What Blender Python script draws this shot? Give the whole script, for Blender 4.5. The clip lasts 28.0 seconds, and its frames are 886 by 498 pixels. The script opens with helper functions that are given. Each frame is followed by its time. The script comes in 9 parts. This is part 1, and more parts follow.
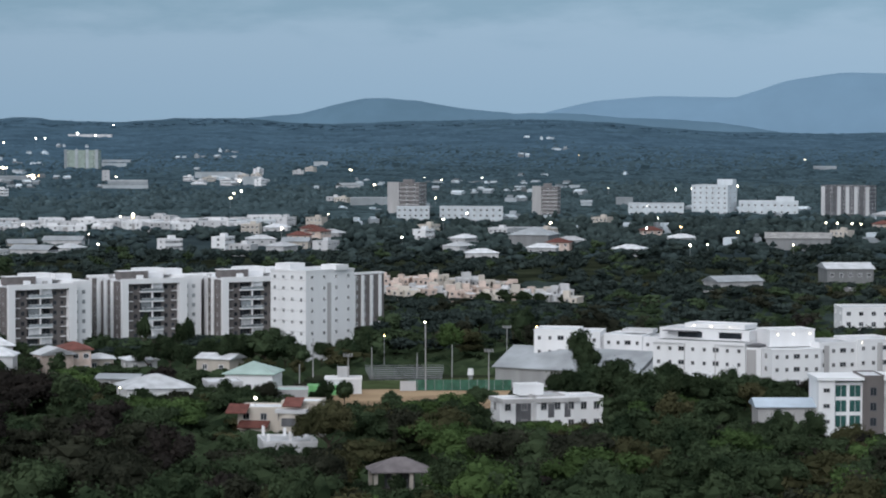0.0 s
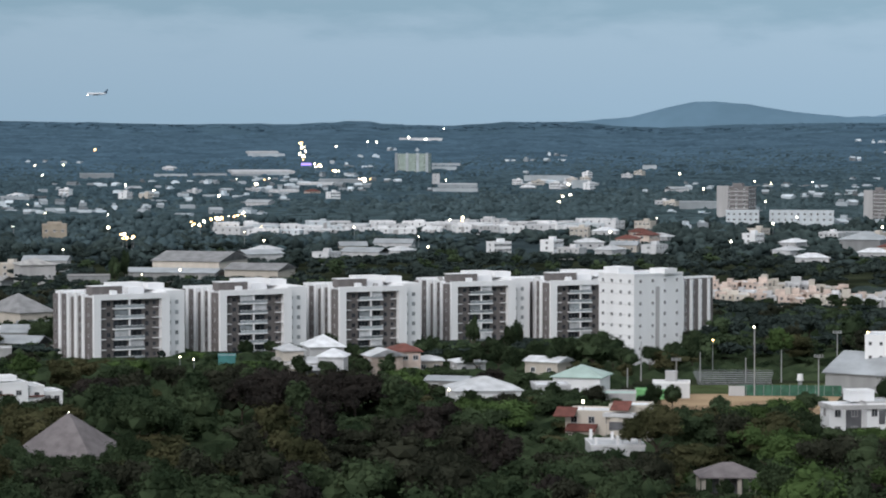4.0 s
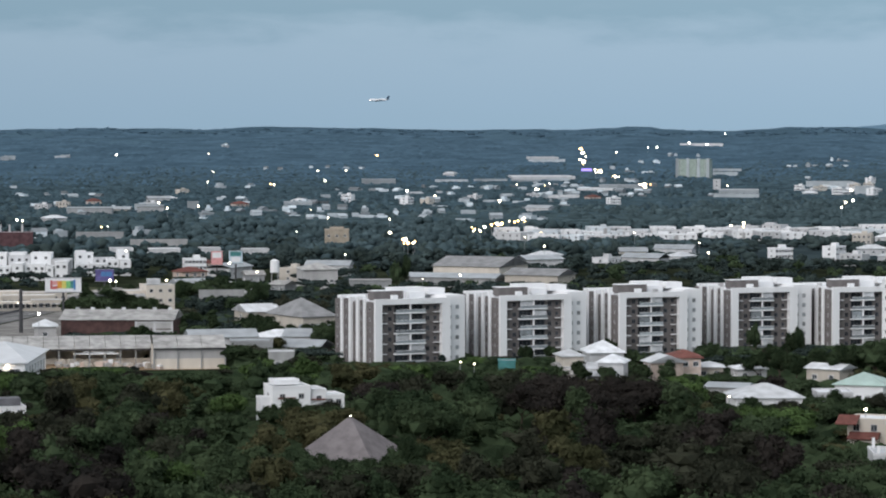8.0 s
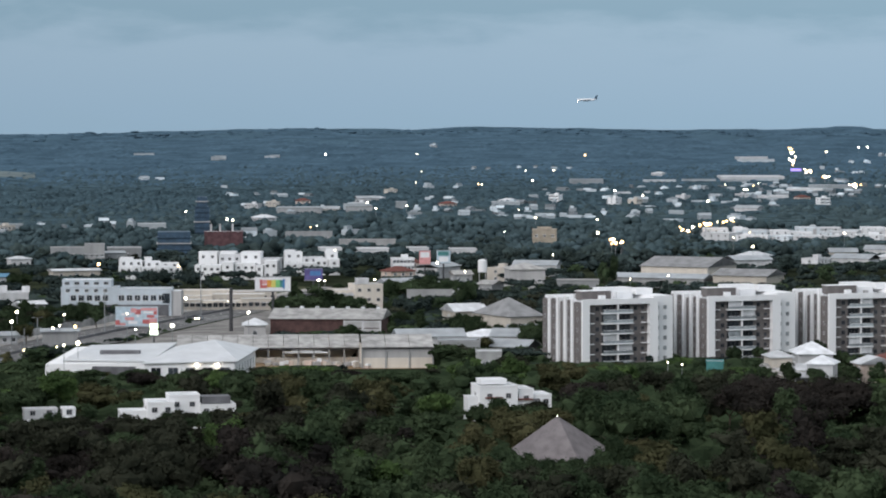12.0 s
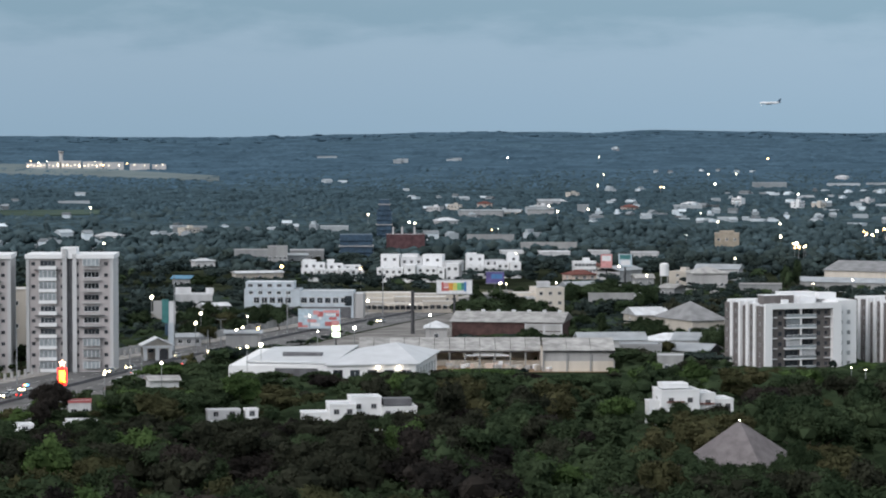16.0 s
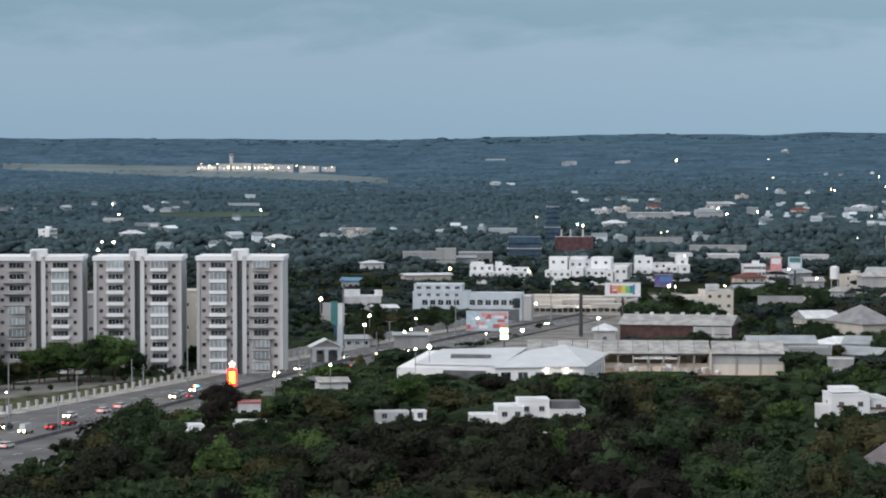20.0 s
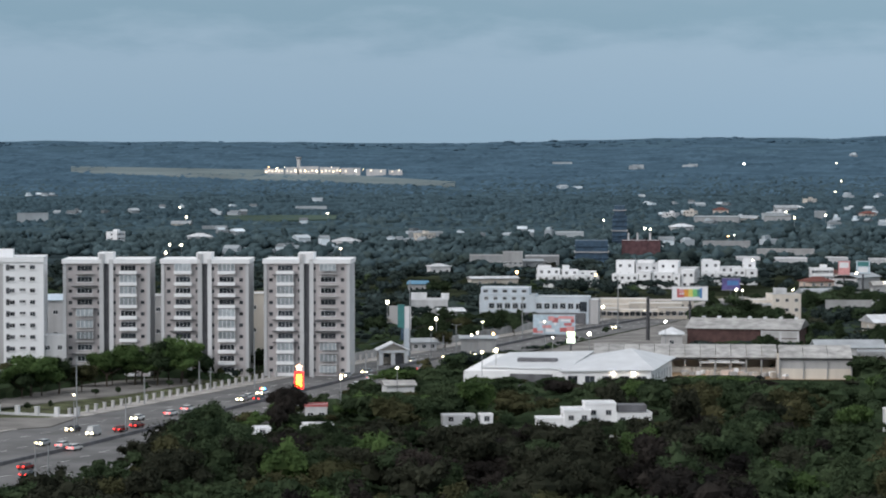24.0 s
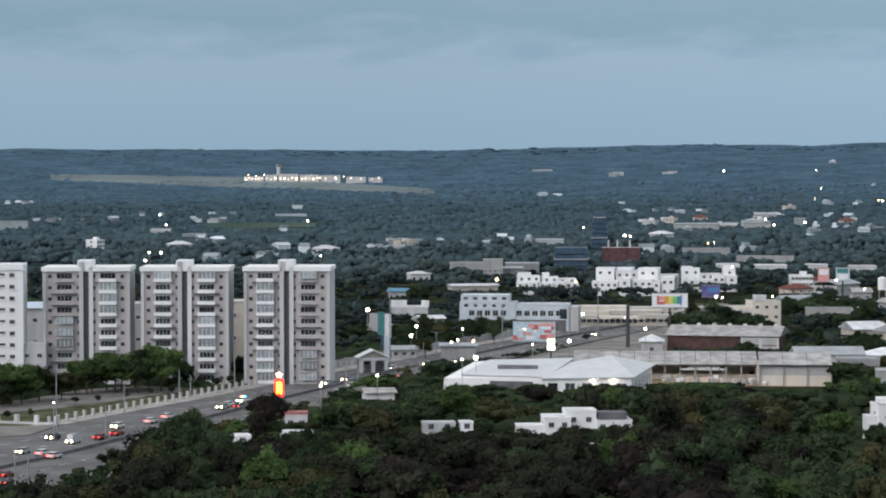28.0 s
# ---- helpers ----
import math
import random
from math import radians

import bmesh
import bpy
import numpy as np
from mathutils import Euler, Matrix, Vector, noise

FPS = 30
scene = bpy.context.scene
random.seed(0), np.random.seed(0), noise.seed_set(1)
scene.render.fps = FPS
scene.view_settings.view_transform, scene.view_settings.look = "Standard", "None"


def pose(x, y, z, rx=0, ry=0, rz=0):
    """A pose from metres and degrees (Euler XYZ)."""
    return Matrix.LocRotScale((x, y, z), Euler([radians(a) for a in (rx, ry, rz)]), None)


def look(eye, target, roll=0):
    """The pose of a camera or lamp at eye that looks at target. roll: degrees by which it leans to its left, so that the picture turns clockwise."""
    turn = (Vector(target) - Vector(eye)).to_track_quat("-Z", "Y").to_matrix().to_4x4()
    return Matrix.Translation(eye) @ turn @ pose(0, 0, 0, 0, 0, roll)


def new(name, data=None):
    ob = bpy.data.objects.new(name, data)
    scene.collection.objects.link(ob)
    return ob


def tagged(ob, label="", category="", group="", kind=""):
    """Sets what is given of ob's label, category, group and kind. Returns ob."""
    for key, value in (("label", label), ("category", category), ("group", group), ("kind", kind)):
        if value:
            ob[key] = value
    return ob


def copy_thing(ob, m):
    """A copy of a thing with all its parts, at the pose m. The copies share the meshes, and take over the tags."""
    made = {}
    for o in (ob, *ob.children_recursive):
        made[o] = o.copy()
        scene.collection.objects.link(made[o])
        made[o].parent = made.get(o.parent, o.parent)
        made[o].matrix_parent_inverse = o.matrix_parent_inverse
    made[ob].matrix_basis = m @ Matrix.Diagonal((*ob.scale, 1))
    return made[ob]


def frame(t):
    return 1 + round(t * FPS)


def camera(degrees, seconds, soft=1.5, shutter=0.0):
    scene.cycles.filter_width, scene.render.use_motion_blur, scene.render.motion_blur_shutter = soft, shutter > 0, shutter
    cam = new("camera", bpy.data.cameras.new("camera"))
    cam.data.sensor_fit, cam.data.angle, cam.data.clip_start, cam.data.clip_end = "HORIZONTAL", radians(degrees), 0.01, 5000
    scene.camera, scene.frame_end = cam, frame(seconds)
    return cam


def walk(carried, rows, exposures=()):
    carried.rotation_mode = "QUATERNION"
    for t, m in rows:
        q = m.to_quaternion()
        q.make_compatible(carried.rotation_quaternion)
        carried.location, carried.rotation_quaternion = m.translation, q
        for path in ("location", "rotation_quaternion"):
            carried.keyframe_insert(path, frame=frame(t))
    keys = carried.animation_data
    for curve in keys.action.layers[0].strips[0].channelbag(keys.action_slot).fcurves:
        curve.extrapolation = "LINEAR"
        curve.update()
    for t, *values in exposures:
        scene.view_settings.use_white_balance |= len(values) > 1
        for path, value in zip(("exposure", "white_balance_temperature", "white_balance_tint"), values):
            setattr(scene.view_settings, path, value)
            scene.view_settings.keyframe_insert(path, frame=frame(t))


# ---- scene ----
# ---------------------------------------------------------------- camera and walk
EYE_Z = 68.0
cam = camera(18.07, 28.0, soft=2.0)
# seconds, heading, tilt and lean in degrees
TURN = [
    (0.0, 0.000, -2.639, 0.140),
    (0.5, -0.579, -2.639, 0.133),
    (1.0, -1.474, -2.641, 0.118),
    (1.5, -2.366, -2.639, 0.104),
    (2.0, -3.259, -2.627, 0.098),
    (2.5, -4.140, -2.618, 0.098),
    (3.0, -5.026, -2.613, 0.091),
    (3.5, -5.895, -2.584, 0.094),
    (4.0, -6.755, -2.580, 0.095),
    (4.5, -7.584, -2.559, 0.085),
    (6.5, -10.449, -2.507, 0.053),
    (7.0, -11.139, -2.491, 0.042),
    (7.5, -11.831, -2.486, 0.021),
    (8.0, -12.516, -2.471, 0.010),
    (8.5, -13.179, -2.466, -0.005),
    (9.0, -13.807, -2.461, -0.006),
    (9.5, -14.342, -2.457, -0.007),
    (10.0, -14.816, -2.455, -0.016),
    (10.5, -15.310, -2.456, -0.036),
    (11.0, -15.812, -2.471, -0.036),
    (11.5, -16.306, -2.472, -0.035),
    (12.0, -16.787, -2.471, -0.038),
    (12.5, -17.278, -2.468, -0.044),
    (14.5, -19.188, -2.437, -0.043),
    (15.0, -19.631, -2.433, -0.033),
    (15.5, -20.077, -2.418, -0.038),
    (16.0, -20.522, -2.403, -0.013),
    (16.5, -20.973, -2.391, -0.003),
    (17.0, -21.412, -2.375, -0.010),
    (17.5, -21.859, -2.356, -0.010),
    (18.0, -22.312, -2.355, -0.005),
    (18.5, -22.759, -2.353, -0.008),
    (19.0, -23.194, -2.360, -0.011),
    (19.5, -23.611, -2.353, -0.035),
    (20.0, -23.985, -2.351, -0.048),
    (20.5, -24.336, -2.340, -0.065),
    (21.0, -24.670, -2.321, -0.065),
    (21.5, -24.997, -2.309, -0.051),
    (22.0, -25.325, -2.290, -0.032),
    (22.5, -25.462, -2.271, -0.016),
    (24.5, -25.304, -2.275, -0.028),
    (25.0, -25.249, -2.256, -0.035),
    (25.5, -25.196, -2.224, -0.038),
    (26.0, -25.143, -2.221, -0.033),
    (26.5, -25.090, -2.204, -0.032),
    (27.0, -25.040, -2.168, -0.040),
    (27.5, -25.000, -2.154, -0.061),
    (28.0, -24.948, -2.130, -0.080),
]


def heading(az, el, roll):
    a, e = radians(az), radians(el)
    eye = Vector((0, 0, EYE_Z))
    way = Vector((math.sin(a) * math.cos(e), math.cos(a) * math.cos(e), math.sin(e)))
    return look(eye, eye + way, roll)


walk(cam, [(t, heading(az, el, roll)) for t, az, el, roll in TURN], exposures=[(0.0, -0.10, 6260, 10), (1.0, 0.02, 6420, 10), (2.0, 0.06, 6500, 10), (28.0, 0.08, 6500, 10)])

# ---------------------------------------------------------------- world and sun
SUN_EL, SUN_AZ = 28.0, 203.0
world = bpy.data.worlds.new("dusk_sky")
scene.world = world
world.use_nodes = True
wt = world.node_tree
wt.nodes.clear()


def wn(kind, **sets):
    n = wt.nodes.new(kind)
    for k, v in sets.items():
        n.inputs[k.replace("_", " ")].default_value = v
    return n


sky = wt.nodes.new("ShaderNodeTexSky")
sky.sky_type = "NISHITA"
sky.sun_disc = False
sky.sun_elevation = radians(SUN_EL)
sky.sun_rotation = radians(SUN_AZ)
sky.air_density, sky.dust_density, sky.ozone_density = 1.5, 2.0, 2.0
w_out = wt.nodes.new("ShaderNodeOutputWorld")
w_bg = wn("ShaderNodeBackground", Strength=0.10)
w_cloud = wn("ShaderNodeBackground", Strength=1.0)
w_mix = wt.nodes.new("ShaderNodeMixShader")
w_mix.inputs[0].default_value = 0.8
wc = wt.nodes.new("ShaderNodeTexCoord")
w_map = wt.nodes.new("ShaderNodeMapping")
w_map.inputs["Scale"].default_value = (26, 26, 100)
w_noise = wn("ShaderNodeTexNoise", Scale=1.0, Detail=5.0, Roughness=0.55)
w_sep = wt.nodes.new("ShaderNodeSeparateXYZ")
# height of the sky over the horizon drives the broad layers of the cloud deck
w_add = wt.nodes.new("ShaderNodeMath")
w_add.operation = "MULTIPLY_ADD"
w_add.inputs[1].default_value = 0.034
w_ramp = wt.nodes.new("ShaderNodeValToRGB")
cr = w_ramp.color_ramp
cr.elements[0].position, cr.elements[0].color = 0.0, (0.318, 0.480, 0.640, 1)
cr.elements[1].position, cr.elements[1].color = 1.0, (1.02, 1.04, 1.06, 1)
for pos, col in ((0.010, (0.320, 0.482, 0.648, 1)), (0.030, (0.318, 0.48, 0.650, 1)), (0.044, (0.208, 0.375, 0.53, 1)),
                 (0.07, (0.268, 0.42, 0.585, 1)), (0.16, (0.40, 0.50, 0.59, 1)), (0.45, (0.74, 0.79, 0.84, 1))):
    e = cr.elements.new(pos)
    e.color = col
L = wt.links.new
L(wc.outputs["Generated"], w_map.inputs["Vector"])
L(w_map.outputs["Vector"], w_noise.inputs["Vector"])
L(wc.outputs["Generated"], w_sep.inputs["Vector"])
L(w_noise.outputs["Fac"], w_add.inputs[0])
w_sub = wt.nodes.new("ShaderNodeMath")
w_sub.operation = "SUBTRACT"
w_sub.inputs[1].default_value = 0.017
L(w_sep.outputs["Z"], w_sub.inputs[0])
L(w_sub.outputs[0], w_add.inputs[2])
L(w_add.outputs[0], w_ramp.inputs["Fac"])
L(w_ramp.outputs["Color"], w_cloud.inputs["Color"])
L(sky.outputs["Color"], w_bg.inputs["Color"])
L(w_bg.outputs[0], w_mix.inputs[1])
L(w_cloud.outputs[0], w_mix.inputs[2])
w_side = wt.nodes.new("ShaderNodeMapRange")
for key, v in (("From Min", -0.45), ("From Max", 0.15), ("To Min", 0.96), ("To Max", 1.16)):
    w_side.inputs[key].default_value = v
L(w_sep.outputs["X"], w_side.inputs["Value"])
L(w_side.outputs[0], w_cloud.inputs["Strength"])
L(w_mix.outputs[0], w_out.inputs["Surface"])

sun = new("sun", bpy.data.lights.new("sun", "SUN"))
sun.data.energy, sun.data.angle, sun.data.color = 1.6, radians(45), (0.98, 0.965, 0.985)
sun.matrix_world = look((0, 0, 400), (-math.sin(radians(SUN_AZ)) * 400 * math.cos(radians(SUN_EL)),
                                      -math.cos(radians(SUN_AZ)) * 400 * math.cos(radians(SUN_EL)), 400 - 400 * math.sin(radians(SUN_EL))))

# ---------------------------------------------------------------- materials


def surface(name, col, var=0.18, scale=0.6, rough=0.75, metal=0.0, bump=0.02, fine=6.0, rnd=0.0, island=0.0, tint=None, streak=False, spec=0.3, through_leaf=0.0):
    """A weathered surface: two scales of noise in the colour, fine relief, a spread from piece to piece; leaves let some light through."""
    m = bpy.data.materials.new(name)
    m.use_nodes = True
    nt = m.node_tree
    bs = nt.nodes["Principled BSDF"]
    bs.inputs["Roughness"].default_value = rough
    bs.inputs["Metallic"].default_value = metal
    bs.inputs["Specular IOR Level"].default_value = spec
    tc = nt.nodes.new("ShaderNodeTexCoord")
    src_vec = tc.outputs["Object"]
    if streak:
        mp = nt.nodes.new("ShaderNodeMapping")
        mp.inputs["Scale"].default_value = (1, 1, 0.12)
        nt.links.new(src_vec, mp.inputs["Vector"])
        src_vec = mp.outputs["Vector"]
    big = nt.nodes.new("ShaderNodeTexNoise")
    big.inputs["Scale"].default_value = scale
    big.inputs["Detail"].default_value = 4
    small = nt.nodes.new("ShaderNodeTexNoise")
    small.inputs["Scale"].default_value = fine
    small.inputs["Detail"].default_value = 3
    nt.links.new(src_vec, big.inputs["Vector"])
    nt.links.new(tc.outputs["Object"], small.inputs["Vector"])
    a = nt.nodes.new("ShaderNodeMix")
    a.data_type = "RGBA"
    dark = tuple(c * (1 - 1.6 * var) for c in col)
    lite = tuple(min(0.9, c * (1 + 1.2 * var)) for c in (tint or col))
    a.inputs["A"].default_value, a.inputs["B"].default_value = (*dark, 1), (*lite, 1)
    mr = nt.nodes.new("ShaderNodeMapRange")
    mr.inputs["From Min"].default_value, mr.inputs["From Max"].default_value = 0.33, 0.67
    nt.links.new(big.outputs["Fac"], mr.inputs["Value"])
    nt.links.new(mr.outputs[0], a.inputs["Factor"])
    hv = nt.nodes.new("ShaderNodeHueSaturation")
    val = nt.nodes.new("ShaderNodeMath")
    val.operation = "MULTIPLY_ADD"
    val.inputs[1].default_value, val.inputs[2].default_value = 2 * var, 1 - var
    nt.links.new(small.outputs["Fac"], val.inputs[0])
    last = val.outputs[0]
    for amount, node_kind, out in ((rnd, "ShaderNodeObjectInfo", "Random"), (island, "ShaderNodeNewGeometry", "Random Per Island")):
        if amount:
            inf = nt.nodes.new(node_kind)
            ma = nt.nodes.new("ShaderNodeMath")
            ma.operation = "MULTIPLY_ADD"
            ma.inputs[1].default_value, ma.inputs[2].default_value = 2 * amount, 1 - amount
            nt.links.new(inf.outputs[out], ma.inputs[0])
            mu = nt.nodes.new("ShaderNodeMath")
            mu.operation = "MULTIPLY"
            nt.links.new(last, mu.inputs[0])
            nt.links.new(ma.outputs[0], mu.inputs[1])
            last = mu.outputs[0]
    nt.links.new(last, hv.inputs["Value"])
    nt.links.new(a.outputs["Result"], hv.inputs["Color"])
    nt.links.new(hv.outputs["Color"], bs.inputs["Base Color"])
    if bump:
        bp = nt.nodes.new("ShaderNodeBump")
        bp.inputs["Distance"].default_value = bump
        nt.links.new(small.outputs["Fac"], bp.inputs["Height"])
        nt.links.new(bp.outputs["Normal"], bs.inputs["Normal"])
    if through_leaf:
        tl = nt.nodes.new("ShaderNodeBsdfTranslucent")
        both = nt.nodes.new("ShaderNodeMixShader")
        both.inputs["Fac"].default_value = through_leaf
        nt.links.new(hv.outputs["Color"], tl.inputs["Color"])
        nt.links.new(bs.outputs["BSDF"], both.inputs[1])
        nt.links.new(tl.outputs["BSDF"], both.inputs[2])
        nt.links.new(both.outputs["Shader"], nt.nodes["Material Output"].inputs["Surface"])
    return m


def glow(name, col, strength):
    m = bpy.data.materials.new(name)
    m.use_nodes = True
    bs = m.node_tree.nodes["Principled BSDF"]
    bs.inputs["Base Color"].default_value = (*col, 1)
    bs.inputs["Emission Color"].default_value = (*col, 1)
    bs.inputs["Emission Strength"].default_value = strength
    return m


WHITE = surface("white_paint", (0.78, 0.78, 0.79), 0.035, 0.25, 0.6, streak=True)
WHITE_B = surface("white_render_weathered", (0.54, 0.54, 0.55), 0.09, 0.3, 0.7, streak=True, rnd=0.2)
CREAM_L = surface("pale_cream_render", (0.64, 0.58, 0.51), 0.05, 0.4, 0.7, streak=True)
CREAM = surface("cream_render", (0.50, 0.455, 0.40), 0.05, 0.4, 0.75, streak=True, rnd=0.1)
PEACH = surface("peach_render", (0.58, 0.47, 0.41), 0.12, 0.4, 0.75, rnd=0.15)
GREY_W = surface("grey_taupe_render", (0.150, 0.135, 0.132), 0.1, 0.4, 0.7, streak=True)
GREY_L = surface("light_grey_render", (0.42, 0.41, 0.41), 0.1, 0.3, 0.75, streak=True)
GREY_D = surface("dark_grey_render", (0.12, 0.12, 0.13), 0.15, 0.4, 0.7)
TOWER_W = surface("tower_greige_render", (0.42, 0.388, 0.388), 0.08, 0.25, 0.75, streak=True)
CONC = surface("concrete", (0.33, 0.33, 0.33), 0.09, 0.4, 0.85, streak=True)
ROOF_W = surface("white_roof_coating", (0.56, 0.57, 0.59), 0.14, 0.3, 0.6, rnd=0.25)
ROOF_S = surface("clean_white_metal_roof", (0.55, 0.56, 0.58), 0.05, 0.25, 0.5)
ROOF_OLD = surface("weathered_corrugated_roof", (0.35, 0.34, 0.33), 0.2, 0.35, 0.7, rnd=0.12)
ROOF_K = surface("dark_grey_roof", (0.23, 0.23, 0.235), 0.15, 0.3, 0.8)
# dull grey render, darkened in its colour so that walls read as shaded
DULL_SHADED = surface("dusty_render", (0.26, 0.265, 0.27), 0.08, 0.3, 0.8, rnd=0.3, streak=True)
# pale wall for far buildings, dimmed and blued in its colour for haze
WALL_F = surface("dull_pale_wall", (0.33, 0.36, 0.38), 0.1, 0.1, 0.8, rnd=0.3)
PANE_P = surface("pale_balcony_glazing", (0.30, 0.33, 0.35), 0.15, 0.6, 0.25, bump=0, rnd=0.4, spec=0.5)
ROOF_G = surface("grey_metal_roof", (0.34, 0.36, 0.38), 0.15, 0.15, 0.45, 0.3, rnd=0.1)
ROOF_R = surface("red_clay_roof", (0.15, 0.062, 0.052), 0.15, 0.6, 0.8, rnd=0.15, spec=0.1)
ROOF_GREEN = surface("pale_green_metal_roof", (0.36, 0.47, 0.43), 0.12, 0.2, 0.5)
ROOF_SKY = surface("bright_blue_roof", (0.10, 0.24, 0.36), 0.12, 0.3, 0.6)
ROOF_BL = surface("pale_blue_metal_roof", (0.48, 0.56, 0.64), 0.1, 0.2, 0.45)
BROWN = surface("brown_brick_wall", (0.085, 0.048, 0.045), 0.2, 0.5, 0.85)
BROWN_G = surface("brown_grey_render", (0.175, 0.165, 0.165), 0.12, 0.3, 0.8)
MAROON = surface("maroon_steel", (0.10, 0.05, 0.055), 0.2, 0.5, 0.7)
BLUE = surface("blue_cladding", (0.048, 0.085, 0.130), 0.2, 0.3, 0.5)
BLUE_L = surface("pale_blue_render", (0.50, 0.55, 0.60), 0.08, 0.3, 0.6)
PURPLE = surface("purple_panel", (0.12, 0.10, 0.26), 0.2, 0.3, 0.6)
TEAL = surface("teal_panel", (0.06, 0.20, 0.20), 0.15, 0.4, 0.5)
YELLOW = surface("ochre_render", (0.34, 0.29, 0.23), 0.12, 0.4, 0.7)
GREEN_B = surface("lime_render", (0.30, 0.36, 0.32), 0.1, 0.3, 0.7)
THATCH = surface("grey_cedar_shingle", (0.175, 0.158, 0.162), 0.12, 0.5, 0.95, bump=0.06, fine=4, spec=0.0)
ASPHALT = surface("asphalt", (0.125, 0.122, 0.122), 0.2, 0.08, 0.85, bump=0.01, fine=1.5)
PAVE = surface("pale_concrete_paving", (0.34, 0.32, 0.30), 0.2, 0.2, 0.85)
MARK = surface("road_marking_paint", (0.6, 0.6, 0.58), 0.2, 0.5, 0.6)
DIRT = surface("bare_tan_earth", (0.30, 0.21, 0.14), 0.2, 0.05, 0.95, tint=(0.34, 0.25, 0.16), spec=0.0)
TURF = surface("grass_turf", (0.065, 0.085, 0.04), 0.25, 0.1, 0.95, spec=0.0)
VERGE = surface("dry_grass_and_earth", (0.075, 0.072, 0.052), 0.3, 0.15, 0.95, tint=(0.085, 0.095, 0.055), spec=0.0)
NETTING = surface("green_fence_netting", (0.045, 0.125, 0.085), 0.2, 0.5, 0.8)
GROUND = surface("scrub_ground", (0.026, 0.034, 0.022), 0.4, 0.03, 0.95, tint=(0.030, 0.036, 0.022), fine=0.6, spec=0.0)
BARK = surface("bark", (0.09, 0.075, 0.06), 0.3, 1.0, 0.95, spec=0.0)
LEAF = surface("leaf_green", (0.0324, 0.0520, 0.0288), 0.18, 0.10, 0.75, bump=0, island=0.10, rnd=0.3, tint=(0.0509, 0.0714, 0.0379), fine=0.9, spec=0.0, through_leaf=0.22)
LEAF_B = surface("leaf_bright", (0.0567, 0.0943, 0.0359), 0.18, 0.10, 0.75, bump=0, island=0.10, rnd=0.25, tint=(0.0749, 0.1167, 0.0420), fine=0.9, spec=0.0, through_leaf=0.22)
LEAF_D = surface("leaf_dull_brown", (0.0262, 0.0300, 0.0214), 0.18, 0.10, 0.85, bump=0, island=0.10, rnd=0.25, tint=(0.0379, 0.0405, 0.0285), fine=0.9, spec=0.0, through_leaf=0.22)
LEAF_K = surface("leaf_dark_bronze", (0.0233, 0.0227, 0.0216), 0.18, 0.10, 0.85, bump=0, island=0.10, rnd=0.2, tint=(0.0372, 0.0320, 0.0283), fine=0.9, spec=0.0, through_leaf=0.22)
LEAF_O = surface("leaf_olive", (0.0509, 0.0572, 0.0292), 0.18, 0.10, 0.8, bump=0, island=0.10, rnd=0.25, tint=(0.0698, 0.0673, 0.0355), fine=0.9, spec=0.0, through_leaf=0.22)
# haze painted into these eight leaf and land colours, bluer with distance
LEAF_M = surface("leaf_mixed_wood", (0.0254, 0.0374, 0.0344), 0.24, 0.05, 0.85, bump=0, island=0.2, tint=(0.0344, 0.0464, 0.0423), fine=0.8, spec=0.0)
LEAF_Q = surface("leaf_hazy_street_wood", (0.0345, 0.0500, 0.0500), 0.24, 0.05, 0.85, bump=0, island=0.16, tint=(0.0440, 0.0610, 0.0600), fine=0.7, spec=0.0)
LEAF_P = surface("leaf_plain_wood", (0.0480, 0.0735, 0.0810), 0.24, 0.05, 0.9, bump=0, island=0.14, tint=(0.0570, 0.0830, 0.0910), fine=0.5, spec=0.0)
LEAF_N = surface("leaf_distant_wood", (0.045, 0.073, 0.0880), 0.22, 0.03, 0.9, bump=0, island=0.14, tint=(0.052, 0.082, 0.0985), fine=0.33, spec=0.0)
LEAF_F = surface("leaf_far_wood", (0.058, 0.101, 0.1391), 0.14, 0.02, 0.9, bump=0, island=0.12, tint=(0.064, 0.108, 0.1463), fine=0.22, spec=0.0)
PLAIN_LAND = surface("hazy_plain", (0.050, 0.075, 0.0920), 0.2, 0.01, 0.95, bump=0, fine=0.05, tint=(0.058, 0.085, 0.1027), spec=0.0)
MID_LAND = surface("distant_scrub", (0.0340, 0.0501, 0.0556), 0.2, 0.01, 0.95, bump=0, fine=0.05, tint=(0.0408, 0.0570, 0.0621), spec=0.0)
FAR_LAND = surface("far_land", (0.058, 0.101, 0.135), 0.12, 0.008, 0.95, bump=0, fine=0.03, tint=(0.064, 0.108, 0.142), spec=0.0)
GLASS = surface("window_glass", (0.035, 0.042, 0.05), 0.2, 0.4, 0.12, bump=0, rnd=0.5, spec=0.5)
GLASS_G = surface("green_tinted_glass", (0.04, 0.11, 0.10), 0.2, 0.4, 0.1, bump=0, spec=0.5)
STEEL = surface("galvanised_steel", (0.30, 0.31, 0.32), 0.15, 1.0, 0.5, 0.5)
POLE_D = surface("dark_pole", (0.06, 0.06, 0.065), 0.2, 1.0, 0.6)
LAMP_W = glow("lamp_warm_white", (1.0, 0.86, 0.64), 10.0)
LAMP_Y = glow("lamp_amber", (1.0, 0.62, 0.26), 9.0)
LAMP_C = glow("lamp_cool_white", (1.0, 0.95, 0.80), 10.0)
TUBE = glow("lamp_tube_warm", (1.0, 0.84, 0.6), 26.0)

# ---------------------------------------------------------------- mesh helpers


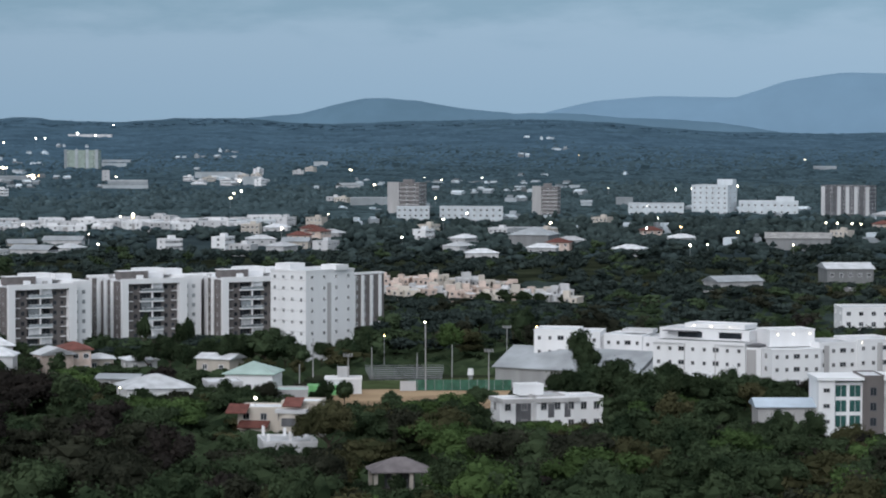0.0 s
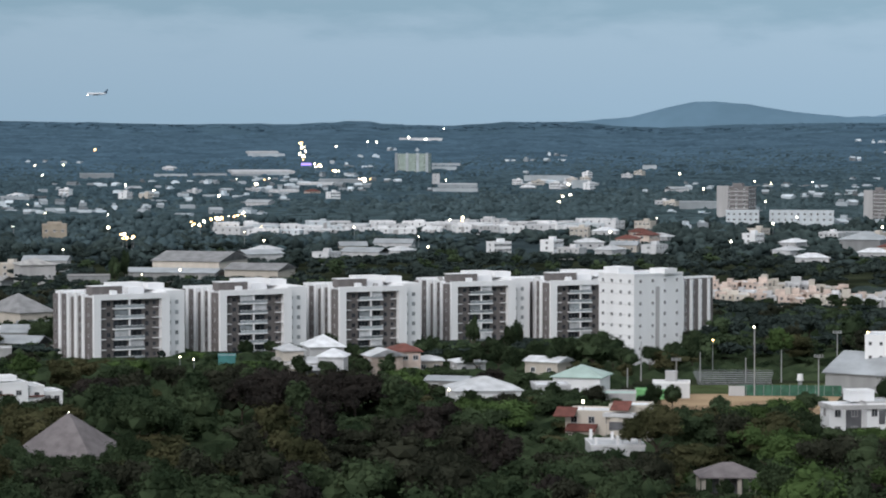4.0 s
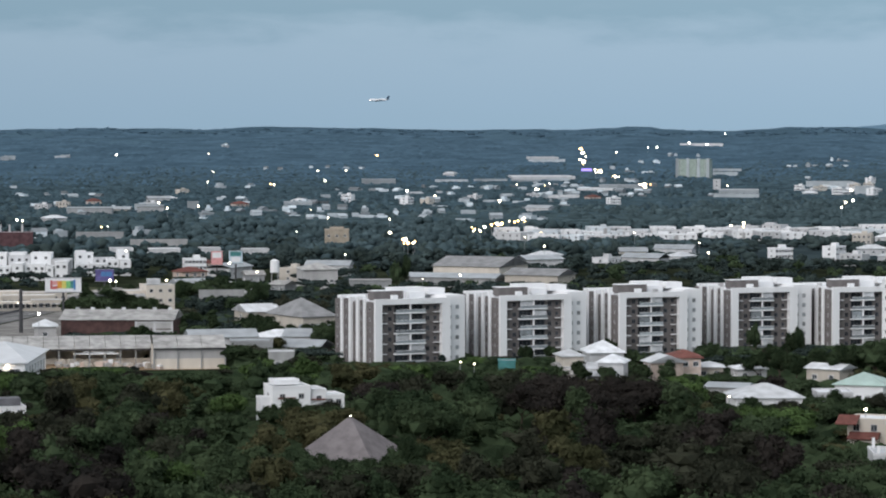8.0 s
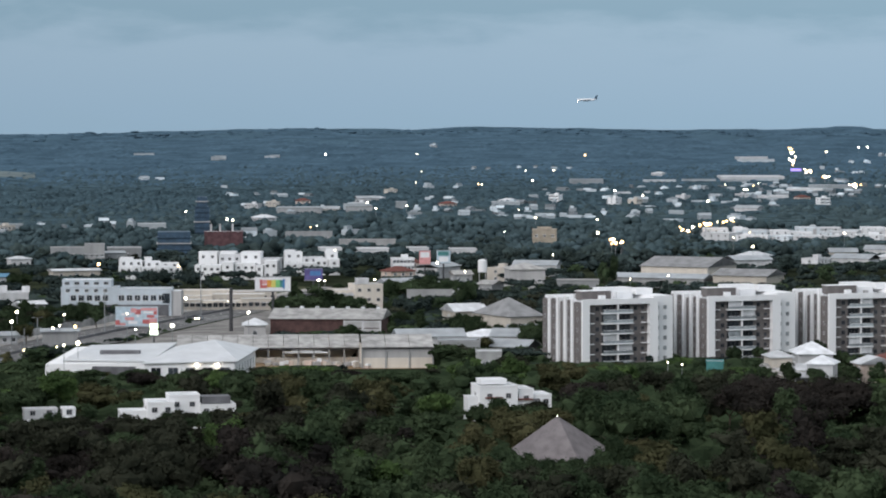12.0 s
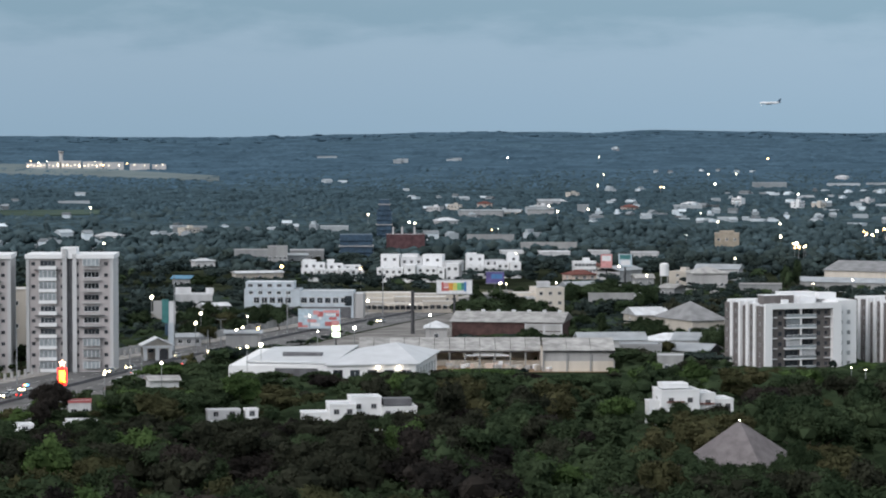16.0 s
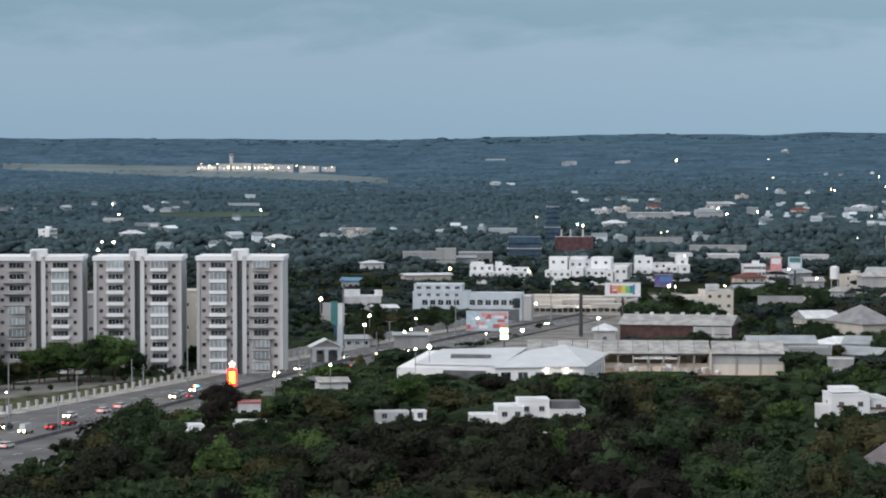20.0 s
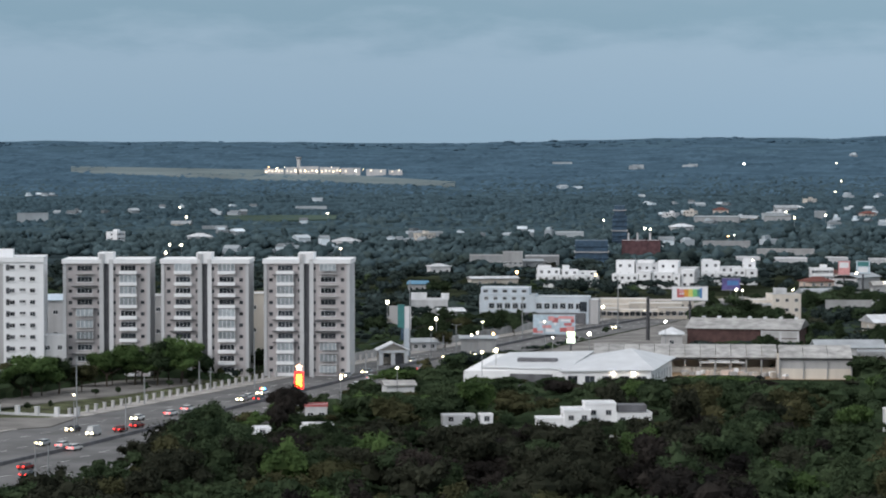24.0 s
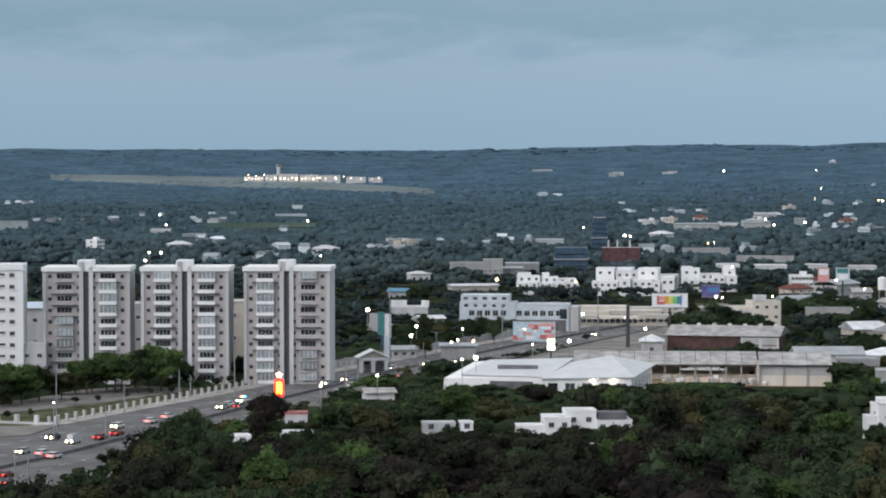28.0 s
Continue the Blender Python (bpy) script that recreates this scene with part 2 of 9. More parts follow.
def box(bm, x0, x1, y0, y1, z0, z1, mi=0):
    vs = [bm.verts.new((x, y, z)) for z in (z0, z1) for y in (y0, y1) for x in (x0, x1)]
    for q in ((0, 2, 3, 1), (4, 5, 7, 6), (0, 1, 5, 4), (2, 6, 7, 3), (0, 4, 6, 2), (1, 3, 7, 5)):
        bm.faces.new([vs[i] for i in q]).material_index = mi


def prism(bm, ring0, ring1, mi=0, cap=True):
    a = [bm.verts.new(p) for p in ring0]
    c = [bm.verts.new(p) for p in ring1]
    n = len(a)
    for i in range(n):
        bm.faces.new((a[i], a[(i + 1) % n], c[(i + 1) % n], c[i])).material_index = mi
    if cap:
        bm.faces.new(a[::-1]).material_index = mi
        bm.faces.new(c).material_index = mi


def tube(bm, x, y, z0, z1, r0, r1=None, n=8, mi=0):
    r1 = r0 if r1 is None else r1
    angs = [2 * math.pi * i / n for i in range(n)]
    prism(bm, [(x + r0 * math.cos(a), y + r0 * math.sin(a), z0) for a in angs],
          [(x + r1 * math.cos(a), y + r1 * math.sin(a), z1) for a in angs], mi)


def rod(bm, p, q, r0, r1=None, n=6, mi=0):
    p, q = Vector(p), Vector(q)
    r1 = r0 if r1 is None else r1
    w = (q - p).normalized()
    u = w.orthogonal().normalized()
    v = w.cross(u)
    angs = [2 * math.pi * i / n for i in range(n)]
    prism(bm, [p + (u * math.cos(a) + v * math.sin(a)) * r0 for a in angs],
          [q + (u * math.cos(a) + v * math.sin(a)) * r1 for a in angs], mi)


def ball(bm, x, y, z, r, mi=0, sub=1):
    made = bmesh.ops.create_icosphere(bm, subdivisions=sub, radius=r, matrix=Matrix.Translation((x, y, z)))
    for v in made["verts"]:
        for f in v.link_faces:
            f.material_index = mi


def mesh_of(name, bm, *mats):
    bmesh.ops.recalc_face_normals(bm, faces=bm.faces)
    me = bpy.data.meshes.new(name)
    bm.to_mesh(me)
    bm.free()
    for m in mats:
        me.materials.append(m)
    return me


def put(name, me, parent, m=None, label=""):
    ob = new(name, me)
    ob.parent = parent
    if m is not None:
        ob.matrix_basis = m
    return tagged(ob, label)


def part(name, bm, material, parent, label=""):
    mats = material if isinstance(material, (list, tuple)) else [material]
    return put(name, mesh_of(name, bm, *mats), parent, None, label)


def boxes(name, material, parent, *bx, label=""):
    bm = bmesh.new()
    for b6 in bx:
        box(bm, *b6)
    return part(name, bm, material, parent, label)


def thing(name, x, y, z, yaw, label, category, group=""):
    ob = new(name)
    ob.empty_display_size = 0.5
    ob.matrix_basis = pose(x, y, z, 0, 0, yaw)
    return tagged(ob, label, category, group)


FOOT, VIEW = [], []


def keep(x, y, w, dp, yaw, low=4.8, yard=1.0):
    """Ground that trees leave free, and how much of the base the woods in front may hide."""
    FOOT.append((x, y, w / 2 + yard, dp / 2 + yard, radians(yaw)))
    d, r = math.hypot(x, y), 0.5 * math.hypot(w, dp)
    a = math.atan2(x, y)
    half = 0.5 * w / d
    VIEW.append((a - half, a + half, d - 0.5 * dp, low))


CREST = [(-60, -0.06), (-31.3, -0.07), (-28, -0.095), (-25, -0.10), (-23.3, -0.065), (-21, -0.02), (-19.8, 0.02), (-18.9, 0.0), (-17.5, -0.02), (-16.7, 0.03), (-14.6, 0.02),
         (-13.4, 0.0), (-12.3, -0.035), (-11.2, -0.015), (-10, -0.025), (-9.0, 0.0), (-8.75, 0.035), (-8.3, 0.035), (-8.0, -0.01), (-6.6, -0.045), (-5.9, -0.01), (-5.5, 0.04),
         (-4.3, 0.03), (-3.3, -0.06), (-2.2, -0.08), (-0.5, -0.01), (1.2, 0.04), (2.25, 0.03), (3.3, -0.025), (4.4, -0.125), (5.7, -0.22), (8, -0.24), (12, -0.2), (60, -0.1)]
CREST_AZ, CREST_EL = [c[0] for c in CREST], [c[1] for c in CREST]


def land(az, d):
    """Height of the land: flat near by, rising to the ridge on the horizon. az in radians."""
    top = EYE_Z + 4700 * np.tan(np.radians(np.interp(np.degrees(az), CREST_AZ, CREST_EL)))
    return top * (np.clip((np.minimum(d, 4700) - 3000) / 1700, 0, 1)) ** 1.5


def land_at(x, y):
    return float(land(math.atan2(x, y), math.hypot(x, y)))


# ---------------------------------------------------------------- the land
def build_ground():
    azs = np.radians(np.concatenate([np.arange(-60, 40, 0.25), np.arange(40, 300, 4)]))
    rs = np.concatenate([[0, 60, 150, 300, 450, 600, 800, 1000, 1400, 1900, 2500, 2900], np.arange(3000, 4701, 85), [4760, 4900]])
    verts, faces = [], []
    n = len(azs)
    for r in rs:
        z = land(azs, r)
        if r > 3100:
            z = z + np.array([3.0 * noise.noise((math.sin(a) * r * 0.012, math.cos(a) * r * 0.012, 0.3)) +
                              1.2 * noise.noise((math.sin(a) * r * 0.05, math.cos(a) * r * 0.05, 2.3)) for a in azs]) * min(1, (r - 3100) / 900)
        if r > 4710:
            z = z - 12
        verts += [(r * math.sin(a), r * math.cos(a), h) for a, h in zip(azs, z)]
    for i in range(len(rs) - 1):
        for j in range(n):
            k = (j + 1) % n
            faces.append((i * n + j, (i + 1) * n + j, (i + 1) * n + k, i * n + k))
    me = bpy.data.meshes.new("ground")
    me.from_pydata(verts, [], faces)
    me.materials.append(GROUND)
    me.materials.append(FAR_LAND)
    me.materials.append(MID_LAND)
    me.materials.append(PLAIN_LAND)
    # farther rings take the land colours with more haze painted in
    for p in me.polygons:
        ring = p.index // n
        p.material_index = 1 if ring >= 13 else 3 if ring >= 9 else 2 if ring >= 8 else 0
    tagged(new("ground", me), "dark scrub and earth under the woods", "ground", kind="structure")


build_ground()


def hill(name, az0, az1, d, profile, label, mat):
    """A far hill: its back rises to a ridge whose outline follows a few heights in degrees."""
    n = 90
    ks = [k for k, _ in profile]
    es = [e for _, e in profile]
    bm = bmesh.new()
    rows3 = []
    for q, (dd, f) in enumerate(((d - 140, -0.35), (d - 110, 0.2), (d - 75, 0.55), (d - 40, 0.82), (d - 15, 0.95), (d, 1.0), (d + 25, 0.98))):
        row = []
        for i in range(n + 1):
            az = az0 + (az1 - az0) * i / n
            el = float(np.interp(az, ks, es)) + 0.012 * noise.noise((az * 3, q * 0.6, 1)) + 0.006 * noise.noise((az * 14, q * 1.7, 4))
            z = EYE_Z + math.tan(radians(el)) * d
            z0 = EYE_Z - 60
            a = radians(az)
            row.append(bm.verts.new((dd * math.sin(a), dd * math.cos(a), z0 + (z - z0) * max(0.0, f) - (40 if f < 0 else 0))))
        rows3.append(row)
    for r0, r1 in zip(rows3, rows3[1:]):
        for i in range(n):
            bm.faces.new((r0[i], r0[i + 1], r1[i + 1], r1[i]))
    ob = new(name, mesh_of(name, bm, mat))
    for p in ob.data.polygons:
        p.use_smooth = True
    tagged(ob, label, "hill", kind="structure")


# distance haze mixed straight into the blue of both hills
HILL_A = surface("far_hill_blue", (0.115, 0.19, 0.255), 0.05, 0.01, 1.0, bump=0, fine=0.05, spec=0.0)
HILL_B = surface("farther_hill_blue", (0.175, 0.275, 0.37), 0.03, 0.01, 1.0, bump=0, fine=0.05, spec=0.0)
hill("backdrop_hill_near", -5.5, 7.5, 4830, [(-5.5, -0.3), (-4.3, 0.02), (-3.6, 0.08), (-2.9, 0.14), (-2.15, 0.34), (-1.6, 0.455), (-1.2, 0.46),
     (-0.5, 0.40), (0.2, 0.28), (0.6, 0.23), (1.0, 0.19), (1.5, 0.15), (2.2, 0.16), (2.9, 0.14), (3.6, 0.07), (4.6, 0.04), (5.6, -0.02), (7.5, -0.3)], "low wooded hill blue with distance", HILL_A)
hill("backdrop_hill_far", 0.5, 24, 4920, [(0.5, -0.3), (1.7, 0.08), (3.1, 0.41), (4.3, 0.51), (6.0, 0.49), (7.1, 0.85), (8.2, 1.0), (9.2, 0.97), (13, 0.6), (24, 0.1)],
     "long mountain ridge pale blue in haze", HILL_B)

# ---------------------------------------------------------------- road, field and paved ground


def sheet(name, corners, z, mat, label, category, kind="structure"):
    bm = bmesh.new()
    prism(bm, [(x, y, z - 0.3) for x, y in corners], [(x, y, z) for x, y in corners])
    return tagged(new(name, mesh_of(name, bm, mat)), label, category, kind=kind)


# left and right kerb and central reserve of the highway, from the foreground to the distance
ROAD = [(400, -360, -322, -285), (520, -366, -334, -306), (640, -373, -351, -332), (750, -381, -366, -350), (860, -387, -375, -358),
        (1000, -390, -379, -366), (1130, -391, -381, -368)]


def road_strip(name, i0, i1, off0, off1, z0, z1, mat, label, category):
    bm = bmesh.new()
    for a, c in zip(ROAD, ROAD[1:]):
        prism(bm, [(a[i0] + off0, a[0], z0), (a[i1] + off1, a[0], z0), (c[i1] + off1, c[0], z0), (c[i0] + off0, c[0], z0)],
              [(a[i0] + off0, a[0], z1), (a[i1] + off1, a[0], z1), (c[i1] + off1, c[0], z1), (c[i0] + off0, c[0], z1)])
    return tagged(new(name, mesh_of(name, bm, mat)), label, category, kind="structure")


road_strip("road", 1, 3, 0, 0, -0.2, 0.05, ASPHALT, "wide grey asphalt highway with two carriageways", "road")
road_strip("kerb", 1, 1, -0.6, 0, -0.2, 0.25, PAVE, "pale concrete kerb along the highway", "kerb")
road_strip("pavement", 1, 1, -6.5, -0.6, -0.2, 0.18, PAVE, "dusty pale pavement beside the highway", "pavement")
road_strip("verge", 1, 1, -26, -6.5, -0.2, 0.10, VERGE, "strip of dry grass and earth behind the pavement", "verge")
road_strip("median_barrier", 2, 2, -0.35, 0.35, 0.0, 0.8, GREY_D, "low dark stained barrier between the carriageways", "barrier")
bm = bmesh.new()
for a, c in zip(ROAD, ROAD[1:]):
    n = int((c[0] - a[0]) / 9)
    for k in range(n):
        f = k / n
        y = a[0] + (c[0] - a[0]) * f
        left, mid, right = (a[i] + (c[i] - a[i]) * f for i in (1, 2, 3))
        for u in (0.3, 0.62):
            box(bm, left + (mid - left) * u - 0.1, left + (mid - left) * u + 0.1, y, y + 4, 0.054, 0.06)
            box(bm, mid + (right - mid) * u - 0.1, mid + (right - mid) * u + 0.1, y, y + 4, 0.054, 0.06)
tagged(new("lane_marking", mesh_of("lane_marking", bm, MARK)), "broken white lane lines on the asphalt", "marking", kind="structure")
for y in range(430, 1120, 20):
    i = max(k for k, r in enumerate(ROAD[:-1]) if r[0] <= y)
    a, c = ROAD[i], ROAD[i + 1]
    f = (y - a[0]) / (c[0] - a[0])
    left, mid, right = (a[k] + (c[k] - a[k]) * f for k in (1, 2, 3))
    lo = left - 22 if y < 640 else left - 8
    keep((lo + right - 5) / 2, y, right - 5 - lo, 20, 0, 6)
    VIEW.pop()
    d = math.hypot(left, y)
    for xx in ((left - 6, mid, mid + 8) if y < 500 else (left, mid) if y < 700 else (left,) if y < 800 else (left, mid, right)):
        VIEW.append((math.atan2(xx - 6, y), math.atan2(xx + 6, y), math.hypot(xx, y), 0.8 if y < 900 else 2.0))

wall_rows = [r for r in ROAD if 740 <= r[0] <= 1000]
wall_thing = tagged(new("roadside_wall"), "long low pale concrete wall beside the highway", "wall")
bm = bmesh.new()
for a, c in zip(wall_rows, wall_rows[1:]):
    prism(bm, [(a[1] - 7.2, a[0], -0.2), (a[1] - 6.8, a[0], -0.2), (c[1] - 6.8, c[0], -0.2), (c[1] - 7.2, c[0], -0.2)], [(a[1] - 7.2, a[0], 2.4), (a[1] - 6.8, a[0], 2.4), (c[1] - 6.8, c[0], 2.4), (c[1] - 7.2, c[0], 2.4)])
part("wall", bm, CONC, wall_thing)
for k in range(24):
    y = 755 + 10 * k
    x = float(np.interp(y, [r[0] for r in ROAD], [r[1] for r in ROAD])) - 7.0
    boxes("pier", CONC, wall_thing, (x - 0.35, x + 0.35, y - 0.35, y + 0.35, -0.2, 2.7))
YARD = surface("oil_stained_yard", (0.20, 0.19, 0.18), 0.25, 0.12, 0.9, spec=0.1)
sheet("forecourt", [(-349, 760), (-366, 1010), (-322, 1000), (-300, 860)], 0.03, YARD, "grey stained concrete yards beside the highway", "pavement")
keep(-336, 890, 46, 200, 8, 0.5, 0.0)
VIEW.pop()
for y in range(800, 1000, 25):
    VIEW.append((math.atan2(-352, y), math.atan2(-318, y), math.hypot(340, y), 0.8))

sheet("sports_ground", [(-31.89, 701.5), (-25.22, 640.83), (12.96, 658.2), (17.39, 702.75), (-12.28, 723.35)], 0.08, DIRT, "worn tan earth sports field", "field")
sheet("sports_turf", [(-25.52, 723.01), (-22.62, 701.74), (17.43, 704.24), (18.23, 736.96)], 0.12, TURF, "green turf strip beside the field", "field")
VIEW.append((-0.04, 0.02, 676.44, 0.3))
VIEW.append((-0.04, 0.02, 702.11, 0.3))
keep(-6.35, 687.64, 50, 104, 1, 0.4)
VIEW.pop()

# ---------------------------------------------------------------- windows and buildings
WIN = {}


def window_mesh(w, h, glass=GLASS, frame_mat=WHITE, bars=1):
    """Framed window in one piece: the frame stands proud of the wall, the panes lie back in it."""
    key = (round(w, 2), round(h, 2), glass.name, frame_mat.name, bars)
    if key not in WIN:
        bm = bmesh.new()
        f = min(0.1, w * 0.08)
        xs = [-w / 2 - f, -w / 2]
        for k in range(bars):
            x = -w / 2 + w * (k + 1) / (bars + 1)
            xs += [x - 0.035, x + 0.035]
        xs += [w / 2, w / 2 + f]
        zs = [-1.5 * f, 0, h, h + f]
        grid = [[bm.verts.new((x, -0.12, z)) for x in xs] for z in zs]
        panes = []
        for j in range(3):
            for i in range(len(xs) - 1):
                q = bm.faces.new((grid[j][i], grid[j][i + 1], grid[j + 1][i + 1], grid[j + 1][i]))
                if j == 1 and i % 2 == 1:
                    panes.append(q)
        for q in panes:
            q.material_index = 1
            ring = list(q.verts)
            back = [bm.verts.new((v.co.x, -0.03, v.co.z)) for v in ring]
            bm.faces.remove(q)
            bm.faces.new(back).material_index = 1
            for i in range(4):
                bm.faces.new((ring[i], ring[(i + 1) % 4], back[(i + 1) % 4], back[i]))
        edge = grid[0] + [r[-1] for r in grid[1:]] + grid[-1][-2::-1] + [r[0] for r in grid[-2:0:-1]]
        wall_ring = [bm.verts.new((v.co.x, 0.02, v.co.z)) for v in edge]
        n = len(edge)
        for i in range(n):
            bm.faces.new((edge[i], edge[(i + 1) % n], wall_ring[(i + 1) % n], wall_ring[i]))
        WIN[key] = mesh_of("window", bm, frame_mat, glass)
    return WIN[key]


def windows_on(parent, me, xs, zs, y, turn=0.0, name="window"):
    """Windows in rows on one wall: turn 0 front, -90 left, 90 right; xs along the wall as one looks at it from outside."""
    c, s = math.cos(radians(turn)), math.sin(radians(turn))
    for z in zs:
        for x in xs:
            put(name, me, parent, pose(x * c - y * s, x * s + y * c, z, 0, 0, turn))


def spread(n, width, inset=0.0):
    return [-width / 2 + inset + (width - 2 * inset) * (k + 0.5) / n for k in range(n)]


def flat_house(name, x, y, w, dp, h, yaw, floors, cols, side, wall, label, category="building", roof=None, low=4.8, group="",
               pent=(), win=(1.3, 1.2), z=0.0, frame_mat=WHITE, glass=GLASS, band=None, right=0):
    """Block with a parapet, windows on the front and the two sides, and boxes on the roof."""
    t = thing(name, x, y, z or land_at(x, y), yaw, label, category, group)
    boxes("wall", wall, t, (-w / 2, w / 2, -dp / 2, dp / 2, -1, h - 0.55))
    boxes("roof", roof or ROOF_W, t, (-w / 2 + 0.25, w / 2 - 0.25, -dp / 2 + 0.25, dp / 2 - 0.25, h - 0.55, h - 0.3))
    boxes("parapet", band or wall, t, (-w / 2 - 0.12, w / 2 + 0.12, -dp / 2 - 0.12, -dp / 2 + 0.2, h - 0.55, h), (-w / 2 - 0.12, w / 2 + 0.12, dp / 2 - 0.2, dp / 2 + 0.12, h - 0.55, h),
          (-w / 2 - 0.12, -w / 2 + 0.2, -dp / 2 + 0.2, dp / 2 - 0.2, h - 0.55, h), (w / 2 - 0.2, w / 2 + 0.12, -dp / 2 + 0.2, dp / 2 - 0.2, h - 0.55, h))
    fh = (h - 0.5) / floors
    me = window_mesh(*win, glass=glass, frame_mat=frame_mat)
    zs = [fh * k + fh * 0.36 for k in range(floors)]
    if cols:
        windows_on(t, me, spread(cols, w), zs, -dp / 2)
    if side:
        windows_on(t, me, spread(side, dp), zs, -w / 2, -90)
    if right:
        windows_on(t, me, spread(right, dp), zs, -w / 2, 90)
    for px, py, pw, pd, ph in pent:
        boxes("roof_room", wall, t, (px - pw / 2, px + pw / 2, py - pd / 2, py + pd / 2, h - 0.3, h + ph))
    keep(x, y, w, dp, yaw, low)
    return t


def wall_size(t):
    return next(o for o in t.children if o.name.split(".")[0] == "wall").dimensions


def pitched(name, x, y, w, dp, h, yaw, rise, kind, wall, roof, label, category="house", cols=3, side=2, low=4.8, over=0.7, group="", z=0.0, floors=1, win=(1.3, 1.2), yard=1.0):
    """House or shed with a gable (ridge along x), hip or pyramid roof of real thickness. h is the height of the eaves."""
    t = thing(name, x, y, z, yaw, label, category, group)
    boxes("wall", wall, t, (-w / 2, w / 2, -dp / 2, dp / 2, -1, h))
    ex, ey = w / 2 + over, dp / 2 + over
    r = {"gable": ex, "hip": max(0.2, ex - ey), "pyramid": 0.05}[kind]
    bm = bmesh.new()
    lo = [(-ex, -ey, h), (ex, -ey, h), (ex, ey, h), (-ex, ey, h)]
    hi = [(-r, 0, h + rise), (r, 0, h + rise)]
    th = 0.22
    rings = []
    for dz in (0, th):
        rings.append([bm.verts.new((a, b_, c + dz)) for a, b_, c in lo + hi])
    for q, flip in ((rings[0], True), (rings[1], False)):
        for f in ((0, 1, 5, 4), (2, 3, 4, 5), (1, 2, 5), (3, 0, 4)):
            bm.faces.new([q[i] for i in (f[::-1] if flip else f)])
    for i in range(4):
        j = (i + 1) % 4
        bm.faces.new((rings[0][i], rings[0][j], rings[1][j], rings[1][i]))
    part("roof", bm, roof, t)
    fh = h / floors
    me = window_mesh(*win)
    zs = [fh * k + fh * 0.36 for k in range(floors)]
    if cols:
        windows_on(t, me, spread(cols, w), zs, -dp / 2)
    if side:
        windows_on(t, me, spread(side, dp), zs, -w / 2, -90)
    keep(x, y, w, dp, yaw, low, yard)
    return t


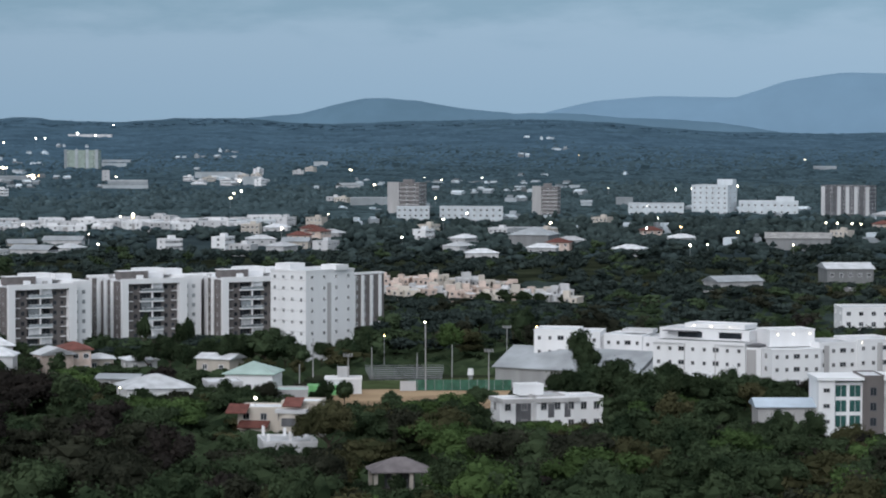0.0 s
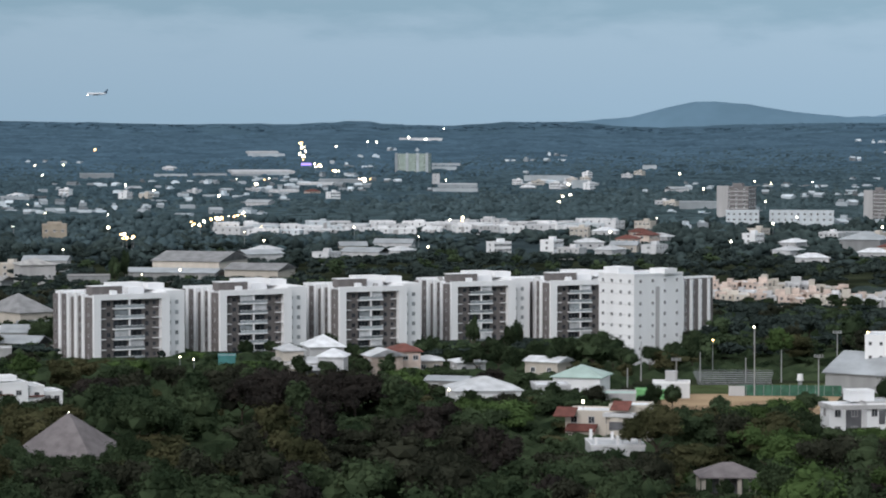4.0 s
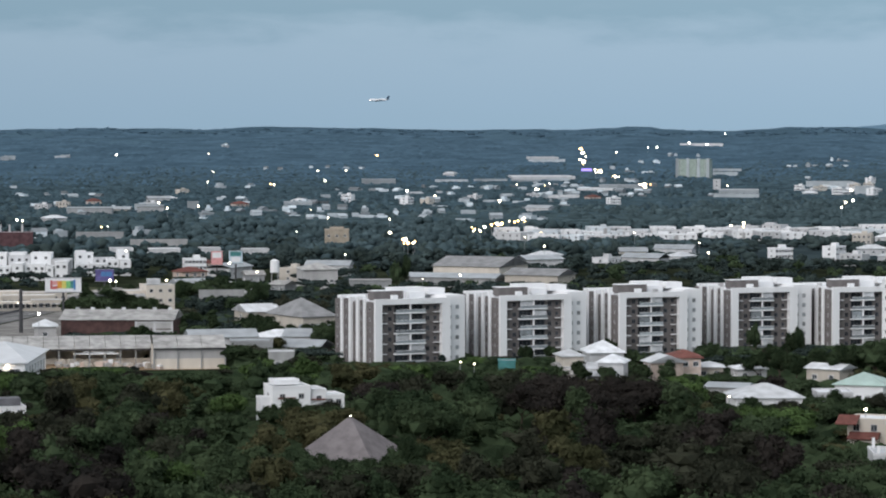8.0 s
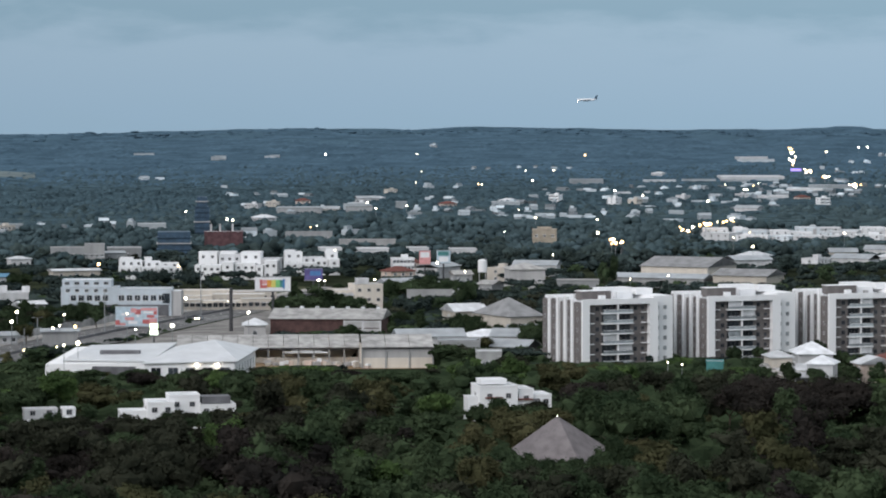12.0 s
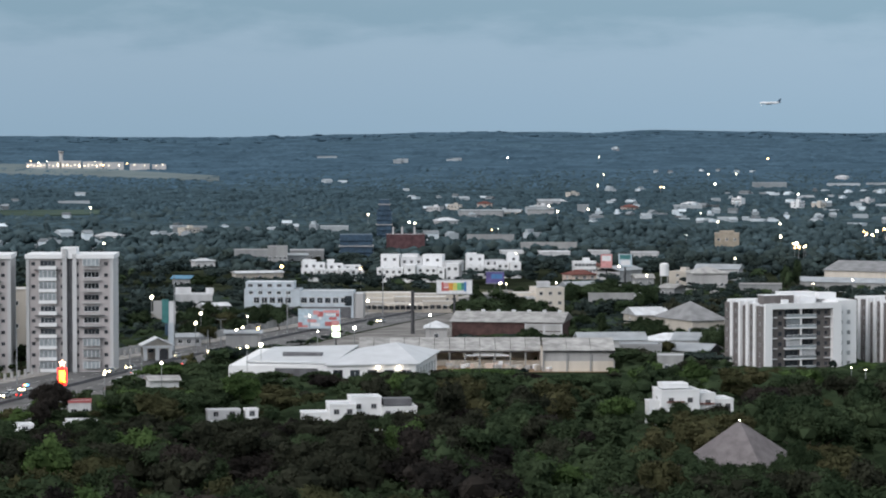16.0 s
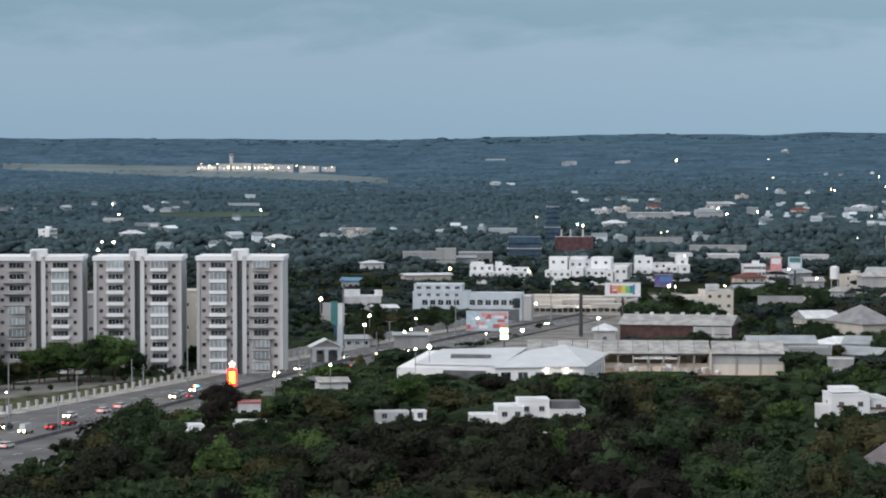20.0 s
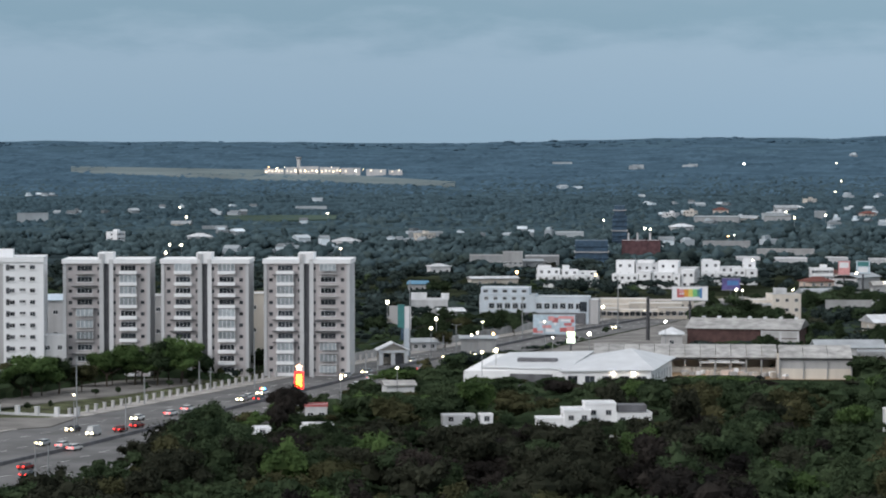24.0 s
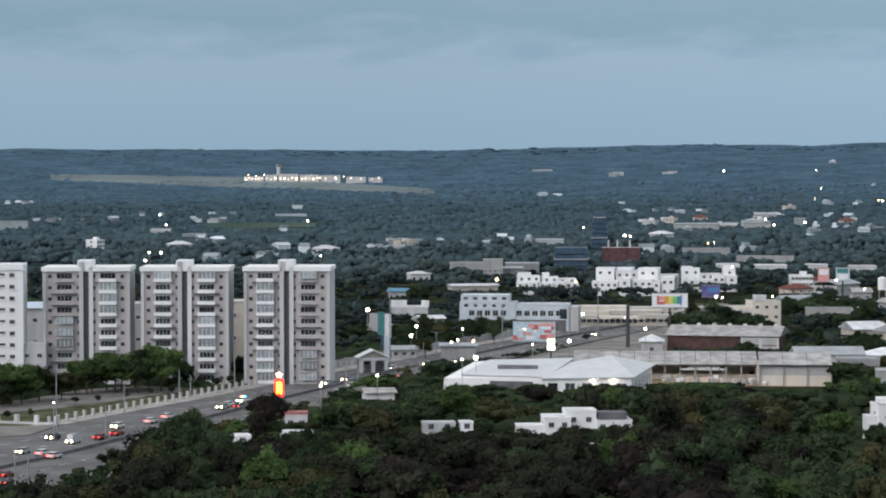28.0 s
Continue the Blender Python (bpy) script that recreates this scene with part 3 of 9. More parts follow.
# ---- the row of grey and white apartment blocks
def apartment_block(x, y, yaw, W):
    """x, y: the corner between the striped flank and the balcony front. Front along +x, flank along +y."""
    t = thing("apartment_block", x, y, 0, yaw, "six-storey grey and white apartment block with framed balcony front", "apartment block", "row of apartment blocks")
    D, HH, fl = 27.2, 19.2, 2.95
    b0, b1 = 6.6, W - 8.0
    mid = (b0 + b1) / 2
    boxes("wall", GREY_W, t, (0.3, W - 0.3, 1.6, D, -1, HH - 1.3))
    boxes("front_frame", WHITE, t, (0, 2.2, -0.2, 0.9, -1, HH - 1.6), (W - 2.7, W, -0.2, 2.0, -1, HH - 1.6), (0, W, -0.2, 0.9, HH - 1.6, HH), label="white frame round the balconies")
    boxes("centre_post", WHITE, t, (mid - 0.2, mid + 0.2, 0.0, 0.5, -1, HH - 1.6))
    # striped flank: white piers and grey panels, with one gap painted dark for its shade; the panels step down a little
    # from pier to pier
    y0 = 0.9
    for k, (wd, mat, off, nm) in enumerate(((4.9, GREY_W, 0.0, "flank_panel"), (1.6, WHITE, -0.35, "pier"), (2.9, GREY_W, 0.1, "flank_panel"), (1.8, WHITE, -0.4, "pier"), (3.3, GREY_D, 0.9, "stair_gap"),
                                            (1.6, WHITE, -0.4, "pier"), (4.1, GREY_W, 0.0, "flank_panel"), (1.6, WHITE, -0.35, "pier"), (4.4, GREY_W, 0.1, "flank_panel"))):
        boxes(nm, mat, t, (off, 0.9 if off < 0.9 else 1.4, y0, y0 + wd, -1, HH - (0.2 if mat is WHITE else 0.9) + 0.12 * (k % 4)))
        if nm == "flank_panel":
            windows_on(t, window_mesh(0.8, 1.0, frame_mat=GREY_L), [-(y0 + wd / 2)], [fl * q + 1.0 for q in range(6)], -off, -90)
        if nm == "stair_gap":
            for q in range(6):
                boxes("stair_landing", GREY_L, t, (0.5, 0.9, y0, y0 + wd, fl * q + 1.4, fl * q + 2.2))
        y0 += wd
    boxes("roof", ROOF_W, t, (0.9, W - 0.5, 0.9, D - 0.3, HH - 1.3, HH - 0.7))
    boxes("parapet", WHITE, t, (W - 0.5, W, 2.0, D, HH - 1.4, HH), (0.9, W, D - 0.3, D, HH - 1.3, HH))
    boxes("roof_room", GREY_W, t, (3.0, 12.5, 7, 11, HH - 0.7, HH + 1.9), label="grey stair head")
    boxes("roof_room_cap", WHITE, t, (2.8, 12.7, 6.8, 11.2, HH + 1.9, HH + 2.05))
    boxes("roof_room", WHITE, t, (12.0, W - 1.5, 13, 18, HH - 0.7, HH + 2.4))
    boxes("roof_room", WHITE, t, (W - 8, W - 3.0, 10.5, 14, HH - 0.7, HH + 1.2))
    boxes("water_tank", WHITE, t, (7.6, 9.4, 4.2, 5.6, HH - 0.7, HH + 0.8))
    for k in range(7):
        ux, uy = 3.0 + (k * 5.3 + abs(x)) % 17, 9.0 + (k * 7.1 + abs(x)) % 12
        boxes("roof_unit", (WHITE_B, GREY_L, WHITE)[k % 3], t, (ux, ux + 1.3, uy, uy + 1.0, HH - 0.7, HH + 0.2 + 0.3 * (k % 2)), label="rooftop cooling unit")
    # balcony front
    big = window_mesh((b1 - b0) / 2 - 0.7, 2.3, frame_mat=GREY_D, bars=2)
    for q in range(6):
        z = q * fl + 0.15
        pick = (q * 7 + int(abs(x))) % 5
        slab = boxes("balcony_slab", WHITE, t, (b0, b1, -0.1, 1.6, z, z + 0.34))
        boxes("balcony_rail", PANE_P, slab, (b0 + 0.1, b1 - 0.1, -0.02, 0.04, z + 0.34, z + 1.15))
        boxes("balcony_rail_cap", WHITE, slab, (b0, b1, -0.08, 0.1, z + 1.15, z + 1.21))
        boxes("ledge", WHITE, t, (2.2, 4.2, 0.6, 1.6, z + 0.1, z + 0.3))
        boxes("ledge", WHITE, t, (W - 4.8, W - 2.7, 0.6, 1.6, z + 0.1, z + 0.3))
        for xx in ((b0 + mid) / 2, (mid + b1) / 2):
            put("balcony_door", big, t, pose(xx, 1.6, z + 0.3))
        if pick in (0, 3, 4):
            xx = mid + 0.25 if pick == 3 else b0 + 0.15
            boxes("blind", (ROOF_W, PANE_P, GREY_L)[pick % 3], t, (xx, xx + (b1 - b0) / 2 - 0.4, 0.4, 0.46, z + (1.25 if pick else 0.4), z + fl - 0.1), label="pale drawn blind")
        for xx in (5.4, W - 6.6):
            put("window", window_mesh(1.0, 1.1, frame_mat=GREY_D), t, pose(xx, 1.6, z + 0.9))
        put("window", window_mesh(0.8, 0.9, frame_mat=GREY_D), t, pose(W - 4.2, 1.6, z + 1.0))
    # narrow white wing set back on the far side
    boxes("wing", WHITE, t, (W, W + 6.2, 2.6, D, -1, HH + 0.4))
    boxes("wing_roof_room", WHITE, t, (W - 2, W + 3.4, 10.0, 15, HH + 0.4, HH + 2.2))
    windows_on(t, window_mesh(0.9, 1.0, glass=PANE_P, frame_mat=GREY_L), [W + 1.1, W + 3.6], [fl * q + 1.0 for q in range(6)], 2.6)
    cx, cy = Matrix.Rotation(radians(yaw), 2) @ Vector((W / 2 + 2, D / 2))
    keep(x + cx, y + cy, W + 5, D, yaw, 1.0)


for ax, ay, aw in ((-191.15, 771.68, 24.2), (-160.06, 798.11, 23.6), (-128.17, 820.04, 22.6), (-98.38, 852.34, 22.4), (-68.49, 863.29, 22.4)):
    apartment_block(ax, ay, 26 - math.degrees(math.atan2(ax, ay)), aw)

end_block = flat_house("apartment_block", -37.23, 793.94, 14.19, 19.5, 25.82, -42.32, 8, 4, 0, WHITE, "tall plain white apartment block with small square windows", "apartment block",
                       group="row of apartment blocks", win=(0.9, 0.9), pent=((-4, -5, 6, 6, 1.6), (5, 4, 6, 5, 1.2)), right=4)
ew, ed = wall_size(end_block)[0] / 2, wall_size(end_block)[1] / 2
# flat grey strip paints the shade of a recess the wall lacks
boxes("recess", GREY_L, end_block, (ew - 0.02, ew + 0.03, -1.2, 0.4, 0, 22), label="flat grey strip painted as recess shade")
for q in range(8):
    boxes("string_course", GREY_L, end_block, (-ew - 0.04, ew, -ed - 0.04, -ed, 2.9 * q + 2.6, 2.9 * q + 2.68))

annex = flat_house("apartment_block", -24.48, 871.67, 3, 14, 20.47, -43.39, 7, 0, 0, GREY_W, "narrow grey block with white piers", "apartment block", group="row of apartment blocks", win=(0.9, 1.2), right=4, band=WHITE)
aw, ad = wall_size(annex)[0] / 2, wall_size(annex)[1] / 2
for f in (-1.0, -0.45, 0.1, 0.65):
    boxes("pier", WHITE, annex, (aw, aw + 0.35, ad * f, ad * f + 1.1, -1, wall_size(annex)[2] - 1.2))
    boxes("pier", WHITE, annex, (aw * f, aw * f + 1.1, -ad - 0.35, -ad, -1, wall_size(annex)[2] - 1.2))

# ---- the three greige towers and the white one


def tower(x, y, w, dp, h, yaw):
    t = thing("apartment_tower", x, y, 0, yaw, "ten-storey greige apartment tower with two columns of balconies", "apartment tower", "row of apartment towers")
    fl = (h - 1.2) / 10
    for b6 in ((-w / 2 + 0.4, -1.0, -dp / 2 + 0.4, dp / 2, -1, h - 1.2), (1.0, w / 2 - 0.4, -dp / 2 + 0.4, dp / 2, -1, h - 1.2), (-1.0, 1.0, -dp / 2 + 3.0, dp / 2, -1, h - 1.2)):
        boxes("wall", TOWER_W, t, b6)
    for sx in (-1, 1):
        boxes("corner_pier", WHITE_B, t, (min(sx * w / 2, sx * (w / 2 - 0.9)), max(sx * w / 2, sx * (w / 2 - 0.9)), -dp / 2 + 0.1, dp / 2, -1, h - 1.2))
        boxes("centre_pier", WHITE_B, t, (min(sx * 0.8, sx * 2.0), max(sx * 0.8, sx * 2.0), -dp / 2 - 0.3, -dp / 2 + 2, -1, h + (1.6 if sx < 0 else 0)))
        boxes("roof_cornice", WHITE, t, (min(sx * 1.3, sx * (w / 2 + 0.3)), max(sx * 1.3, sx * (w / 2 + 0.3)), -dp / 2 - 0.3, dp / 2 + 0.3, h - 1.2, h))
    boxes("lift_head", WHITE, t, (-2.4, 1.9, -dp / 2 + 0.2, -dp / 2 + 8, h - 1.2, h + 1.9))
    # depth of the slot is a dark panel, its shade in the colour
    boxes("stair_slot", GREY_D, t, (-0.79, 0.79, -dp / 2 + 1.0, -dp / 2 + 1.2, 0, h - 1.3), label="dark panel painted as the shaded stair slot")
    for q in range(10):
        z = fl * q + 0.2
        for s in (-1, 1):
            cx = s * w / 4
            put_out = ((q * 3 + s + int(w * 10)) % 3 == 0)
            style = (q * 5 + int(w * 10) * 3 + (2 if s > 0 else 0) + q // 3) % 5
            balcony = boxes("balcony", WHITE if not put_out else GREY_L, t, (cx - 2.5, cx + 2.5, -dp / 2 - 0.9, -dp / 2 + 0.4, z, z + 0.95 if not put_out else z + 0.3))
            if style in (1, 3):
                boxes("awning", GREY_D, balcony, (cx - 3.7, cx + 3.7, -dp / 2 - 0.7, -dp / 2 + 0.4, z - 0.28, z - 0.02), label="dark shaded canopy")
            if style in (0, 2):
                boxes("glazed_screen", PANE_P, balcony, (cx - 2.4, cx + 2.4, -dp / 2 - 0.75, -dp / 2 - 0.65, z + 0.95, z + fl - 0.25), label="pale glazed balcony screen")
                for xx in (-2.4, -1.2, 0, 1.2, 2.3):
                    boxes("mullion", WHITE, balcony, (cx + xx, cx + xx + 0.1, -dp / 2 - 0.82, -dp / 2 - 0.75, z + 0.95, z + fl - 0.25))
            put("balcony_door", window_mesh(4.2, 1.5, frame_mat=WHITE if q % 3 else GREY_L, bars=3), t, pose(cx, -dp / 2 + 0.4, z + 0.98))
            for xx in (cx - 4.1, cx + 4.1):
                put("window", window_mesh(0.9, 0.8, frame_mat=GREY_D), t, pose(xx, -dp / 2 + 0.4, z + 1.2))
    keep(x, y, w, dp, yaw, 2.5)
    return t


tower(-430.15, 683.17, 24.73, 17, 33.49, 26.2)
tower(-404.44, 695.17, 24.95, 17, 33.48, 24.19)
tower(-377.84, 707.54, 24.55, 17, 33.48, 22.1)
flat_house("apartment_tower", -454.12, 664.62, 24.04, 16, 34.39, 29.34, 10, 0, 0, WHITE, "ten-storey plain white apartment tower with small windows", "apartment tower", group="row of apartment towers",
           win=(1.5, 1.0), pent=((0, 0, 6, 5, 2),))
white_tower = bpy.data.objects[max(o.name for o in bpy.data.objects if o.name.startswith("apartment_tower"))]
tw, td = wall_size(white_tower)[0] / 2, wall_size(white_tower)[1] / 2
# centre recess given only as a grey strip, its shade in the colour
boxes("recess", GREY_L, white_tower, (-0.7, 0.7, -td - 0.02, -td + 0.03, 0, 32.5), label="grey strip painted as the shade of a recess")
boxes("cornice", WHITE, white_tower, (-tw - 0.3, tw + 0.3, -td - 0.35, -td, 32.9, 33.6))
for q in range(10):
    z = 3.3 * q + 1.3
    for sx in (-1, 1):
        for xx, ww, hh_ in ((3.1, 1.3, 1.0), (5.9, 1.5, 0.55), (8.8, 1.3, 1.0)):
            put("window", window_mesh(ww, hh_, frame_mat=GREY_L), white_tower, pose(sx * (tw - xx), -td, z + (1.0 - hh_)))
            boxes("window_sill", WHITE, white_tower, (sx * (tw - xx) - ww / 2 - 0.2, sx * (tw - xx) + ww / 2 + 0.2, -td - 0.3, -td, z - 0.25 + (1.0 - hh_), z - 0.12 + (1.0 - hh_)))
        put("window", window_mesh(0.9, 1.6, frame_mat=GREY_L), white_tower, pose(sx * 2.0, -td, z - 0.3))

# ---- houses behind the towers and round the gate
flat_house("house", -440.41, 727.01, 34, 12, 20.53, 31.2, 3, 9, 0, GREY_L, "long pale house behind the towers", "house", low=4.0)
flat_house("house", -413.74, 742.51, 22, 12, 21.06, 29.1, 3, 6, 0, CREAM, "pale cream house behind the towers", "house", low=4.0)
pitched("house", -463.85, 706.31, 11, 9, 19.44, 33.3, 1.6, "gable", WHITE_B, ROOF_BL, "white house with pale blue roof behind the towers", "house", 3, 0, low=4.0, floors=3)
flat_house("house", -439.60, 668.39, 7, 6, 12.26, 33.3, 2, 2, 1, WHITE_B, "small white house between the towers", "house", low=2.0)
pitched("house", -533.61, 1101.03, 8, 8, 4, 13.9, 1.2, "gable", DULL_SHADED, ROOF_SKY, "small house with bright blue roof", "house", 3, 1, low=2.0)
pitched("house", -526.78, 1164.83, 22, 8, 3.6, 39.3, 0.8, "gable", CREAM, ROOF_W, "long low cream house with pale roof", "house", 3, 1, low=2.0)
pitched("house", -387.62, 802.19, 8, 8, 2.8, 34.8, 1, "gable", WHITE_B, ROOF_G, "small white house with grey roof by the gate", "house", 3, 1, low=2.0)
pitched("house", -440.20, 892.05, 8, 8, 3.6, 20.3, 1.2, "hip", CREAM, ROOF_OLD, "small cream house with weathered roof", "house", 3, 1, low=2.0)
pitched("house", -443.25, 941.14, 9, 8, 3.4, 40.2, 1, "gable", DULL_SHADED, ROOF_W, "low dull grey house with pale roof", "house", 3, 1, low=2.0)
pitched("house", -579.06, 1322.41, 16, 8, 4.2, 32.6, 1, "gable", DULL_SHADED, ROOF_G, "low dull grey workshop with grey roof", "house", 3, 1, low=2.0)
pitched("house", -595.22, 1250.70, 10, 8, 4.2, 40.5, 1.2, "hip", WHITE_B, ROOF_W, "white house with pale roof among trees", "house", 3, 1, low=2.0)

# ---- four-storey white complex, its roof rooms and the warehouse in front

WH = -29 - 1.01
wx, wy = Matrix.Rotation(radians(WH), 2) @ Vector((20.5, 11.5))
pitched("warehouse", wx + 12.8, wy +  710.95, 40, 22, 5.0, WH, 4.8, "gable", CONC, ROOF_G, "long warehouse with grey metal gable roof", "warehouse", 0, 0, low=1.0)
wx, wy = Matrix.Rotation(radians(WH), 2) @ Vector((50.2, 11.0))
pitched("warehouse", wx + 12.8, wy + 710.95, 18, 19, 4.6, WH, 3.9, "gable", CONC, ROOF_G, "lower bay of the warehouse under a grey metal roof", "warehouse", 0, 0, low=4.0)

# ---- houses by the field
pitched("shed", 72.65, 591.88, 12.14, 10, 7.59, 1, 1.4, "gable", GREY_L, ROOF_BL, "low grey shed with pale blue metal roof", "shed", 0, 0)
pitched("house", -67.25, 648.61, 15.57, 14, 5.83, 15.92, 2.8, "hip", WHITE, ROOF_W, "low house with broad white hip roof", "house", 4, 0)
pitched("house", -46.75, 686.98, 11.86, 12, 5.67, -8.11, 2.6, "hip", WHITE, ROOF_GREEN, "house with pale green metal hip roof", "house", 3, 0)
flat_house("house", -52.5, 662.42, 8.31, 10, 6.15, 12.53, 1, 3, 1, WHITE_B, "flat-roofed white annex beside green roof", "house")
flat_house("house", -35.74, 648.3, 8.5, 9, 5.58, 3.16, 1, 2, 1, GREY_L, "low house with grey-green roof", "house", roof=ROOF_GREEN)
terrace_house = flat_house("house", -30.65, 547.88, 10.57, 12, 5.44, 9.2, 1, 2, 1, WHITE_B, "white flat-roofed house with upstand walls in the trees", "house")
hw, hd, hh_ = wall_size(terrace_house)
for k in range(6):
    px, py = -hw / 2 + 1.0 + (hw - 2.0) * (k % 3) / 2, -hd / 2 + 0.8 if k < 3 else hd / 2 - 0.8
    boxes("pillar", WHITE, terrace_house, (px - 0.28, px + 0.28, py - 0.28, py + 0.28, hh_ - 1.4, hh_ + 0.9 + 0.4 * (k % 2)), label="small white terrace pillar")
# behind the woods, in front of the blocks

pitched("house", -124.65, 767.58, 9.63, 12, 5.87, 19.22, 3.0, "hip", WHITE_B, ROOF_W, "house with broad white hip roof below the blocks", "house", 3, 1, low=4.2)
pitched("house", -116.03, 731.21, 6.87, 9, 6.08, 1.02, 2.0, "hip", WHITE_B, ROOF_W, "small house with white hip roof and pale wall", "house", 2, 1, low=4.2)
pitched("house", -130.84, 748.78, 5.65, 9, 6.14, 23.91, 1.6, "hip", CREAM, ROOF_W, "cream house with shallow pale roof", "house", 3, 0, low=4.2)
pitched("house", -99.04, 745.45, 8.2, 10, 6.6, 14, 1.9, "hip", PEACH, ROOF_R, "peach two-storey house with dull red hip roof", "house", 3, 1, low=3.6, floors=2)
pitched("house", -103.44, 737.78, 6.4, 9, 5.8, -62, 1.9, "gable", PEACH, ROOF_W, "peach gabled wing with pale roof", "house", 2, 2, low=3.0, floors=2)
pitched("house", -123.84, 741.73, 9, 8, 3.4, -8, 1.4, "hip", CREAM, ROOF_W, "low cream house with pale hip roof", "house", 2, 1, low=2.4)
pitched("house", -130.47, 748.72, 8, 8, 3.2, 20, 1, "gable", CREAM, ROOF_OLD, "low cream house with weathered roof", "house", 2, 1, low=2.4)
pitched("house", -118.54, 725.38, 7, 8, 3, 12, 1, "gable", DULL_SHADED, ROOF_W, "low dull grey house with white roof", "house", 2, 1, low=2.4)
pitched("house", -125.60, 731.29, 7, 8, 2.8, -25, 1, "gable", CREAM, PAVE, "low cream house with tan roof", "house", 2, 1, low=2.4)
pitched("house", -81.27, 700.30, 10, 8, 3, -8, 0.9, "gable", GREY_L, ROOF_G, "low grey house with metal roof", "house", 2, 1, low=2.4)
pitched("house", -82.06, 750.53, 8, 8, 3.4, 20, 1.2, "hip", WHITE_B, ROOF_W, "small white house below the blocks", "house", 2, 1, low=2.4)
pitched("house", -93.23, 754.26, 7, 8, 3.4, 12, 1.2, "hip", CREAM, ROOF_W, "small cream house below the blocks", "house", 2, 1, low=2.4)
pitched("house", -59.68, 745.62, 10, 8, 4.2, -25, 1.2, "gable", CREAM, ROOF_W, "cream house beside the tall trees", "house", 2, 1, low=2.4)
flat_house("house", -146.23, 738.44, 4.6, 6, 5.6, 11.2, 1, 1, 0, TEAL, "small teal-painted garden house", "house", low=4.2)

# ---- buildings put together from several volumes


def compound(name, label, category, x, y, yaw, volumes, group="", low=4.6, win=(1.1, 1.0), mixed=False):
    """One building of several boxes. Each volume: x0, x1, y0, y1, z0, height, wall, floors, front, left and right columns of windows."""
    t = thing(name, x, y, 0, yaw, label, category, group)
    for x0, x1, y0, y1, z0, h, wall, floors, front, left, right in volumes:
        boxes("wall", wall, t, (x0, x1, y0, y1, z0 - (1 if z0 == 0 else 0), h - 0.5))
        boxes("roof", ROOF_W, t, (x0 + 0.2, x1 - 0.2, y0 + 0.2, y1 - 0.2, h - 0.5, h - 0.25))
        boxes("parapet", wall, t, (x0 - 0.08, x1 + 0.08, y0 - 0.08, y0 + 0.2, h - 0.5, h), (x0 - 0.08, x1 + 0.08, y1 - 0.2, y1 + 0.08, h - 0.5, h),
              (x0 - 0.08, x0 + 0.2, y0 + 0.2, y1 - 0.2, h - 0.5, h), (x1 - 0.2, x1 + 0.08, y0 + 0.2, y1 - 0.2, h - 0.5, h))
        fh = (h - z0 - 0.4) / max(1, floors)
        zs = [z0 + fh * k + fh * 0.38 for k in range(floors)]
        me = window_mesh(*win, frame_mat=GREY_L)
        xm, ym = (x0 + x1) / 2, (y0 + y1) / 2
        if front:
            cols = [xm + s for s in spread(front, x1 - x0)]
            if mixed:
                windows_on(t, window_mesh(1.45, 0.95, frame_mat=GREY_L), cols[2::3], zs, y0)
                windows_on(t, window_mesh(0.7, 0.8, frame_mat=GREY_L), [c_ for q, c_ in enumerate(cols) if q % 3 != 2], zs, y0)
            else:
                windows_on(t, me, cols, zs, y0)
        if left:
            windows_on(t, me, [-ym + s for s in spread(left, y1 - y0)], zs, x0, -90)
        if right:
            windows_on(t, me, [ym + s for s in spread(right, y1 - y0)], zs, -x1, 90)
    xa, xb = min(v[0] for v in volumes), max(v[1] for v in volumes)
    ya, yb = min(v[2] for v in volumes), max(v[3] for v in volumes)
    cx, cy = Matrix.Rotation(radians(yaw), 2) @ Vector(((xa + xb) / 2, (ya + yb) / 2))
    keep(x + cx, y + cy, xb - xa, yb - ya, yaw, low)
    return t


def bars(t, name, mat, *bx, label=""):
    for b6 in bx:
        boxes(name, mat, t, b6, label=label)


# white complex, laid out from the near corner between its two long fronts
G4 = "white apartment complex"
t = compound("apartment_block", "white four-storey apartment block with rows of small windows", "apartment block", 75.16, 678.32, -28.32,
         [(-26, -1.5, 0, 13, 0, 13.9, WHITE, 4, 8, 0, 1), (-26, -2, 4, 16, 13.9, 16.6, WHITE, 1, 0, 0, 0), (-20, -4, 6, 14, 16.6, 17.8, WHITE, 0, 0, 0, 0), (-1.5, 2.5, 0.6, 12, 0, 12.8, WHITE, 4, 1, 0, 1)], G4, low=6, mixed=True)
# thin grey upright strips between the groups of windows
bars(t, "downpipe", GREY_L, (-17.6, -17.4, -0.12, 0.0, 0.5, 13.2), (-9.4, -9.2, -0.12, 0.0, 0.5, 13.2))
bars(t, "ledge", WHITE_B, (-26.0, -17.8, -0.35, -0.08, 13.0, 13.2), (-9.0, -1.6, -0.35, -0.08, 13.0, 13.2))
def roof_lamps(t, *spots):
    for lx, ly, lz in spots:
        bm = bmesh.new()
        ball(bm, lx, ly, lz, 0.08, sub=2)
        box(bm, lx - 0.06, lx + 0.06, ly, ly + 0.5, lz - 0.06, lz + 0.06)
        part("wall_lamp", bm, LAMP_W, t, "lit warm wall lamp")


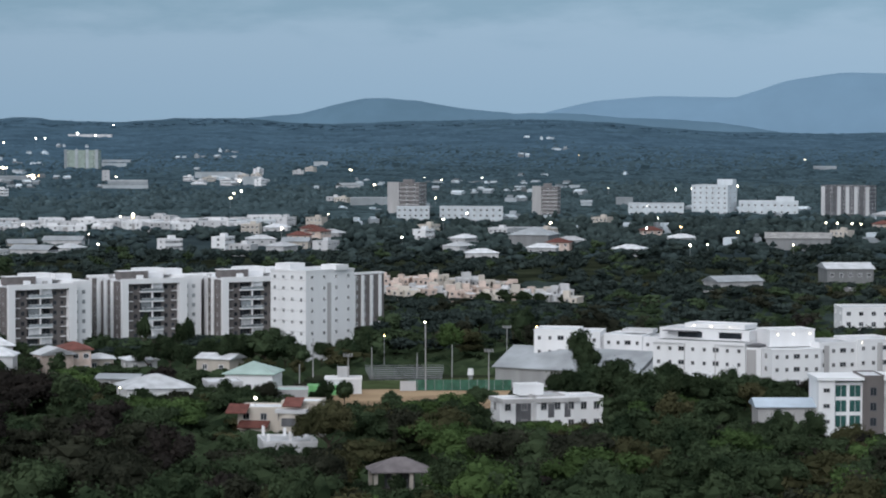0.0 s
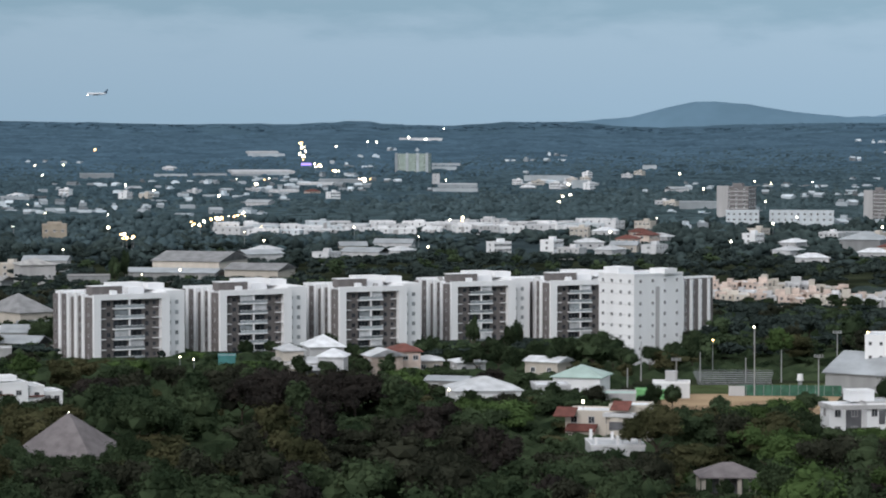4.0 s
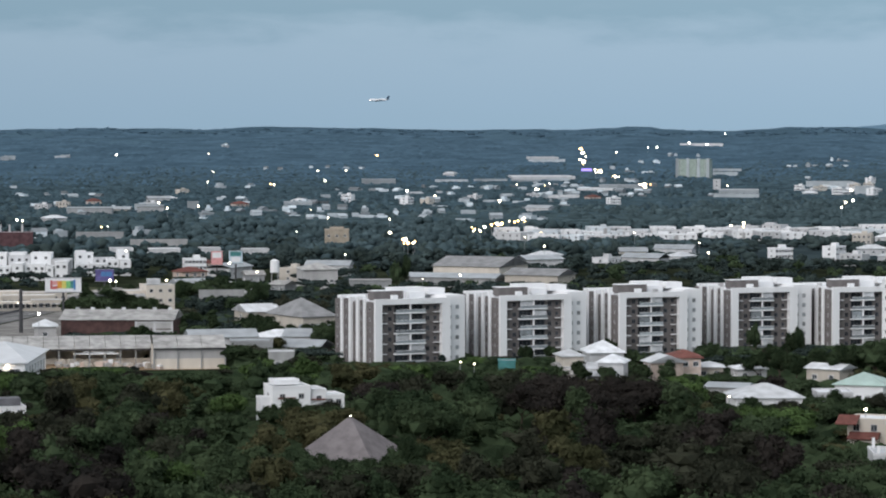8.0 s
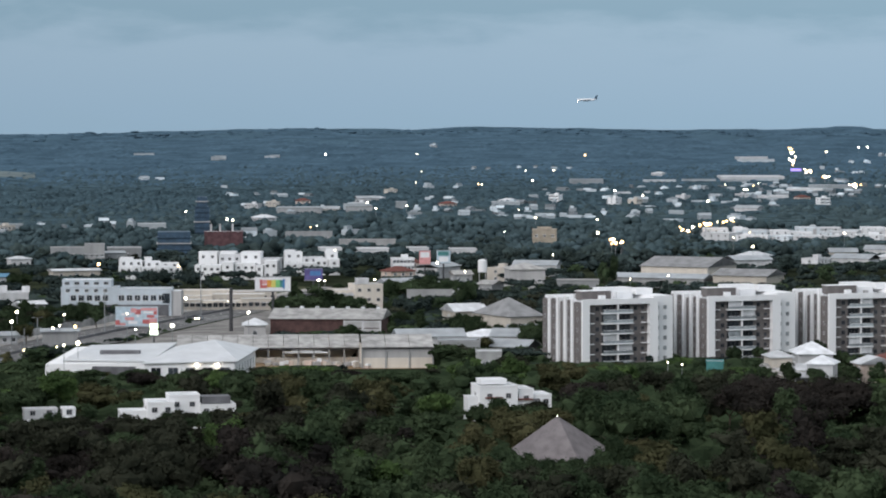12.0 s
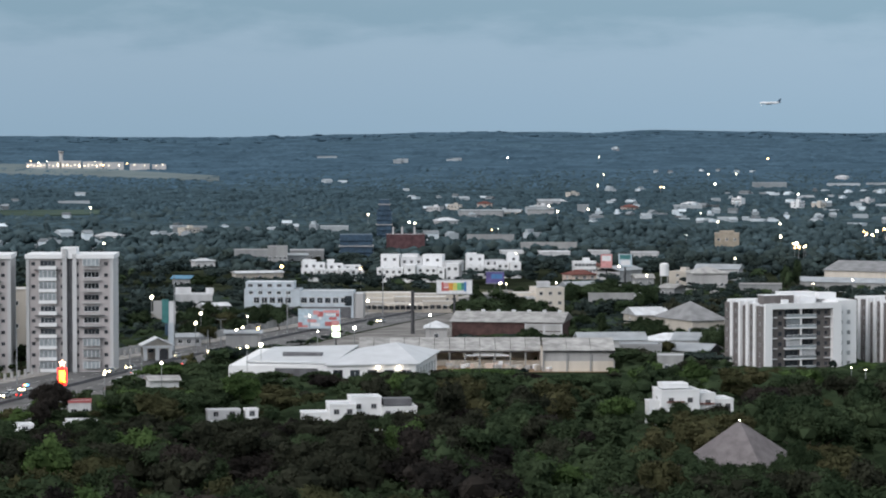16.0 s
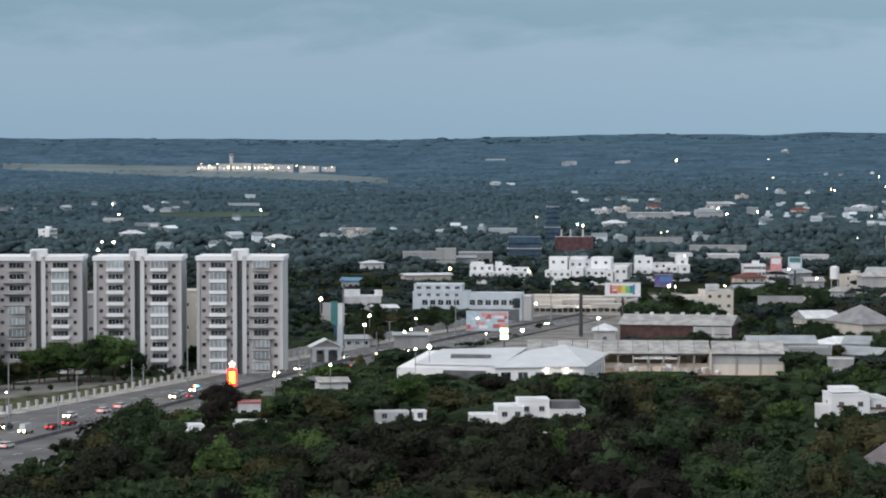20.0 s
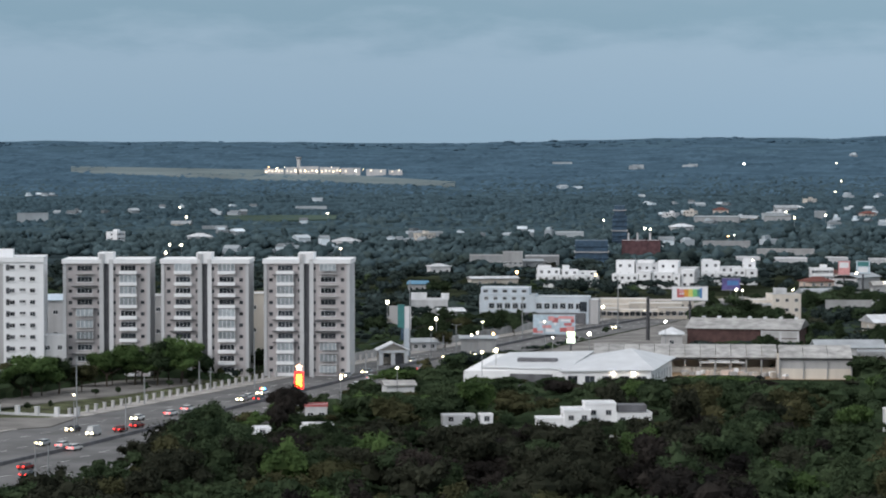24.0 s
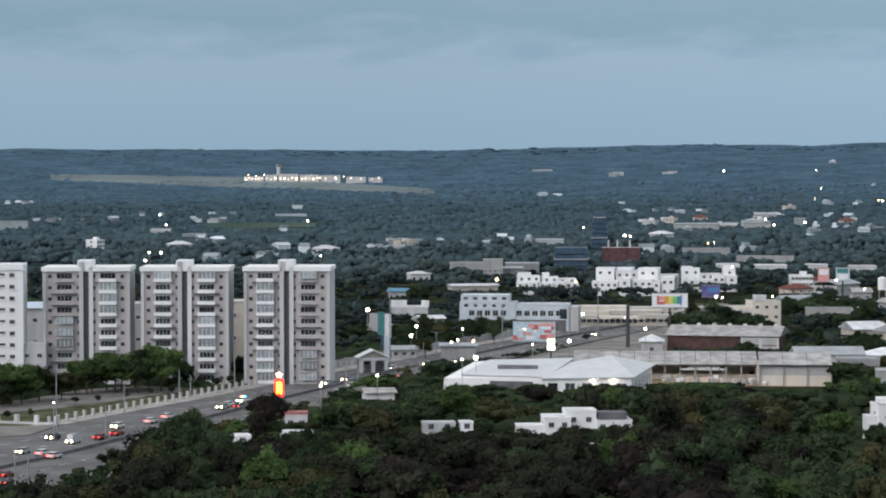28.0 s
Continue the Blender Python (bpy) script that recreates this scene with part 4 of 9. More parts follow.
roof_lamps(t, (-17.5, 5.6, 17.2), (-12.8, 5.6, 17.2), (-8.0, 5.6, 17.2))
bars(t, "dark_glazing", GLASS, (-21, -14.5, 3.9, 4.0, 14.4, 15.9), (-10, -4, 3.9, 4.0, 14.4, 15.9), label="dark terrace glazing")
bars(t, "stair_strip", GREY_L, (-1.3, 1.2, 0.5, 0.6, 1, 12.2), label="grey stair glazing strip")
bars(t, "terrace_shade", GREY_D, (-1.2, 2.3, 0.6, 8, 12.8, 13.4), (-24, -15, 1.0, 3.8, 15.95, 16.1), label="dark terrace cover")
compound("apartment_block", "white four-storey apartment block with set-back upper floor", "apartment block", 58.23, 704.1, -18.73,
         [(-18, -8, 0, 13, 0, 13.6, WHITE, 4, 4, 0, 0), (-8, 0, 0.7, 13, 0, 13.2, WHITE, 4, 3, 0, 1), (-15, -7, 7, 12, 13.6, 14.6, WHITE_B, 0, 0, 0, 0)], G4, low=6, mixed=True)
compound("apartment_block", "white apartment block rising behind the warehouse roof", "apartment block", 23.43, 713.53, -9.88,
         [(0, 11, 0, 13, 0, 14.6, WHITE, 4, 4, 0, 0), (11, 17, 0.6, 13, 0, 14.1, WHITE, 4, 2, 0, 0), (17, 21, 3, 13, 0, 13.0, WHITE, 4, 1, 0, 0)], G4, low=9, mixed=True)
t = compound("apartment_block", "white four-storey apartment block with grey stair strip", "apartment block", 79.73, 672.54, 17.24,
             [(0, 13, 0, 14, 0, 12.9, WHITE, 4, 5, 2, 0), (13, 23, 1.0, 14, 0, 14.2, WHITE, 4, 4, 0, 0), (23, 34, 0.3, 14, 0, 14.8, WHITE, 4, 4, 0, 0), (2, 14, 6, 14, 12.9, 17.2, WHITE, 0, 0, 0, 0)], G4, low=6, mixed=True)
roof_lamps(t, (4.2, 5.6, 16.0), (8.2, 5.6, 16.0), (12.6, 5.6, 16.0), (24, 0.1, 14.0))
bars(t, "stair_strip", GREY_L, (14.2, 15.6, 0.9, 1.1, 1, 13.4), (28.2, 29.6, 0.2, 0.4, 1, 13.9), label="grey stair glazing strip")

# white house above the field, with a grey terrace band and dark panels for recesses
t = compound("house", "three-storey white house with grey terrace band and dark windows", "house", 20.45, 602.19, 18.05,
             [(0, 9.5, 0, 9, 0, 8.2, WHITE, 2, 3, 0, 0), (9.5, 15.5, 0.4, 9, 0, 8.0, WHITE, 2, 2, 0, 0), (-0.2, 6.5, 0.3, 8.8, 8.2, 8.5, GREY_L, 0, 0, 0, 0), (-7.5, 0, 3, 9, 0, 7.8, WHITE, 2, 2, 1, 0), (-2.5, 3.0, 4, 8.5, 8.2, 10.6, WHITE, 0, 0, 0, 0)], low=3.0, win=(1.2, 1.5))
bars(t, "terrace_band", GREY_L, (-8.0, 9.8, -0.5, 0.0, 6.9, 7.8), (-8.0, -7.5, 0.0, 9.0, 6.9, 7.8), label="grey rendered terrace edge")
bars(t, "recess", GREY_D, (-3.8, -0.3, 2.9, 3.02, 0.4, 6.8), (2.6, 4.0, -0.08, 0.0, 3.6, 6.6), (6.4, 7.8, -0.08, 0.0, 3.6, 6.6), label="dark grey panel in place of a glazed recess")

# office building with green glass bays
t = compound("office_building", "four-storey white office building with green glass bays", "office building", 79.08, 584.04, 2.29,
             [(0, 3.4, 0, 12, 0, 13.6, WHITE, 4, 1, 0, 0), (3.4, 9.5, 1.0, 12, 0, 13.2, WHITE, 0, 0, 0, 0), (9.5, 14.0, 0.4, 12, 0, 14.6, GREY_W, 0, 0, 0, 0), (14, 24, 1.0, 12, 0, 13.4, WHITE, 0, 0, 0, 0)], low=2.5, win=(1.2, 0.7))
for q in range(4):
    for xx in (4.9, 7.9, 16.5, 20.5):
        put("glass_bay", window_mesh(2.3, 2.4, glass=GLASS_G, frame_mat=WHITE, bars=1), t, pose(xx, 1.0, 0.5 + 3.2 * q))
    put("window", window_mesh(1.2, 1.6, frame_mat=GREY_D), t, pose(11.7, 0.4, 0.8 + 3.2 * q))
bars(t, "column", WHITE, (14.4, 15.0, 0.2, 0.8, 0, 13.4), (22.5, 23.1, 0.2, 0.8, 0, 13.4))
bars(t, "canopy", WHITE, (-0.4, 9.6, -0.6, 12, 13.6, 14.2), (13.8, 25, -0.4, 12, 13.6, 14.4), label="thin white roof canopy")

# cream house with red-tiled porches
t = compound("house", "two-storey cream house with round bay and red-tiled porch", "house", -36.34, 584.7, -8.44,
             [(-7, 8, 0, 9, 0, 7.6, CREAM, 2, 4, 0, 1), (2, 10, 2, 10, 0, 8.8, CREAM, 2, 0, 0, 2)], low=3.0, win=(1.2, 1.3))
bm = bmesh.new()
tube(bm, 4.5, 0, 0, 6.6, 2.6, n=18)
part("bay", bm, CREAM, t)
boxes("balcony_band", WHITE_B, t, (1.6, 8.2, -2.8, 0, 6.6, 7.4))
# the bay stays closed; a dark panel paints the shade of its opening
boxes("dark_opening", GREY_D, t, (3.0, 6.0, -2.75, -2.4, 3.9, 5.6), label="dark panel painted as a shaded balcony opening")
for px, pz, pw in ((-6.5, 3.4, 6.5), (-9.0, 6.4, 4.5), (3.2, 8.0, 4.0)):
    bm = bmesh.new()
    prism(bm, [(px, -3.0, pz), (px + pw, -3.0, pz), (px + pw, 1.0, pz + 1.5), (px, 1.0, pz + 1.5)], [(px, -3.0, pz + 0.2), (px + pw, -3.0, pz + 0.2), (px + pw, 1.0, pz + 1.75), (px, 1.0, pz + 1.75)])
    part("tiled_roof", bm, ROOF_R, t, "sloping red clay tiles")
boxes("porch_wall", CREAM, t, (-6.3, -0.3, -2.4, 0, -1, 3.5))

# stepped white houses in the wood
compound("house", "white stepped modern house among trees", "house", -177.3, 617.52, 30.02,
         [(0, 9, 0, 9, 0, 8.6, WHITE, 2, 2, 1, 0), (6, 13, 1, 10, 0, 7.6, WHITE, 2, 2, 0, 0), (12, 17.5, 1.5, 10, 0, 6.2, WHITE, 2, 2, 0, 0), (-2.5, 0, 2, 6, 0, 6.0, WHITE, 1, 1, 0, 0), (1, 7, 3, 8, 8.6, 9.8, WHITE, 0, 0, 0, 0)], low=4.2)
t = [o for o in bpy.data.objects if o.name.split(".")[0] == "house"][-1]
bars(t, "terrace_floor", ROOF_R, (6.4, 12.8, 0.5, 1.0, 5.0, 5.3), (1.2, 5.4, -0.5, 0.0, 5.6, 5.9), label="terracotta balcony edge")
# balcony openings are dark panels, with the inner shade in their colour
bars(t, "balcony_opening", GREY_D, (7.0, 9.4, 0.9, 1.02, 5.4, 7.0), (13.0, 14.6, 1.4, 1.52, 3.6, 5.2), label="dark panel painted as a shaded balcony opening")
t = compound("house", "white modern house with raised roof room and dark terrace", "house", -244.63, 580.42, 28.85,
             [(0, 6, 0, 9, 0, 6.4, WHITE, 2, 2, 1, 0), (5, 12, 2, 9, 0, 7.8, WHITE, 2, 2, 0, 0), (12, 20, 0.5, 9, 0, 5.6, WHITE, 2, 3, 0, 0), (-6, 0, 2, 8, 0, 4.4, WHITE, 1, 1, 0, 0)], low=4.6)
bars(t, "terrace_shade", GREY_D, (12.5, 19.0, 2.0, 7.0, 5.6, 7.2), label="dark pergola on the roof")

# shingle-roofed pavilions
pitched("pavilion", -132.3, 514.25, 16.4, 16.4, 5.0, -10.57, 7.9, "pyramid", CONC, THATCH, "large pavilion with broad grey shingle pyramid roof", "pavilion", 0, 0, low=5.6, yard=0.5)
bm = bmesh.new()
ball(bm, 0, 0, 13.25, 0.09, sub=2)
rod(bm, (0, 0, 12.8), (0, 0, 13.2), 0.06)
part("finial_lamp", bm, LAMP_C, [o for o in bpy.data.objects if o.name == "pavilion"][0], "lit lamp on the roof point")


def flats(x, y, yaw, w, dp, h, n, label, group, rooms=0.4):
    """A tight group of stepped white flats as one block."""
    vols, gaps = [], []
    x0 = -w / 2
    while x0 < w / 2 - 1.5:
        wide = min(w / n * random.uniform(0.6, 1.35), w / 2 - x0)
        y0 = random.choice((0, 0.5, 1.4, 2.6))
        hh = h * random.choice((0.5, 0.56, 0.6, 0.66))
        vols.append((x0, x0 + wide, y0, dp * 0.45, 0, hh, WHITE, 2, max(1, int(wide / 2.6)), 0, 0))
        gaps.append((x0 + wide - 0.1, x0 + wide + 0.5, 2.8, 3.0, 0, hh * 0.9))
        x0 += wide + random.choice((0.15, 0.5, 0.5))
    x0 = -w / 2 + random.uniform(0, 1.5)
    while x0 < w / 2 - 2.5:
        wide = min(w / n * random.uniform(0.7, 2.4), w / 2 - x0)
        y0 = dp * random.choice((0.46, 0.52, 0.6))
        hh = h * random.choice((0.70, 0.78, 0.84, 0.92))
        vols.append((x0, x0 + wide, y0, dp, 0, hh, random.choice((WHITE, WHITE, WHITE_B)), 3, max(1, int(wide / 3.2)), 1, 0))
        if random.random() < rooms:
            rw = wide * random.uniform(0.3, 0.8)
            vols.append((x0 + 0.3, x0 + 0.3 + rw, y0 + 1.5, dp - 1.5, hh, hh + random.choice((0.8, 1.2, 1.8)), WHITE, 0, 0, 0, 0))
        x0 += wide + random.choice((0.2, 0.2, 1.2))
    t = compound("apartment_block", label, "apartment block", x, y, yaw, vols, group, win=(1.1, 1.1))
    # a grey panel in each gap paints the shade between the units
    for g6 in gaps:
        boxes("stair_recess", GREY_L, t, g6)
    return t


random.seed(77)
GF = "white flats by the trade street"
flats(-490.01, 1167.4, 26.77, 28.76, 18, 9.91, 6, "white terrace of stepped small flats", GF)
flats(-451.33, 1173.4, 15.04, 37.74, 22, 13.19, 7, "white three-storey flats with stepped roof rooms", GF)
flats(-431.82, 1221.22, 24.47, 25.22, 18, 11.42, 5, "white stepped flats with square windows", GF)

GW = "white houses at the edge of the wood"
for hx, hy, hw, hh, hl in ((-260.02, 561.96, 12.56, 7, "white stepped house half hidden by trees"),
                           (-294.94, 524.88, 10.26, 6.94, "white stepped house by the highway behind trees"),
                           (-287.7, 546.52, 10.77, 6.52, "white low house with parapets behind trees")):
    flats(hx, hy, -math.degrees(math.atan2(hx, hy)) + 8, hw, 9, hh - 0.6, 4, hl, GW, 0.0)


def open_pavilion(x, y, w, dp, h, yaw, rise):
    """Hip roof of shingles on eight stout posts round a small core."""
    t = pitched("pavilion", x, y, w, dp, h, yaw, rise, "hip", GREY_D, THATCH, "open pavilion with grey shingle hip roof on posts", "pavilion", 0, 0, low=2.6)
    core = [o for o in t.children if o.name.startswith("wall")][0]
    core.scale = (0.5, 0.4, 1)
    for sx in (-0.48, -0.16, 0.16, 0.48):
        for sy in (-0.46, 0.46):
            boxes("post", CREAM, t, (sx * w - 0.35, sx * w + 0.35, sy * dp - 0.35, sy * dp + 0.35, -1, h))
    return t


open_pavilion(-7.76, 501.42, 10.07, 8, 4.85, 8.89, 2.2)
# ---- trade street: showroom, sheds, offices
pitched("gym_hall", -248.34, 1195.15, 30.86, 34, 8.37, -10.26, 3.6, "gable", CREAM_L, ROOF_K, "big cream hall with grey metal roof", "hall", 0, 0)
pitched("gym_hall", -213.76, 1151.48, 23.82, 20, 6.81, -11.48, 2.4, "gable", CREAM, ROOF_K, "lower cream hall with grey metal roof", "hall", 0, 0)
pitched("house", -309.39, 1146.12, 14.89, 16, 8.31, 25.11, 2.6, "hip", GREY_L, ROOF_OLD, "cream two-storey house with grey hip roof", "house", 3, 1)
pitched("church_hall", -243.46, 881.61, 12.31, 24, 6.94, 45.44, 5.5, "hip", CREAM, ROOF_K, "broad hall with grey hip roof", "hall", 4, 2)
t = compound("apartment_block", "cream three-storey corner block with stepped wing", "apartment block", -330.53, 963.81, 30.93,
             [(6, 16.5, 0, 12, 0, 11.0, CREAM_L, 3, 3, 1, 0), (-2, 6, 2, 12, 0, 9.0, CREAM_L, 3, 3, 0, 0), (8, 12, 4, 9, 11.0, 13.0, WHITE_B, 0, 0, 0, 0)], low=4.5)
for q in range(3):
    boxes("balcony", WHITE_B, t, (-1.8, 5.8, 0.6, 2.0, 2.9 * q + 1.0, 2.9 * q + 1.9))

pitched("brick_shed", -301.32, 869.91, 36.35, 24, 5.9, 11.1, 2.6, "gable", BROWN, ROOF_OLD, "dark brick shed with pale corrugated gable roof", "shed", 0, 0, low=2.2)
bw =  36.35 / 2
bs = [o for o in bpy.data.objects if o.name.startswith("brick_shed")][0]
for z0 in (1.0, 3.2):
    boxes("pale_panel", GREY_L, bs, (bw * 0.36, bw * 0.66, -12.2, -12.0, z0, z0 + 1.9), (bw * 0.70, bw * 0.98, -12.2, -12.0, z0, z0 + 1.9), label="pale grey infill panel")
boxes("end_frame", WHITE_B, bs, (bw * 0.33, bw * 0.36, -12.35, -12.0, -0.5, 5.6), (bw * 0.66, bw * 0.70, -12.35, -12.0, -0.5, 5.6), (bw * 0.98, bw * 1.01, -12.35, -12.0, -0.5, 5.6), (bw * 0.36, bw * 0.98, -12.35, -12.2, 5.1, 5.5), label="white framed end bay")
for k in range(7):
    boxes("roof_vent", ROOF_W, bs, (-bw + 3 + k * bw * 0.28, -bw + 4.2 + k * bw * 0.28, -0.5, 0.5, 8.6, 9.3))


def open_shed(x, y, yaw, w, dp, h, rise, bays, label):
    """Long shed, open to the front: posts, a back wall, dark bays and a corrugated roof in sheets."""
    t = thing("open_shed", x, y, 0, yaw, label, "shed", "corrugated sheds")
    boxes("back_wall", CREAM, t, (0, w, dp - 0.4, dp, -0.5, h))
    boxes("end_wall", CREAM, t, (0, 0.4, 2, dp - 0.4, -0.5, h - 0.1))
    boxes("end_wall", CREAM, t, (w - 0.4, w, 2, dp - 0.4, -0.5, h - 0.1))
    boxes("low_wall", CREAM, t, (0, w, 3.0, 3.3, -0.5, 1.6))
    boxes("eaves_beam", GREY_D, t, (0, w, 0.1, 0.4, h - 0.5, h))
    for k in range(bays + 1):
        boxes("post", CONC, t, (k * (w - 0.4) / bays, k * (w - 0.4) / bays + 0.4, 0.1, 0.5, -0.5, h - 0.5))
    for k in range(bays):
        x0, x1 = w * k / bays + 0.06, w * (k + 1) / bays - 0.06
        bm = bmesh.new()
        prism(bm, [(x0, -0.8, h), (x1, -0.8, h), (x1, dp / 2, h + rise), (x0, dp / 2, h + rise)], [(x0, -0.8, h + 0.2), (x1, -0.8, h + 0.2), (x1, dp / 2, h + rise + 0.2), (x0, dp / 2, h + rise + 0.2)])
        part("roof_sheet", bm, ROOF_OLD, t)
    bm = bmesh.new()
    prism(bm, [(0, dp / 2, h + rise - 0.05), (w, dp / 2, h + rise - 0.05), (w, dp + 0.8, h), (0, dp + 0.8, h)], [(0, dp / 2, h + rise + 0.15), (w, dp / 2, h + rise + 0.15), (w, dp + 0.8, h + 0.2), (0, dp + 0.8, h + 0.2)])
    part("rear_roof", bm, ROOF_OLD, t)
    if bays == 3:
        boxes("front_wall", CREAM_L, t, (0.4, w - 0.4, 0.5, 0.8, -0.5, 3.0), label="pale rendered front wall")
        boxes("louvre_band", GREY_L, t, (0.4, w - 0.4, 0.5, 0.7, 3.0, h - 0.5), label="grey louvred band")
    for k in range(0, bays, 2):
        xm = w * (k + 0.5) / bays
        boxes("tube_lamp", TUBE if bays > 3 else LAMP_W, t, (xm - 0.8, xm + 0.8, 5.0, 5.12, h - 0.75, h - 0.6), label="lit tube lamp under the roof")
    cx, cy = Matrix.Rotation(radians(yaw), 2) @ Vector((w / 2, dp / 2))
    keep(x + cx, y + cy - 8, w, dp + 16, yaw, 0.8)


open_shed(-305.81, 746.71, 20.65, 53.14, 22, 4.6, 2.9, 12, "long open shed with pale corrugated roof sheets")
open_shed(-250.04, 748.77, 20.47, 20.5, 20, 6.0, 2.8, 3, "corrugated shed with cream walls and three roof bays")

t = compound("office_block", "pale blue office with a row of wide dark windows", "office", -424.72, 927.26, 18.61,
             [(0, 20.5, 0, 12, 0, 10.6, BLUE_L, 0, 0, 0, 0), (0.3, 18, 2, 12, 10.6, 13.2, BLUE_L, 1, 5, 0, 0), (20.5, 40, 0.3, 12, 0, 10.0, BLUE_L, 0, 0, 0, 0), (40, 43.5, 1, 14, 0, 9.0, GREY_L, 0, 0, 0, 0)], low=4.0, win=(1.6, 0.9))
for k in range(12):
    put("window", window_mesh(2.0, 2.0, frame_mat=WHITE), t, pose(4.5 + 2.9 * k, 0.0 if k < 5 else 0.3, 5.6))
for k in range(5):
    put("window", window_mesh(1.4, 1.1, frame_mat=WHITE), t, pose(2.5 + 3.4 * k, 0.0, 8.8))
boxes("corner_window", GLASS, t, (36.8, 39.4, 0.18, 0.32, 4.6, 8.2), label="tall corner glazing")
# the dark below the overhang is put in as a dark grey panel
boxes("dark_base", GREY_D, t, (0.5, 39, -0.1, 0.0, 0, 4.2), label="dark grey panel painted as shade along the ground floor")

pitched("hall_annex", -249.75, 1148.93, 39.35, 14, 5.41, -5.74, 1.6, "gable", CONC, ROOF_G, "low annex with grey roof beside the hall", "hall", 0, 0)


def layered_tower(x, y, yaw, tiers):
    """Half-built dark blue block of open floors: pale slab edges, blue screens between them."""
    t = thing("unfinished_block", x, y, 0, yaw, "dark blue unfinished block with open floors", "building")
    z = 0.0
    for w, dp, n in tiers:
        for k in range(n):
            boxes("floor_slab", GREY_L if (k + n) % 3 == 0 else BLUE, t, (-w / 2, w / 2, 0, dp, z, z + 0.5))
            boxes("screen", BLUE, t, (-w / 2 + 0.7, w / 2 - 0.7, 0.8, dp - 0.8, z + 0.5, z + 3.2))
            z += 3.2
    keep(x, y, tiers[0][0], tiers[0][1], yaw, 4.5)


layered_tower(-569.08, 1387.1, 22.31, ((18.85, 16, 4),))
layered_tower(-647.91, 1625.64, 21.73, ((10.5, 10, 6), (8, 8, 2)))
t = flat_house("steel_hall", -567.34, 1455.85, 21.45, 14, 10.93, 21.29, 2, 0, 0, MAROON, "maroon steel frame hall under construction", "building")
for px in (-7, -2, 5):
    boxes("bare_post", GREY_L, t, (px - 0.5, px + 0.5, -3, -2, 6, 15), label="bare pale concrete post")


pitched("church_wing", -277.63, 947.15, 12.22, 14, 3.6, 36.3, 2.4, "gable", CREAM, ROOF_W, "gabled church wing with pale roof", "house", 2, 1, low=1.8)
pitched("house", -345.03, 1081.28, 10.91, 10, 3.4, 21.7, 1.4, "gable", WHITE_B, ROOF_OLD, "long low white house with weathered roof", "house", 4, 1, low=1.8)
pitched("house", -331.97, 1074.90, 9.01, 10, 3.6, 13.2, 1.4, "gable", CREAM_L, ROOF_G, "long low cream house with grey roof", "house", 4, 1, low=1.8)
pitched("house", -323.09, 1077.09, 8.11, 9, 3.2, 22.7, 1.4, "hip", WHITE_B, ROOF_W, "low white house with pale hip roof", "house", 3, 1, low=1.8)
pitched("house", -346.51, 1176.01, 7.85, 12, 4, 26.4, 1.6, "gable", DULL_SHADED, ROOF_OLD, "dull house with tan gable roof", "house", 2, 1, low=1.8)
pitched("house", -314.50, 1111.36, 6.94, 10, 3.6, -14.2, 1.5, "gable", DULL_SHADED, ROOF_OLD, "low dull house below the water tower", "house", 2, 1, low=1.8)
t = thing("water_tower", -335.77, 1172.88, 0, 16.0, "white cylindrical water tank on a stout stand", "water tower")
bm = bmesh.new()
tube(bm, 0, 0, 5.2, 10.4, 2.0, 2.0, 16)
tube(bm, 0, 0, 10.4, 10.9, 2.0, 0.6, 16)
part("tank", bm, WHITE, t)
for sx in (-1.4, 1.4):
    for sy in (-1.4, 1.4):
        boxes("leg", CONC, t, (sx - 0.2, sx + 0.2, sy - 0.2, sy + 0.2, -0.5, 5.2))
keep(-335.77, 1172.88, 5, 5, 0, 4.0)

# stall roof and stacked goods in the yard of the long shed
t = thing("market_stall", -271.48, 761.17, 0, 20.63, "stall with flat white roof in the lit yard", "stall")
boxes("roof", WHITE, t, (-6.5, 6.5, -1.2, 2.4, 3.0, 3.4), (-4.0, 5.0, -0.6, 2.0, 3.4, 3.9))
for xx in (-6.2, -2.1, 2.1, 6.0):
    for yy in (-1.0, 2.2):
        boxes("post", STEEL, t, (xx - 0.1, xx + 0.1, yy - 0.1, yy + 0.1, -0.2, 3.0))
random.seed(17)
gx, gy = -265.15, 753.05
for k in range(54):
    w_, h_ = random.uniform(0.8, 2.2), random.uniform(0.7, 1.9)
    t = thing("goods_stack", gx + random.uniform(-17, 17), gy + random.uniform(-3.5, 4.5), 0, random.uniform(0, 90), "stack of pale wrapped goods in the yard", "goods", "stacked goods")
    boxes("crate", random.choice((WHITE, CREAM, GREY_L, PEACH)), t, (-w_ / 2, w_ / 2, -0.6, 0.6, 0.12, h_))
    boxes("pallet", BROWN_G, t, (-w_ / 2 - 0.1, w_ / 2 + 0.1, -0.7, 0.7, -0.05, 0.12))
sheet("yard", [(-280.7, 734.81), (-230.26, 755.41), (-241.71, 792.97), (-296.75, 776.85)], 0.05, DIRT, "tan earth yard before the long sheds", "yard")
VIEW.append((-0.36, -0.3, 798.37, 0.6))

# white render with the blue of distance haze put into its colour
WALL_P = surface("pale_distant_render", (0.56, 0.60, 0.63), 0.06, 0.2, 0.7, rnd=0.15)
